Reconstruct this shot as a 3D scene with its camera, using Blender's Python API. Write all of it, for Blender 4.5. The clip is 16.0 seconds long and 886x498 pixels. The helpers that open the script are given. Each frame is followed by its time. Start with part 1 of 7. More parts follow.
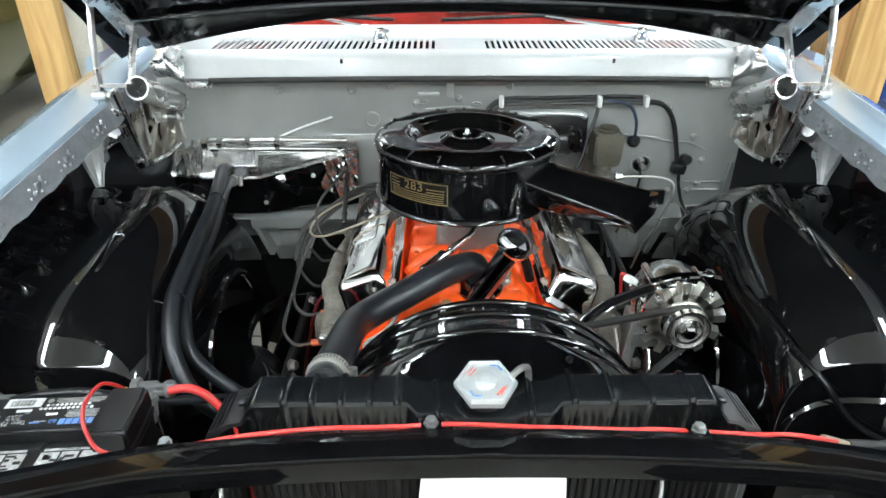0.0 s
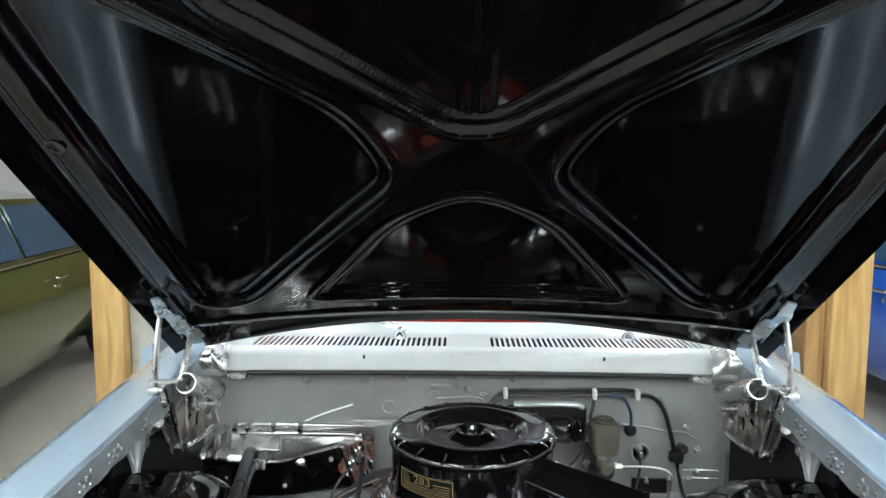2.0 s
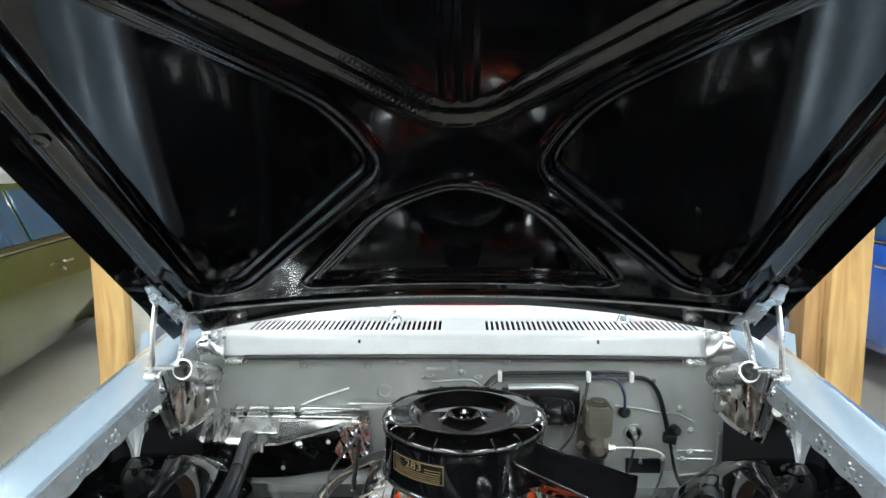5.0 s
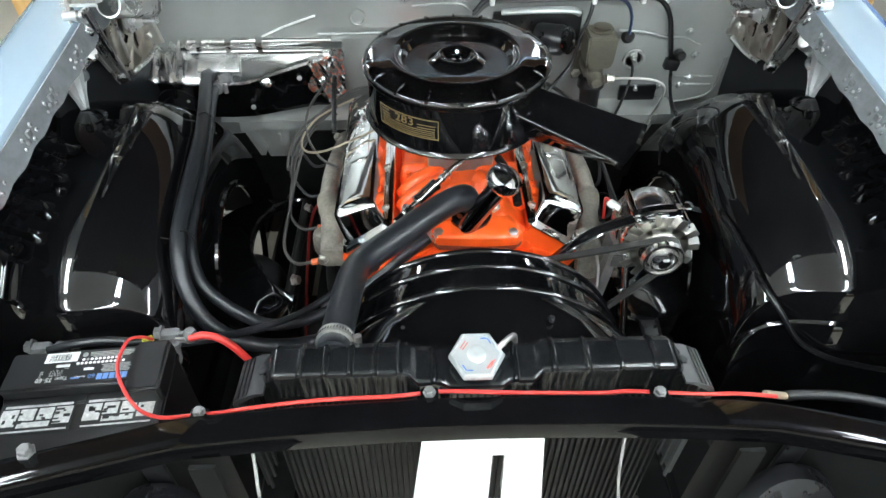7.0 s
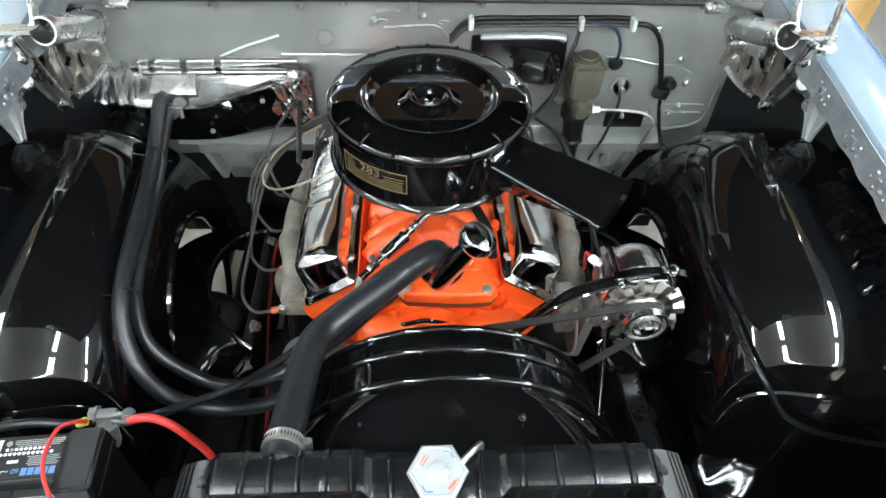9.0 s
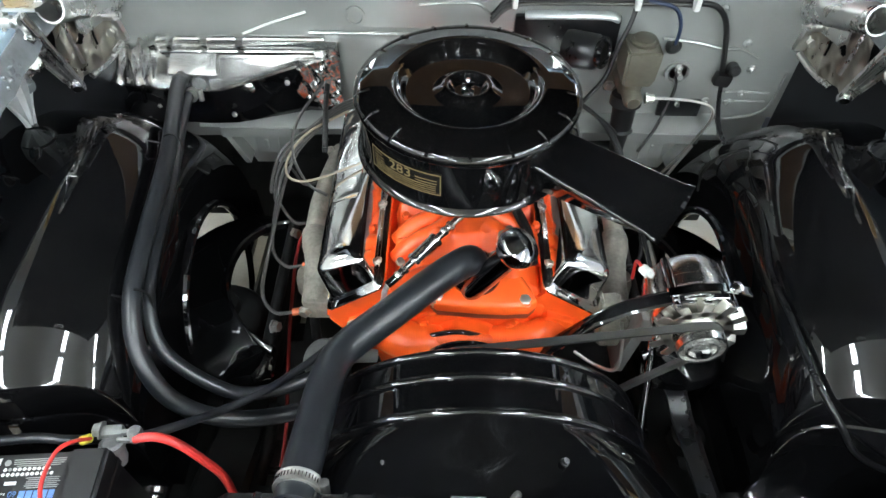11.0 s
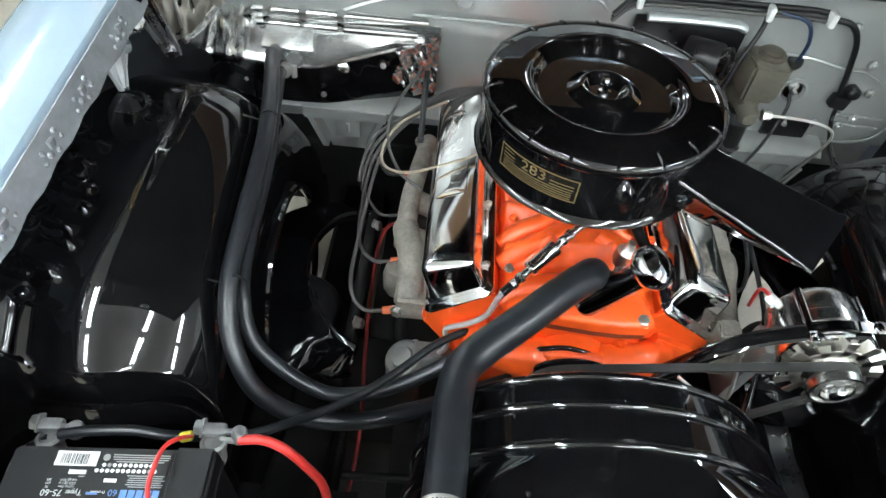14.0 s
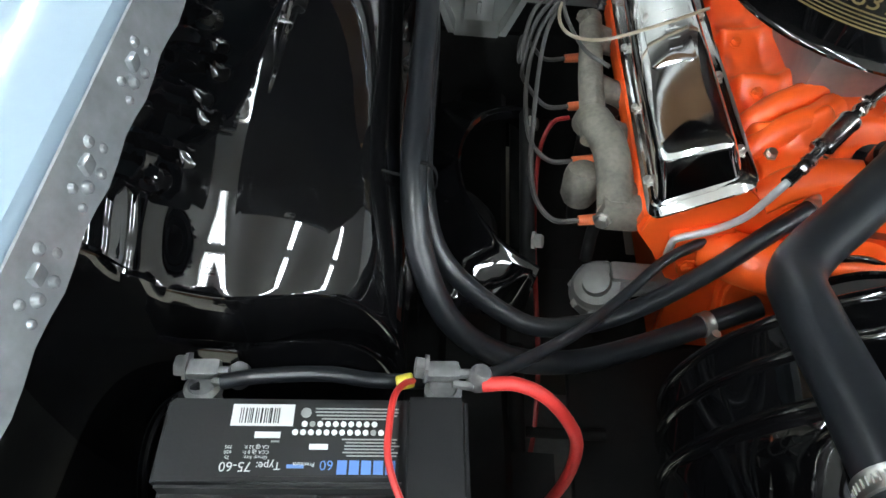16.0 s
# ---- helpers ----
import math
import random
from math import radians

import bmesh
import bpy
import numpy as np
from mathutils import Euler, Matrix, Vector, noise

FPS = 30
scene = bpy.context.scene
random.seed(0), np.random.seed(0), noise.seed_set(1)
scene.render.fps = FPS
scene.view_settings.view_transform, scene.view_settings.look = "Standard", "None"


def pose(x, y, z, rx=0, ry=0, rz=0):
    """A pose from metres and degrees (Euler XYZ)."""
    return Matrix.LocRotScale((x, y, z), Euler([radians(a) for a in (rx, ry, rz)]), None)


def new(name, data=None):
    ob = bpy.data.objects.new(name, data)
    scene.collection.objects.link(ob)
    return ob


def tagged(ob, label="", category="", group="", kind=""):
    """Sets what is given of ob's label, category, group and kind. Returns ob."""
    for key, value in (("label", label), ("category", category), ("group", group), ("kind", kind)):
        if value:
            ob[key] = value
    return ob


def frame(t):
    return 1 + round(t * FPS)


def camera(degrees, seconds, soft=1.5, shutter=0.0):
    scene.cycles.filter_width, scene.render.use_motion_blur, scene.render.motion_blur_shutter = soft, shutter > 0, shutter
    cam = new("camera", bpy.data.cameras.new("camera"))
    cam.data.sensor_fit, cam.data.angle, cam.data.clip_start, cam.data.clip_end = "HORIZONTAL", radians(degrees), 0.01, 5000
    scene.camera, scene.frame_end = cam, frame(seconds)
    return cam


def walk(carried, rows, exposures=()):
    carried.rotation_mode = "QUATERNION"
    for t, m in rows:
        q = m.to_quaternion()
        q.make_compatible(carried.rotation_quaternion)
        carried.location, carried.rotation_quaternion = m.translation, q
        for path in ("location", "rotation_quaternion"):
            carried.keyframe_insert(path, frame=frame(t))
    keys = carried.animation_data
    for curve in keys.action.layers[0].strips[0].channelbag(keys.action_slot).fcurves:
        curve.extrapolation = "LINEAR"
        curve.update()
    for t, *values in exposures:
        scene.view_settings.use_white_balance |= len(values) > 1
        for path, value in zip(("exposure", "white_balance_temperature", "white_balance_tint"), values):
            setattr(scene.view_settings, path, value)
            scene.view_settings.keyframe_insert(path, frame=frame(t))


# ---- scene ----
cam = camera(70.0, 16.0)
METRES, EYE, TILT, LEAN, TURN = 1.60, 1.34, -28.0, 0.0, -0.5
ROWS = [
    (0.0, 0.0, 0.0, 0.0, 0.0, 0.0, -0.0),
    (0.5, 0.0039, -0.0218, 0.0132, 0.11, 3.86, 0.02),
    (1.0, 0.0076, -0.0556, 0.0198, 0.6, 10.81, -0.29),
    (1.5, 0.0144, -0.0866, 0.0245, 1.18, 17.16, -0.75),
    (2.0, 0.0157, -0.1123, 0.0352, 1.58, 22.6, -1.01),
    (2.5, 0.0139, -0.1449, 0.0462, 2.14, 27.58, -1.16),
    (3.0, 0.0157, -0.1706, 0.0498, 2.34, 31.04, -1.09),
    (3.2, 0.0165, -0.1755, 0.0505, 2.36, 31.97, -1.09),
    (5.3, 0.0390, -0.0960, 0.0480, 2.40, 16.65, -0.70),
    (5.5, 0.0345, -0.0788, 0.0501, 2.31, 13.82, -0.62),
    (6.0, 0.0228, -0.0223, 0.066, 1.11, 4.78, -0.55),
    (6.5, 0.0065, -0.008, 0.0895, -0.3, -7.97, 0.55),
    (7.0, -0.0035, -0.0156, 0.1215, -1.17, -15.91, 0.67),
    (7.5, -0.0104, -0.0052, 0.1594, -2.31, -19.49, -0.19),
    (8.0, -0.0176, 0.0117, 0.1772, -3.28, -16.19, 0.12),
    (8.5, -0.0146, 0.0327, 0.1856, -3.51, -17.13, 0.08),
    (9.0, 0.0154, 0.0615, 0.1967, -2.24, -18.59, -0.57),
    (9.5, 0.037, 0.0833, 0.2004, 0.67, -19.61, -1.03),
    (10.0, 0.0318, 0.1082, 0.2042, 1.56, -21.39, -1.25),
    (10.2, 0.0270, 0.1130, 0.2050, 1.95, -21.20, -1.25),
    (12.3, -0.0150, 0.1525, 0.2158, -1.80, -22.40, -0.70),
    (12.5, -0.021, 0.1544, 0.2155, -1.38, -22.59, -0.98),
    (13.0, -0.038, 0.1565, 0.2144, -0.62, -22.56, -2.31),
    (13.5, -0.0661, 0.1617, 0.2101, 0.12, -22.03, -4.42),
    (14.0, -0.1017, 0.1685, 0.1993, 2.2, -22.09, -5.7),
    (14.5, -0.1408, 0.1874, 0.1829, 6.35, -23.86, -6.61),
    (15.0, -0.1873, 0.2136, 0.1569, 8.04, -25.46, -6.98),
    (15.5, -0.2225, 0.2491, 0.1179, 5.56, -25.7, -5.24),
    (16.0, -0.2616, 0.2846, 0.0779, 2.16, -25.77, -4.39),
]
walk(cam, [(t, pose(-0.05, 0, EYE, TILT, LEAN, TURN) @ pose(METRES * x, METRES * y, METRES * z, 90 + pitch, roll, yaw)) for t, x, y, z, yaw, pitch, roll in ROWS],
     [(0.0, 0.05), (0.5, -0.05), (1.0, -0.34), (1.6, -0.32), (2.0, -0.24), (2.5, -0.06), (3.0, 0.14), (5.3, -0.05), (6.0, -0.46), (6.5, 0.0), (7.0, 0.2), (8.0, 0.26), (10.0, 0.34), (12.5, 0.3), (14.0, 0.28), (15.0, 0.02), (16.0, -0.05)])

# ---- light ----
world = bpy.data.worlds.new("world")
scene.world = world
world.use_nodes = True
world.node_tree.nodes["Background"].inputs[0].default_value = (0.75, 0.85, 1.0, 1)
world.node_tree.nodes["Background"].inputs[1].default_value = 0.05
TUBE_STRENGTH = 109.0


# ---- materials ----
def mat(name, color, rough=0.5, metal=0.0, coat=0.0, var=0.12, scale=18.0, bump=0.0, bump_scale=120.0, rvar=0.12, spec=0.5, emit=0.0, fleck=0.0):
    """Procedural surface: broad stains and fine grain on colour and roughness, with a fine relief."""
    m = bpy.data.materials.new(name)
    m.use_nodes = True
    n, l = m.node_tree.nodes, m.node_tree.links
    b = n["Principled BSDF"]
    b.inputs["Metallic"].default_value = metal
    b.inputs["Coat Weight"].default_value = coat
    b.inputs["Coat Roughness"].default_value = 0.04
    b.inputs["Specular IOR Level"].default_value = spec
    tc = n.new("ShaderNodeTexCoord")
    big = n.new("ShaderNodeTexNoise")
    big.inputs["Scale"].default_value, big.inputs["Detail"].default_value = scale, 5.0
    fine = n.new("ShaderNodeTexNoise")
    fine.inputs["Scale"].default_value, fine.inputs["Detail"].default_value = bump_scale, 3.0
    for t in (big, fine):
        l.new(tc.outputs["Object"], t.inputs["Vector"])
    mixn = n.new("ShaderNodeMath")
    mixn.operation = "MULTIPLY_ADD"
    mixn.inputs[1].default_value, mixn.inputs[2].default_value = 0.35, 0.0
    l.new(fine.outputs["Fac"], mixn.inputs[0])
    add = n.new("ShaderNodeMath")
    add.operation = "MULTIPLY_ADD"
    add.inputs[1].default_value = 0.65
    l.new(big.outputs["Fac"], add.inputs[0])
    l.new(mixn.outputs[0], add.inputs[2])
    ramp = n.new("ShaderNodeMapRange")
    ramp.inputs["From Min"].default_value, ramp.inputs["From Max"].default_value = 0.3, 0.7
    l.new(add.outputs[0], ramp.inputs["Value"])
    mixc = n.new("ShaderNodeMix")
    mixc.data_type = "RGBA"
    lo = [c * (1 - var) for c in color]
    hi = [min(1.0, c * (1 + var)) for c in color]
    mixc.inputs["A"].default_value, mixc.inputs["B"].default_value = (*lo, 1), (*hi, 1)
    l.new(ramp.outputs[0], mixc.inputs["Factor"])
    l.new(mixc.outputs["Result"], b.inputs["Base Color"])
    rr = n.new("ShaderNodeMapRange")
    rr.inputs["To Min"].default_value, rr.inputs["To Max"].default_value = rough * (1 - rvar), min(1, rough * (1 + rvar))
    l.new(add.outputs[0], rr.inputs["Value"])
    l.new(rr.outputs[0], b.inputs["Roughness"])
    if bump:
        bp = n.new("ShaderNodeBump")
        bp.inputs["Strength"].default_value, bp.inputs["Distance"].default_value = bump, 0.002
        l.new(add.outputs[0], bp.inputs["Height"])
        l.new(bp.outputs[0], b.inputs["Normal"])
    if emit:
        b.inputs["Emission Color"].default_value = (*color, 1)
        b.inputs["Emission Strength"].default_value = emit
    return m


def wood_mat(name, a, c):
    m = mat(name, a, 0.7, bump=0.25)
    n, l = m.node_tree.nodes, m.node_tree.links
    b = n["Principled BSDF"]
    tc = n.new("ShaderNodeTexCoord")
    mp = n.new("ShaderNodeMapping")
    mp.inputs["Scale"].default_value = (9, 9, 0.9)
    wv = n.new("ShaderNodeTexNoise")
    wv.inputs["Scale"].default_value, wv.inputs["Detail"].default_value, wv.inputs["Distortion"].default_value = 2.5, 6.0, 1.2
    l.new(tc.outputs["Object"], mp.inputs["Vector"])
    l.new(mp.outputs[0], wv.inputs["Vector"])
    mx = n.new("ShaderNodeMix")
    mx.data_type = "RGBA"
    mx.inputs["A"].default_value, mx.inputs["B"].default_value = (*a, 1), (*c, 1)
    rm = n.new("ShaderNodeMapRange")
    rm.inputs["From Min"].default_value, rm.inputs["From Max"].default_value = 0.35, 0.65
    l.new(wv.outputs["Fac"], rm.inputs["Value"])
    l.new(rm.outputs[0], mx.inputs["Factor"])
    l.new(mx.outputs["Result"], b.inputs["Base Color"])
    return m


GLOSS = mat("black_gloss_paint", (0.0040, 0.0040, 0.0044), 0.03, coat=0.5, var=0.3, bump=0.008, bump_scale=40)
FENDERBLK = mat("fender_black_paint", (0.0036, 0.0036, 0.0040), 0.03, coat=0.5, var=0.3, scale=14, bump=0.03, bump_scale=30, spec=0.5)
LIDBLK = mat("lid_black_paint", (0.0028, 0.0026, 0.0027), 0.035, coat=0.4, var=0.3, bump=0.010, bump_scale=40, spec=0.5)
HOODBLK = mat("hood_black_paint", (0.0018, 0.0018, 0.0022), 0.08, coat=0.0, var=0.3, bump=0.012, bump_scale=35, spec=0.30)
TANKBLK = mat("tank_satin_black", (0.005, 0.0055, 0.0062), 0.20, var=0.3, bump=0.03, bump_scale=60)
SATIN = mat("black_satin_paint", (0.006, 0.006, 0.007), 0.28, var=0.3, bump=0.03)
CORE = mat("radiator_core_black", (0.006, 0.006, 0.006), 0.6, var=0.3)
FRAMEBLK = mat("chassis_black", (0.008, 0.008, 0.008), 0.5, var=0.4, bump=0.06, spec=0.15)
SUPPORTBLK = mat("support_black_paint", (0.003, 0.003, 0.0034), 0.06, var=0.3, bump=0.01, bump_scale=40, spec=0.22)
FLOORGREY = mat("dull_floor_grey", (0.10, 0.10, 0.095), 0.7, var=0.3, scale=12)
CHROME = mat("chrome", (0.86, 0.87, 0.88), 0.06, 1.0, var=0.03, rvar=0.5, bump=0.008, bump_scale=60)
POLISHED = mat("polished_casting", (0.84, 0.84, 0.83), 0.17, 1.0, var=0.05, bump=0.05, bump_scale=80)
STEEL = mat("zinc_steel", (0.64, 0.63, 0.60), 0.40, 1.0, var=0.15, bump=0.05)
FANMETAL = mat("pale_zinc", (0.80, 0.78, 0.71), 0.34, 1.0, var=0.10, bump=0.03)
HINGE = mat("bare_hinge_metal", (0.78, 0.78, 0.775), 0.28, 1.0, var=0.06, bump=0.02, rvar=0.3)
ORANGE = mat("engine_orange_paint", (0.92, 0.108, 0.014), 0.36, coat=0.15, var=0.10, bump=0.18, bump_scale=45)
BRACKET = mat("bracket_paint", (0.58, 0.60, 0.61), 0.3, 0.3, bump=0.05)
CREASED = mat("creased_plate_metal", (0.60, 0.57, 0.51), 0.28, 1.0, var=0.15, scale=30, bump=0.12, bump_scale=40)
DARKPANEL = mat("dark_grey_panel", (0.012, 0.013, 0.015), 0.35, var=0.2, bump=0.03)
OUTLET = mat("bright_outlet_metal", (0.86, 0.86, 0.85), 0.22, 0.8, var=0.08, bump=0.25, bump_scale=60)
BRIGHT = mat("bright_turned_steel", (0.80, 0.79, 0.77), 0.24, 1.0, var=0.1, bump=0.05)
COVERCHROME = mat("valve_cover_chrome", (0.92, 0.92, 0.92), 0.08, 1.0, var=0.03, rvar=0.3, bump=0.006, bump_scale=25)
SILVER = mat("silver_firewall_paint", (0.40, 0.41, 0.40), 0.24, 0.35, coat=0.5, var=0.10, scale=5, bump=0.22, bump_scale=14)
ICE = mat("pale_ice_blue_paint", (0.34, 0.44, 0.53), 0.16, 0.1, coat=0.8, var=0.03, scale=3)
COWLW = mat("pale_cowl_paint", (0.66, 0.68, 0.68), 0.22, 0.1, coat=0.5, var=0.05)
# near-black that stands in for the shade inside the fenders
SHADEBLK = mat("matt_shade_black", (0.004, 0.004, 0.004), 0.85, var=0.3, bump=0.2, bump_scale=80, spec=0.2)
NUTS = mat("lacquered_clip_metal", (0.34, 0.36, 0.38), 0.18, 0.5, var=0.2, scale=60, bump=0.05)
FLANGE = mat("dull_flange_paint", (0.29, 0.31, 0.33), 0.25, 0.25, var=0.2, scale=40, bump=0.08)
HEATER = mat("polished_heater_cover", (0.88, 0.88, 0.87), 0.20, 1.0, var=0.05, rvar=0.5, bump=0.45, bump_scale=22)
IRON = mat("cast_iron", (0.20, 0.185, 0.155), 0.70, 0.15, var=0.45, scale=30, bump=0.5, bump_scale=160)
CASTAL = mat("cast_aluminium", (0.34, 0.34, 0.33), 0.45, 0.7, var=0.15, bump=0.25)
BROWNAL = mat("aged_master_cylinder", (0.15, 0.14, 0.11), 0.5, 0.4, var=0.2, bump=0.2)
RUBBER = mat("hose_rubber", (0.011, 0.0125, 0.015), 0.32, var=0.25, bump=0.06, bump_scale=250)
BELT = mat("belt_rubber", (0.022, 0.022, 0.021), 0.6, var=0.2, bump=0.2)
LEAD = mat("grey_lead", (0.20, 0.20, 0.20), 0.45, 0.5, var=0.3, scale=60, bump=0.4, bump_scale=200)
PLASTIC = mat("battery_plastic", (0.006, 0.006, 0.0068), 0.42, var=0.2, bump=0.12, bump_scale=400)
DARKRED = mat("dark_red_wire", (0.30, 0.018, 0.016), 0.45, var=0.15)
RED = mat("red_cable", (0.55, 0.035, 0.03), 0.35, var=0.1)
WIREGREY = mat("grey_plug_wire", (0.055, 0.053, 0.05), 0.5, var=0.2)
WIRETAN = mat("tan_wire", (0.30, 0.25, 0.18), 0.5, var=0.15)
BOOT = mat("orange_boot", (0.72, 0.16, 0.06), 0.5, var=0.15)
WHITE = mat("white_paint", (0.86, 0.87, 0.85), 0.3, coat=0.3, var=0.04)
YELLOW = mat("yellow_sleeve", (0.65, 0.55, 0.06), 0.45)
GOLD = mat("gold_print", (0.30, 0.22, 0.10), 0.40, 0.6, var=0.1)
PLATEBLK = mat("plate_black", (0.015, 0.013, 0.010), 0.25)
INK_W = mat("white_print", (0.75, 0.75, 0.75), 0.5, var=0.05)
INK_G = mat("grey_print", (0.30, 0.30, 0.29), 0.5, var=0.1)
INK_B = mat("blue_print", (0.12, 0.24, 0.55), 0.4, var=0.1)
INK_R = mat("red_print", (0.66, 0.16, 0.13), 0.4, var=0.1)
INK_K = mat("black_print", (0.009, 0.009, 0.0095), 0.45)
CAPMETAL = mat("cap_pale_metal", (0.60, 0.63, 0.63), 0.3, 0.5, var=0.08, bump=0.05)
REDVINYL = mat("red_dash_vinyl", (0.50, 0.03, 0.02), 0.4, coat=0.2)
PALEGREEN = mat("pale_tag", (0.55, 0.68, 0.60), 0.6)
PINE = wood_mat("pine_wood", (0.42, 0.235, 0.075), (0.62, 0.40, 0.16))
PINE_RED = wood_mat("reddish_pine", (0.30, 0.145, 0.050), (0.44, 0.25, 0.10))
TIMBER = wood_mat("brown_timber", (0.16, 0.085, 0.040), (0.24, 0.13, 0.065))
SHROUDBLK = mat("shroud_gloss_black", (0.003, 0.003, 0.0034), 0.04, coat=0.5, var=0.3, bump=0.012, bump_scale=30)
GREYBLOCK = mat("grey_block", (0.42, 0.40, 0.35), 0.85, var=0.15, bump=0.3)
CONCRETE = mat("sealed_concrete", (0.40, 0.37, 0.31), 0.35, var=0.15, scale=1.5, bump=0.05)
JOINT = mat("joint_filler", (0.10, 0.095, 0.085), 0.8, var=0.3)
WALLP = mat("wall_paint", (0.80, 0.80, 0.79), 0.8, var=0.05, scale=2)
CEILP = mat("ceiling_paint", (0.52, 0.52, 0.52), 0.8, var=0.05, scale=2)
GREEN = mat("olive_green_paint", (0.085, 0.10, 0.028), 0.14, 0.3, coat=0.8, var=0.06)
BLUE = mat("blue_paint", (0.02, 0.10, 0.45), 0.15, 0.2, coat=0.8, var=0.06)
# blue that shows in the glass is put into its base colour
DARKGLASS = mat("bluish_window", (0.03, 0.07, 0.12), 0.05, coat=0.5)
TYRE = mat("tyre_rubber", (0.015, 0.015, 0.015), 0.7)
HOUSING = mat("white_enamel", (0.7, 0.7, 0.7), 0.4)
TUBEM = mat("lit_tube", (0.87, 0.965, 1.0), 0.5, var=0.0, emit=TUBE_STRENGTH)
GLASS = bpy.data.materials.new("windscreen_glass")
GLASS.use_nodes = True
_g = GLASS.node_tree.nodes["Principled BSDF"]
_g.inputs["Transmission Weight"].default_value, _g.inputs["Roughness"].default_value, _g.inputs["IOR"].default_value = 1.0, 0.0, 1.1
_g.inputs["Base Color"].default_value = (0.92, 0.97, 0.95, 1)


# ---- building helpers ----
def sharpen(bm, deg=38):
    lim = radians(deg)
    for e in bm.edges:
        e.smooth = len(e.link_faces) == 2 and e.calc_face_angle(0) < lim
    for f in bm.faces:
        f.smooth = True


def part(name, bm, material, parent=None, label="", deg=38, recalc=True):
    """One mesh object; under a thing or part when a parent is given."""
    if recalc:
        bmesh.ops.recalc_face_normals(bm, faces=bm.faces)
    sharpen(bm, deg)
    me = bpy.data.meshes.new(name)
    bm.to_mesh(me)
    bm.free()
    me.materials.append(material)
    ob = new(name, me)
    if parent is not None:
        ob.parent = parent
        if parent.type == "EMPTY":
            ob.matrix_parent_inverse = Matrix.Translation(parent.location).inverted()
    if label:
        ob["label"] = label
    return ob


def thing(name, at, label, category, group="", kind=""):
    e = new(name)
    e.location = at
    e.empty_display_size = 0.05
    return tagged(e, label, category, group, kind)


def rbox(bm, c, s, bev=0.004, rot=(0, 0, 0), seg=2):
    r = bmesh.ops.create_cube(bm, size=1.0, matrix=pose(*c, *rot) @ Matrix.Diagonal((*s, 1)))
    if bev:
        es = {e for v in r["verts"] for e in v.link_edges}
        bmesh.ops.bevel(bm, geom=list(es), offset=min(bev, 0.45 * min(s)), segments=seg, affect="EDGES", profile=0.6)


def frame_of(d):
    d = Vector(d).normalized()
    a = Vector((0, 0, 1)) if abs(d.z) < 0.95 else Vector((0, 1, 0))
    u = a.cross(d).normalized()
    return u, d.cross(u).normalized(), d


def ring(bm, c, u, v, r, seg):
    return [bm.verts.new(Vector(c) + u * (r * math.cos(2 * math.pi * i / seg)) + v * (r * math.sin(2 * math.pi * i / seg))) for i in range(seg)]


def bridge(bm, a, b, closed=True):
    n = len(a)
    for i in range(n if closed else n - 1):
        j = (i + 1) % n
        bm.faces.new((a[i], a[j], b[j], b[i]))


def lathe(bm, prof, origin, axis, seg=32, cap0=True, cap1=True):
    """prof: (radius, distance along the axis) pairs."""
    u, v, d = frame_of(axis)
    last = first = None
    for r, h in prof:
        rg = ring(bm, Vector(origin) + d * h, u, v, max(r, 1e-4), seg)
        if last:
            bridge(bm, last, rg)
        else:
            first = rg
        last = rg
    if cap0:
        bm.faces.new(first[::-1])
    if cap1:
        bm.faces.new(last)


def cyl(bm, p0, p1, r, r1=None, seg=20, bev=0.0):
    p0, p1 = Vector(p0), Vector(p1)
    h = (p1 - p0).length
    r1 = r if r1 is None else r1
    if bev:
        lathe(bm, [(r - bev, 0), (r, bev), (r1, h - bev), (r1 - bev, h)], p0, p1 - p0, seg)
    else:
        lathe(bm, [(r, 0), (r1, h)], p0, p1 - p0, seg)


def smooth_path(pts, per=8):
    P = [Vector(p) for p in pts]
    P = [2 * P[0] - P[1]] + P + [2 * P[-1] - P[-2]]
    out = []
    for i in range(1, len(P) - 2):
        a, b, c, d = P[i - 1:i + 3]
        for k in range(per):
            t = k / per
            out.append(0.5 * (2 * b + (c - a) * t + (2 * a - 5 * b + 4 * c - d) * t * t + (3 * b - a - 3 * c + d) * t ** 3))
    out.append(P[-2])
    return out


def tube(bm, pts, r, seg=10, per=8, smooth=True, flat=1.0):
    """A round tube along the points; r is one radius, or one for each end."""
    P = smooth_path(pts, per) if smooth else [Vector(p) for p in pts]
    r0, r1 = r if isinstance(r, tuple) else (r, r)
    u, v, d = frame_of(P[1] - P[0])
    last = first = None
    for i, p in enumerate(P):
        nd = (P[min(i + 1, len(P) - 1)] - P[max(i - 1, 0)]).normalized()
        u = (u - nd * u.dot(nd)).normalized()
        v = nd.cross(u)
        rr = r0 + (r1 - r0) * i / (len(P) - 1)
        rg = [bm.verts.new(p + u * (rr * math.cos(2 * math.pi * k / seg)) + v * (rr * flat * math.sin(2 * math.pi * k / seg))) for k in range(seg)]
        if last:
            bridge(bm, last, rg)
        else:
            first = rg
        last = rg
    bm.faces.new(first[::-1])
    bm.faces.new(last)


def loft(bm, sections, closed=True, caps=True):
    last = first = None
    for s in sections:
        rg = [bm.verts.new(Vector(p)) for p in s]
        if last:
            bridge(bm, last, rg, closed)
        else:
            first = rg
        last = rg
    if caps and closed:
        bm.faces.new(first[::-1])
        bm.faces.new(last)


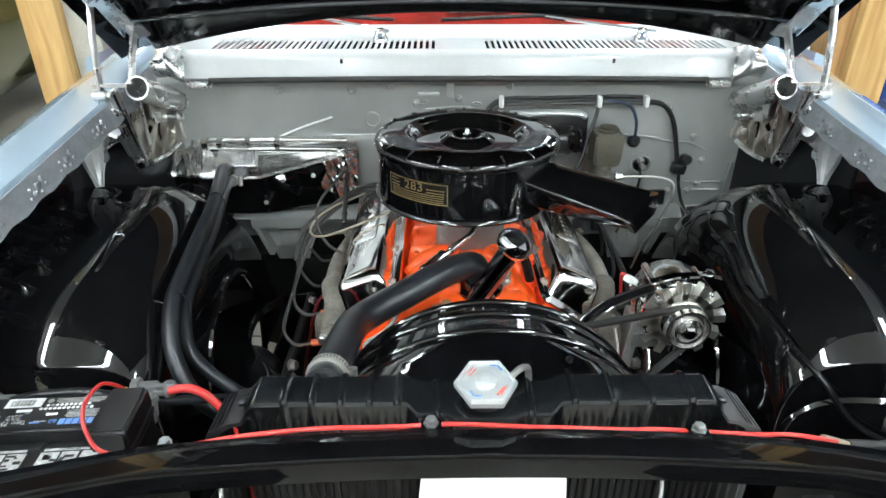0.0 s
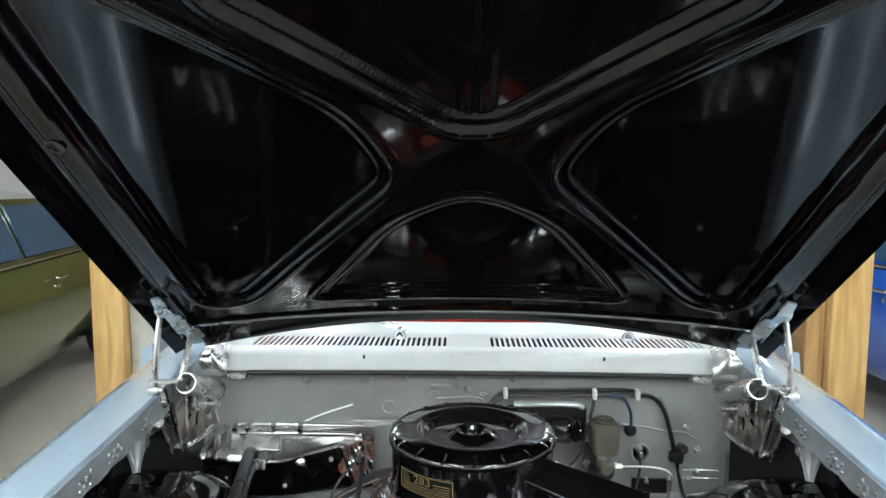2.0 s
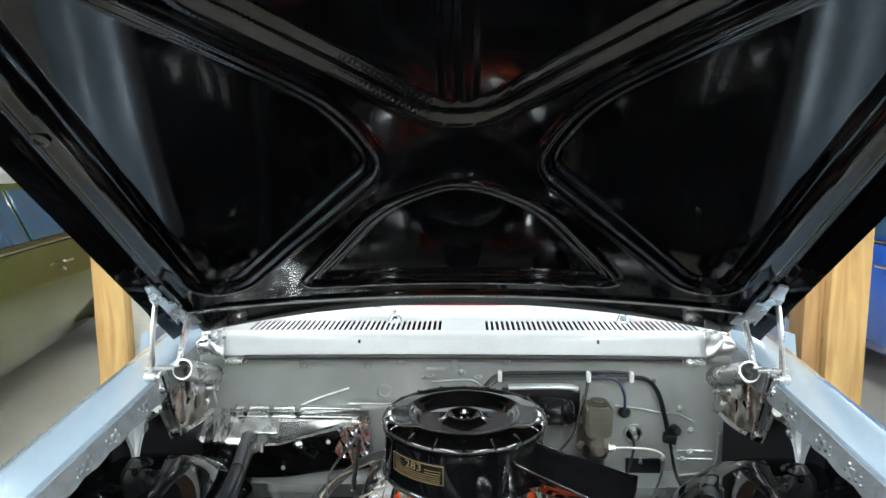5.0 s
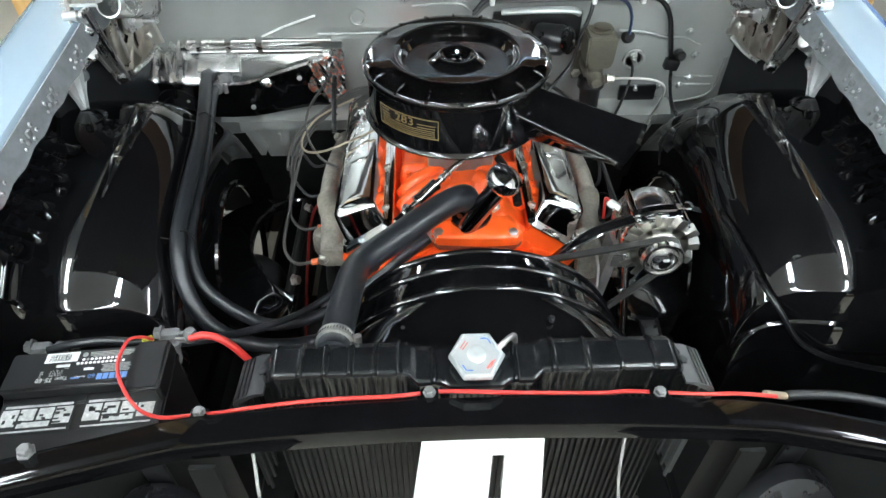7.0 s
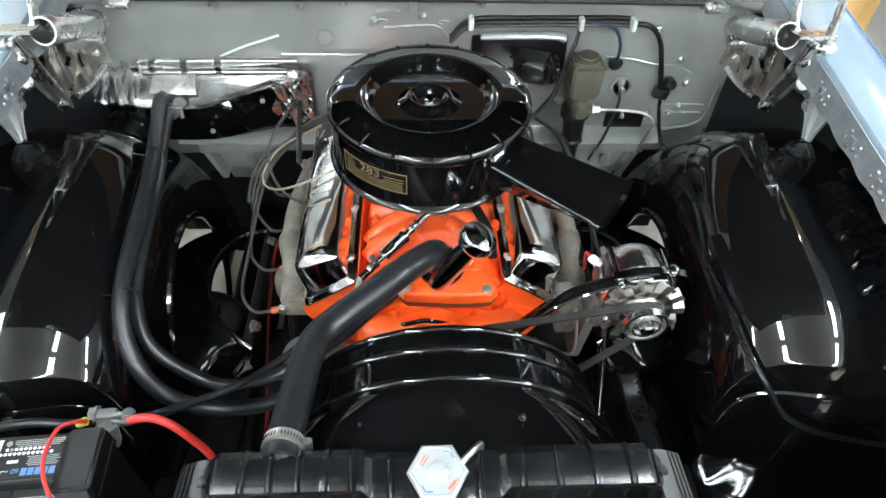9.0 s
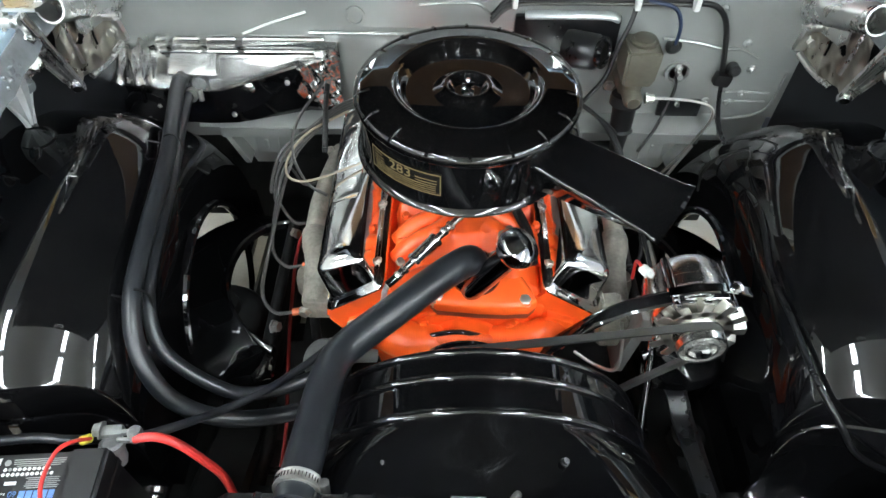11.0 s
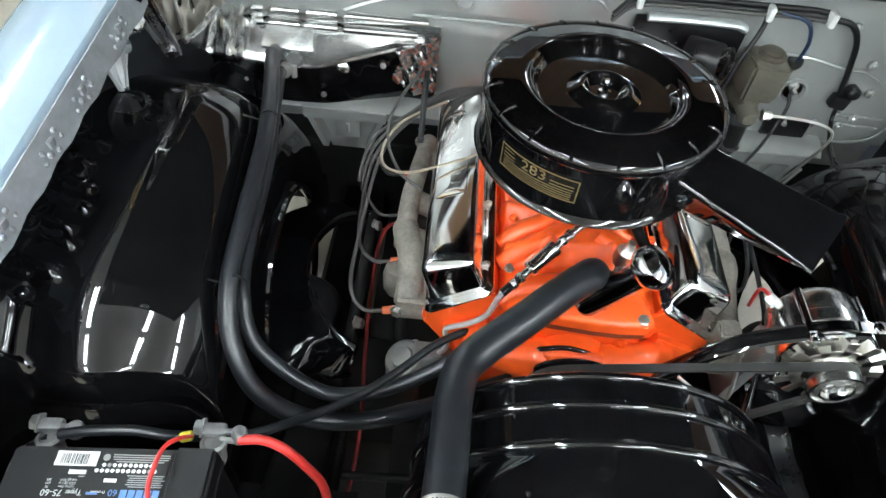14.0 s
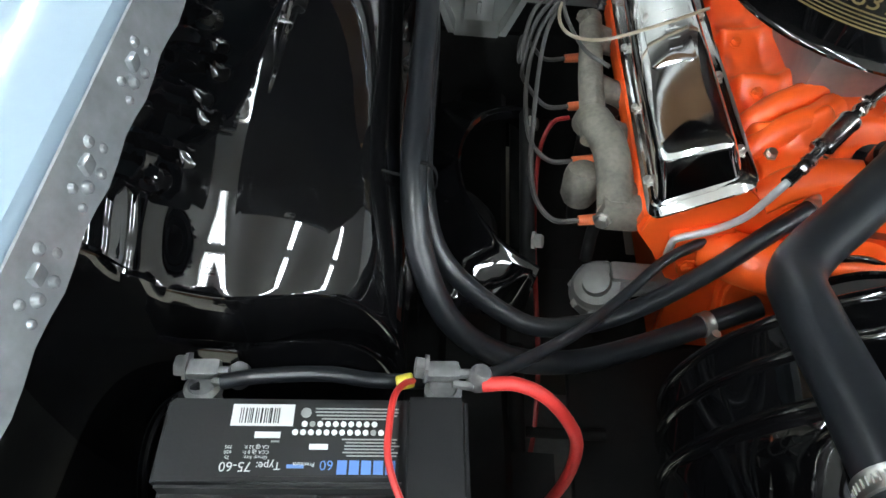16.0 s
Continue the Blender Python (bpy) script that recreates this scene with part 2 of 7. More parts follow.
def prism(bm, poly, y0, y1):
    """An outline in x, z, carried from y0 to y1."""
    loft(bm, [[(x, y0, z) for x, z in poly], [(x, y1, z) for x, z in poly]])


def sheet(bm, nu, nv, f, off=None, hole=None):
    """A sheet of f(u, v), u and v from 0 to 1; with off it has a second face and a rim. hole(u, v) leaves cells out."""
    g = [[bm.verts.new(f(i / nu, j / nv)) for j in range(nv + 1)] for i in range(nu + 1)]
    keep = [[not (hole and hole((i + .5) / nu, (j + .5) / nv)) for j in range(nv)] for i in range(nu)]
    if off is not None:
        o = Vector(off)
        h = [[bm.verts.new(g[i][j].co + o) for j in range(nv + 1)] for i in range(nu + 1)]
    for i in range(nu):
        for j in range(nv):
            if not keep[i][j]:
                continue
            bm.faces.new((g[i][j], g[i + 1][j], g[i + 1][j + 1], g[i][j + 1]))
            if off is None:
                continue
            bm.faces.new((h[i][j], h[i][j + 1], h[i + 1][j + 1], h[i + 1][j]))
            for (a, b, ii, jj) in (((i, j), (i + 1, j), i, j - 1), ((i + 1, j), (i + 1, j + 1), i + 1, j), ((i + 1, j + 1), (i, j + 1), i, j + 1), ((i, j + 1), (i, j), i - 1, j)):
                if not (0 <= ii < nu and 0 <= jj < nv) or not keep[ii][jj]:
                    bm.faces.new((g[b[0]][b[1]], g[a[0]][a[1]], h[a[0]][a[1]], h[b[0]][b[1]]))
    loose = [v for v in bm.verts if not v.link_faces]
    bmesh.ops.delete(bm, geom=loose, context="VERTS")


def hexbolt(bm, c, axis, r=0.008, h=0.006):
    lathe(bm, [(r * 1.35, 0), (r * 1.35, h * 0.25), (r * 0.98, h * 0.26), (r, h * 0.35), (r, h * 0.9), (r * 0.85, h)], c, axis, 6)


def lettering(name, text, size, m, material, parent, bend=None, label="", align="CENTER"):
    """Raised letters from the built-in font, as a mesh at the matrix m; bend maps the flat points first."""
    cu = bpy.data.curves.new(name, "FONT")
    cu.body, cu.size, cu.extrude, cu.align_x, cu.resolution_u = text, size, size * 0.01, align, 3
    tmp = bpy.data.objects.new("tmp", cu)
    scene.collection.objects.link(tmp)
    me = bpy.data.meshes.new_from_object(tmp.evaluated_get(bpy.context.evaluated_depsgraph_get()))
    bpy.data.objects.remove(tmp)
    for v in me.vertices:
        v.co = bend(v.co) if bend else m @ v.co
    me.materials.clear()
    me.materials.append(material)
    me.name = name
    ob = new(name, me)
    ob.parent = parent
    if parent.type == "EMPTY":
        ob.matrix_parent_inverse = Matrix.Translation(parent.location).inverted()
    if label:
        ob["label"] = label
    return ob


def smoothstep(a, b, x):
    t = max(0.0, min(1.0, (x - a) / (b - a)))
    return t * t * (3 - 2 * t)


# ---- the garage ----
def slab(name, c, s, material, label):
    bm = bmesh.new()
    rbox(bm, c, s, 0.0)
    return tagged(part(name, bm, material), label, name.split("_")[0], kind="structure")


slab("floor", (0, 2, -0.05), (13, 17, 0.1), CONCRETE, "tan sealed concrete garage floor")
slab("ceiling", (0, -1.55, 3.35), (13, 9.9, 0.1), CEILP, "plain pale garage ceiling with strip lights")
slab("ceiling_rear", (0, 6.95, 3.35), (13, 7.1, 0.1), TIMBER, "brown timber ceiling over the rear bays")
slab("wall_west", (-6.55, 2, 1.65), (0.1, 17, 3.3), WALLP, "plain pale garage wall")
slab("wall_east", (6.55, 2, 1.65), (0.1, 17, 3.3), WALLP, "plain pale garage wall")
slab("wall_north", (1.0, 10.55, 1.65), (11, 0.1, 3.3), TIMBER, "brown timber-clad garage wall")
slab("wall_corner", (-5.505, 10.55, 1.65), (1.99, 0.1, 3.3), WALLP, "plain pale garage wall beside the timber")
slab("wall_south", (0, -6.55, 2.15), (13, 0.1, 2.3), WALLP, "plain pale garage wall above the boarding")
slab("wall_boarding", (0, -6.55, 0.50), (13, 0.1, 0.998), TIMBER, "brown timber boarding along the wall")


for k, (c, size) in enumerate((((0, 1.86, 0.0008), (12.9, 0.007, 0.0016)), ((0, -1.8, 0.0008), (12.9, 0.007, 0.0016)), ((-1.98, 2, 0.0008), (0.007, 16.9, 0.0014)), ((1.98, 2, 0.0008), (0.007, 16.9, 0.0014)))):
    slab("floor_joint_%d" % (k + 1), c, size, JOINT, "dark saw-cut joint across the concrete floor")


def strip_light(at, turn=0):
    e = thing("strip_light", at, "white ceiling strip light with two lit tubes", "lamp", "ceiling strip lights")
    x, y, z = at
    bm = bmesh.new()
    loft(bm, [[(x - 0.11, yy, z), (x - 0.05, yy, z + 0.05), (x + 0.05, yy, z + 0.05), (x + 0.11, yy, z), (x + 0.1, yy, z - 0.008), (x - 0.1, yy, z - 0.008)] for yy in (y - 0.62, y + 0.62)])
    part("housing", bm, HOUSING, e)
    for dx in (-0.055, 0.055):
        bm = bmesh.new()
        cyl(bm, (x + dx, y - 0.6, z - 0.03), (x + dx, y + 0.6, z - 0.03), 0.018, seg=10)
        part("tube", bm, TUBEM, e)
    return e


for lx in (-3.3, -1.15, 1.15, 3.3):
    for ly in (-4.6, -3.1, -1.6, -0.1, 2.6, 6.0):
        strip_light((lx, ly, 3.24))


def post(name, x0, x1, y, w, m, label):
    bm = bmesh.new()
    rbox(bm, ((x0 + x1) / 2, y + w / 2, 1.65), (x1 - x0, w, 3.3), 0.006)
    return tagged(part(name, bm, m), label, "post", kind="structure")


post("post_1", -1.295, -1.185, 2.0, 0.14, PINE, "square pine support post with visible grain")
post("post_2", -1.183, -1.09, 2.04, 0.10, GREYBLOCK, "grey weathered board fixed beside the pine post")
post("post_3", 1.235, 1.365, 2.0, 0.14, PINE, "square pine support post with knots and grain")
post("post_4", 1.168, 1.233, 2.03, 0.10, PINE_RED, "narrow reddish board fixed beside the post")


def parked_car(at, flip, paint, label):
    """A saloon beside the car, seen from its side: lofted body, roof, windows, handle, trim and wheels."""
    X, Y, Z = at
    e = thing("parked_car", at, label, "car")
    s = flip
    def sec(y, k):
        prof = [(0.22, -0.24), (0.27, -0.13), (0.40, -0.05), (0.60, 0.0), (0.80, 0.0), (0.90, -0.02), (0.98, -0.07), (1.0, -0.35)]
        return [(X + s * (d * 1.0 - (1 - k) * 0.25), y, Z + z * (0.85 + 0.15 * k)) for z, d in prof] + [(X - s * 1.7, y, Z + 1.0), (X - s * 1.6, y, Z + 0.22)]
    bm = bmesh.new()
    loft(bm, [sec(Y + yy, k) for yy, k in ((-2.4, 0.5), (-2.2, 0.85), (-1.6, 1.0), (0, 1.0), (1.6, 1.0), (2.2, 0.85), (2.4, 0.5))])
    body = part("body", bm, paint, e)
    bm = bmesh.new()
    loft(bm, [[(X - s * 0.12, Y + a, Z + 1.0), (X - s * 0.28, Y + b, Z + 1.40), (X - s * 0.6, Y + b, Z + 1.46), (X - s * 1.1, Y + b, Z + 1.46), (X - s * 1.5, Y + b, Z + 1.38), (X - s * 1.6, Y + a, Z + 1.0)] for a, b in ((-1.5, -0.75), (1.5, 0.9))])
    part("roof", bm, paint, e)
    for a, b, c, d in ((-1.05, -0.05, -0.68, -0.05), (0.05, 1.15, 0.05, 0.80)):
        bm = bmesh.new()
        loft(bm, [[(X - s * (0.118 + q), Y + a, Z + 1.03), (X - s * (0.118 + q), Y + b, Z + 1.03), (X - s * (0.252 + q), Y + d, Z + 1.36), (X - s * (0.252 + q), Y + c, Z + 1.36)] for q in (-0.012, 0.006)])
        part("side_window", bm, DARKGLASS, e)
    bm = bmesh.new()
    rbox(bm, (X - s * 0.06, Y, Z + 1.005), (0.02, 2.9, 0.018), 0.005)
    part("belt_trim", bm, CHROME, e)
    for hy in (0.22, -1.05):
        bm = bmesh.new()
        rbox(bm, (X + s * 0.02, Y + hy, Z + 0.87), (0.03, 0.16, 0.022), 0.009)
        cyl(bm, (X, Y + hy - 0.02, Z + 0.81), (X + s * 0.012, Y + hy - 0.02, Z + 0.81), 0.014, seg=12)
        part("door_handle", bm, CHROME, e)
    for wy in (-1.5, 1.45):
        bm = bmesh.new()
        lathe(bm, [(0.19, 0), (0.30, 0.0), (0.33, 0.03), (0.33, 0.16), (0.30, 0.19), (0.19, 0.19)], (X - s * 0.16, Y + wy, Z + 0.33), (s, 0, 0), 28)
        w = part("wheel", bm, TYRE, e)
        bm = bmesh.new()
        lathe(bm, [(0.03, 0.02), (0.10, 0.015), (0.17, -0.01), (0.19, 0.0)], (X + s * 0.03, Y + wy, Z + 0.33), (s, 0, 0), 24)
        part("hubcap", bm, CHROME, w)
    return e


green_car = parked_car((-2.72, 3.9, 0), 1, GREEN, "olive green parked car with chrome door handle")
green_car.rotation_euler.z = radians(13.0)
parked_car((2.55, 3.5, 0), -1, BLUE, "bright blue parked car beyond the pine post")
bm = bmesh.new()
tube(bm, [(-2.25, 1.3, 0.009), (-2.04, 1.65, 0.009), (-2.0, 2.03, 0.009), (-2.01, 2.31, 0.009), (-1.95, 2.7, 0.009), (-2.1, 3.2, 0.009)], 0.009, 8)
tagged(part("extension_cord", bm, mat("rust_cord", (0.35, 0.12, 0.06), 0.6)), "rust-coloured cord lying on the concrete floor", "cord")


# ---- the car's body ----
car = thing("car", (0, 1.0, 0), "pale ice-blue classic car with its black-painted hood raised", "car")


def fender_edge(y):
    return 0.716 - 0.030 * (y - 0.6) / 0.85, 0.930 + 0.122 * (y - 0.6) / 0.85


for s in (-1, 1):
    def fsec(y):
        x, z = fender_edge(y)
        p = [(x - 0.012, z - 0.038), (x - 0.006, z - 0.040), (x, z - 0.006), (x + 0.004, z - 0.001), (x + 0.04, z + 0.003), (x + 0.09, z - 0.004), (x + 0.13, z - 0.018), (x + 0.162, z - 0.045),
             (x + 0.185, z - 0.095), (x + 0.20, z - 0.2), (x + 0.225, z - 0.45), (x + 0.205, z - 0.6), (x + 0.195, z - 0.6), (x + 0.19, z - 0.2), (x + 0.15, z - 0.06), (x + 0.09, z - 0.018), (x + 0.006, z - 0.012), (x - 0.008, z - 0.036)]
        return [(s * a, y, c) for a, c in p]
    bm = bmesh.new()
    loft(bm, [fsec(0.12 + 1.5 * i / 24) for i in range(25)])
    fd = part("fender", bm, ICE, car, "glossy pale ice-blue fender")
    # dull inner lip with spot welds and clip nuts
    bm = bmesh.new()
    def lip(u, v):
        y = 0.25 + 1.18 * u
        x, z = fender_edge(y)
        return Vector((s * (x - 0.004 - 0.010 * v), y, z - 0.006 - 0.040 * v - 0.006 * v * math.sin(y * 40) ** 2))
    sheet(bm, 60, 3, lip, (-s * 0.002, 0, 0))
    part("fender_lip", bm, FLANGE, fd, "dull grey inner lip with clip nuts")
    for by in (0.56, 0.66, 0.74, 0.83, 0.95, 1.04, 1.16):
        x, z = fender_edge(by)
        bm = bmesh.new()
        rbox(bm, (s * (x - 0.011), by, z - 0.027), (0.007, 0.013, 0.012), 0.0034)
        part("clip_nut", bm, NUTS, fd, "shiny grey clip nut")
        for dy, dz, r in ((0.014, -0.020, 0.0050), (0.020, -0.032, 0.0042), (-0.012, -0.036, 0.0050), (-0.021, -0.027, 0.0038), (0.004, -0.040, 0.0044), (-0.026, -0.040, 0.0034)):
            bm = bmesh.new()
            lathe(bm, [(r, 0), (r * 0.92, r * 0.5), (r * 0.6, r * 0.9), (r * 0.15, r)], (s * (x - 0.008 + 0.25 * (dz + 0.02)), by + dy, z + dz), (-s, 0, 0.2), 10)
            part("spot_weld", bm, NUTS, fd)
    # black sheet added to darken the fender's hidden side, shade put into its colour
    bm = bmesh.new()
    def liner(u, v):
        y = 0.13 + 0.64 * u
        x, z = fender_edge(y)
        rows = ((0.004, -0.046), (0.060, -0.050), (0.115, -0.062), (0.150, -0.100), (0.176, -0.200), (0.186, -0.400), (0.182, -0.590))
        k = v * 6
        i = min(5, int(k))
        (ax, az), (bx, bz) = rows[i], rows[i + 1]
        return Vector((s * (x + ax + (bx - ax) * (k - i)), y, z + az + (bz - az) * (k - i)))
    sheet(bm, 24, 24, liner, (-s * 0.002, 0, 0))
    part("dark_liner", bm, SHADEBLK, fd, "matt black sheet added inside the fender for its shade")
    # channel bracket from under the fender's lip down to the inner ledge
    bm = bmesh.new()
    secs = []
    for z, xf, yf, xr, yr, rib in ((1.004, 0.752, 1.190, 0.712, 1.276, 0.2), (0.975, 0.755, 1.190, 0.722, 1.274, 1.0), (0.940, 0.757, 1.190, 0.733, 1.268, 1.0), (0.900, 0.751, 1.188, 0.739, 1.254, 1.0),
                                   (0.868, 0.742, 1.190, 0.741, 1.228, 0.7), (0.850, 0.738, 1.189, 0.739, 1.214, 0.3), (0.842, 0.737, 1.194, 0.738, 1.207, 0.0)):
        f, r = Vector((xf, yf, 0)), Vector((xr, yr, 0))
        n = Vector((-(yr - yf), xr - xf, 0)).normalized()
        row = [(0.0, 0.010), (0.05, 0.002), (0.42, 0.002), (0.50, 0.002 + 0.010 * rib), (0.72, 0.002 + 0.010 * rib), (0.80, 0.002), (0.97, 0.002), (1.0, 0.006), (1.0, 0.003), (0.97, -0.001), (0.0, -0.001), (-0.03, 0.008)]
        secs.append([(s * q.x, q.y, z) for q in (f.lerp(r, a) + n * h for a, h in row)])
    loft(bm, secs)
    fb = part("fender_bracket", bm, BRACKET, car, "silver painted channel bracket under the fender lip", deg=35)
    bm = bmesh.new()
    lathe(bm, [(0.013, 0), (0.013, 0.003), (0.008, 0.005), (0.008, 0.010), (0.005, 0.011)], (s * 0.738, 1.243, 0.897), (-s * 0.9, -0.45, 0), 14)
    part("bracket_bolt", bm, FLANGE, fb)


# inner fenders: ledge, wheelhouse bulge, inner wall and front apron in one black sheet each
def arch(y):
    """Height of the wheelhouse crown along the car: eased down to a sharp front edge, rounded off at the rear."""
    e = min(1.0, max(0.0, (0.930 - y) / 0.185))
    g = min(1.0, max(0.0, (y - 1.19) / 0.25))
    d = min(1.0, max(0.0, (0.752 - y) / 0.012))
    c = min(1.0, max(0.0, (0.740 - y) / 0.034))
    f = 0.80 * math.sqrt(1 - c * c) + 0.20 * math.sqrt(1 - d * d)
    top = 0.805 + 0.040 * smoothstep(0.7, 1.15, y) - 0.062 * e ** 2.6
    return 0.455 + (top - 0.455) * f * math.sqrt(1 - g * g), f


def inner_profile(y):
    zb, f = arch(y)
    r = 0.85 * min(0.08, max(0.0, 0.872 - zb)) * smoothstep(0.736, 0.752, y) * (1 - smoothstep(1.17, 1.22, y))
    low = 0.44 + (zb - 0.44) * 0.55
    arc = []
    for k in range(1, 10):
        a = math.pi / 2 * k / 9
        arc.append((0.672 - 0.180 * math.sin(a) ** (2 / 2.15), low + (zb - low) * math.cos(a) ** (2 / 2.15)))
    return [(0.885, zb + r), (0.800, zb + r * 0.85), (0.765, zb + r * 0.60), (0.735, zb + r * 0.36), (0.705, zb + r * 0.16), (0.675, zb + r * 0.03)] + arc + [(0.489, 0.44 + 0.3 * (low - 0.44)), (0.487, 0.36)]


RIBS = [(0.745, 0.700, 0.006, 0.0100), (0.775, 0.735, 0.022, 0.0108), (0.828, 0.700, 0.008, -0.0081), (0.856, 0.685, 0.005, 0.0121), (0.900, 0.680, 0.005, 0.0135), (0.920, 0.690, 0.004, 0.0108),
        (0.955, 0.683, 0.005, 0.0135), (0.987, 0.690, 0.005, 0.0108), (1.022, 0.705, 0.006, 0.0108), (1.062, 0.700, 0.006, 0.0095)]
HOLE = (1.13, 0.450, 0.190, 0.212)
for s in (-1, 1):
    cache = {}
    def infn(u, v):
        y = 0.30 + 1.16 * u
        if u not in cache:
            P = inner_profile(y)
            cache[u] = smooth_path([(a, 0, c) for a, c in P], 5)
        path = cache[u]
        k = v * (len(path) - 1)
        i = min(int(k), len(path) - 2)
        p = path[i].lerp(path[i + 1], k - i)
        # pressed ribs and dents on the outer ledge
        dent = 0.0
        if y > 0.74 and p.x > 0.66:
            for ry, inner, half, high in RIBS:
                q = abs(y - ry - 0.10 * (p.x - 0.72))
                if q < half * 2.4:
                    dent += high * (1 - smoothstep(half * 0.7, half * 1.9, q)) * smoothstep(inner, inner + 0.018, p.x)
            w = smoothstep(0.715, 0.740, p.x) * (1 - smoothstep(1.03, 1.10, y))
            front = 1 - smoothstep(0.812, 0.826, y)
            dent += w * 0.0040 * (1 - front) * math.sin(y * 92 + 2 * math.sin(p.x * 60)) * math.sin(p.x * 96 + math.sin(y * 40))
            # lengthwise flutes and a soft hollow at the front corner
            dent += w * 0.0045 * front * math.cos((p.x - 0.742) * 2 * math.pi / 0.027) * smoothstep(0.748, 0.762, y)
            dent -= 0.0050 * math.exp(-((p.x - 0.712) / 0.020) ** 2 - ((y - 0.785) / 0.030) ** 2)
        return Vector((s * p.x, y + 0.026 * smoothstep(0.66, 0.53, p.x) * smoothstep(1.19, 0.70, y) * smoothstep(0.50, 0.70, y), p.z + dent))
    def in_hole(u, v):
        if v < 0.6:
            return False
        p = infn(round(u * 320) / 320, v)
        return ((p.y - HOLE[0]) / HOLE[2]) ** 2 + ((p.z - HOLE[1]) / HOLE[3]) ** 2 < 1
    bm = bmesh.new()
    sheet(bm, 320, 120, infn, (s * 0.0015, 0, -0.0015), hole=in_hole)
    bm2 = bmesh.new()
    tube(bm2, [(s * 0.491, HOLE[0] + HOLE[2] * math.cos(a), HOLE[1] + HOLE[3] * math.sin(a)) for a in (2 * math.pi * k / 24 for k in range(25))], 0.008, 8, 3)
    part("hole_rim", bm2, GLOSS, car)
    part("inner_fender", bm, FENDERBLK, car, "glossy black inner fender with wheelhouse bulge", recalc=True)
    bm = bmesh.new()
    lathe(bm, [(0.004, 0.002), (0.020, 0.002), (0.024, 0.007), (0.029, 0.009), (0.034, 0.006), (0.036, 0.0)], (s * 0.714, 1.165, 0.842), (s * -0.08, 0, 1), 28)
    tube(bm, [(s * 0.700, 1.137, 0.844), (s * 0.699, 1.130, 0.848), (s * 0.696, 1.120, 0.842)], 0.009, 10)
    part("rubber_bumper", bm, GLOSS, car, "round glossy black bump stop on the ledge")
    for by, bx in ((0.80, 0.70), (0.90, 0.735), (0.99, 0.705), (1.08, 0.75)):
        bm = bmesh.new()
        lathe(bm, [(0.013, 0), (0.013, 0.004), (0.008, 0.006), (0.008, 0.012), (0.006, 0.014)], (s * bx, by, inner_profile(by)[1][1] - 0.004), (0, 0, 1), 12)
        part("ledge_bolt", bm, GLOSS, car)

# firewall: upper wall, pressed beads, step and lower wall
bm = bmesh.new()
def fw(u, v):
    x = -0.70 + 1.40 * u
    z = 0.575 + 0.440 * v
    y = 1.478
    if z > 0.985:
        y -= 0.02 * smoothstep(0.985, 1.0, z)
    y += 0.004 * math.exp(-((z - 0.868) / 0.006) ** 2) * (1 if -0.30 < x < 0.06 else 0)
    if z < 0.675:
        y += 0.03
    y -= 0.040 * smoothstep(0.58, 0.70, abs(x)) * smoothstep(0.70, 0.9, z)
    y += 0.003 * math.sin(x * 7 + z * 5)
    return Vector((x, y, z))
sheet(bm, 110, 70, fw, (0, 0.004, 0))
wall = part("firewall", bm, SILVER, car, "silver painted firewall with pressed beads and bolt heads")
bm = bmesh.new()
sheet(bm, 60, 6, lambda u, v: Vector((-0.56 + 1.12 * u, 1.43 + 0.05 * v, 0.684 - 0.018 * (1 - v) ** 3)), (0, 0, -0.003))
part("firewall_step", bm, SILVER, wall, "pressed step across the lower firewall")
for bx, bz in ((-0.42, 0.975), (-0.25, 0.975), (-0.16, 0.985), (0.12, 0.985), (0.50, 0.93), (0.57, 0.86), (0.45, 0.80), (0.60, 0.80), (0.38, 0.83), (0.53, 0.72), (0.58, 0.72), (-0.10, 0.945), (0.0, 0.955), (0.60, 0.74), (0.47, 0.715)):
    bm = bmesh.new()
    lathe(bm, [(0.010, 0), (0.009, 0.004), (0.005, 0.007), (0.0045, 0.012)], (bx, 1.476, bz), (0, -1, 0), 10)
    part("stud", bm, SILVER, wall)
bm = bmesh.new()
lathe(bm, [(0.020, 0), (0.020, 0.003), (0.015, 0.004), (0.013, -0.002)], (-0.205, 1.475, 0.905), (0, -1, 0), 20)
part("round_plug", bm, SILVER, wall)
bm = bmesh.new()
lathe(bm, [(0.028, 0), (0.028, 0.005), (0.022, 0.006), (0.018, 0.0), (0.006, 0.0), (0.006, 0.02)], (0.452, 1.476, 0.79), (0, -1, 0), 20)
part("cable_boss", bm, SILVER, wall)
bm = bmesh.new()
rbox(bm, (0.478, 1.476, 0.697), (0.092, 0.012, 0.052), 0.004)
part("column_opening", bm, SATIN, wall, "dark opening low on the firewall")
bm = bmesh.new()
tube(bm, [(-0.45, 1.474, 0.855), (-0.38, 1.474, 0.885), (-0.30, 1.474, 0.912)], 0.0026, 6)
part("white_rod", bm, WHITE, wall, "slim white rod above the heater case")
bm = bmesh.new()
rbox(bm, (-0.02, 1.470, 0.985), (0.02, 0.01, 0.05), 0.003)
rbox(bm, (-0.07, 1.470, 0.965), (0.05, 0.008, 0.012), 0.003)
part("firewall_tag", bm, SILVER, wall)
for z0 in (0.722, 0.744):
    bm = bmesh.new()
    tube(bm, [(0.565, 1.476, z0), (0.61, 1.475, z0 + 0.001), (0.655, 1.470, z0 + 0.002)], 0.0028, 6)
    part("pressed_bead", bm, SILVER, wall)
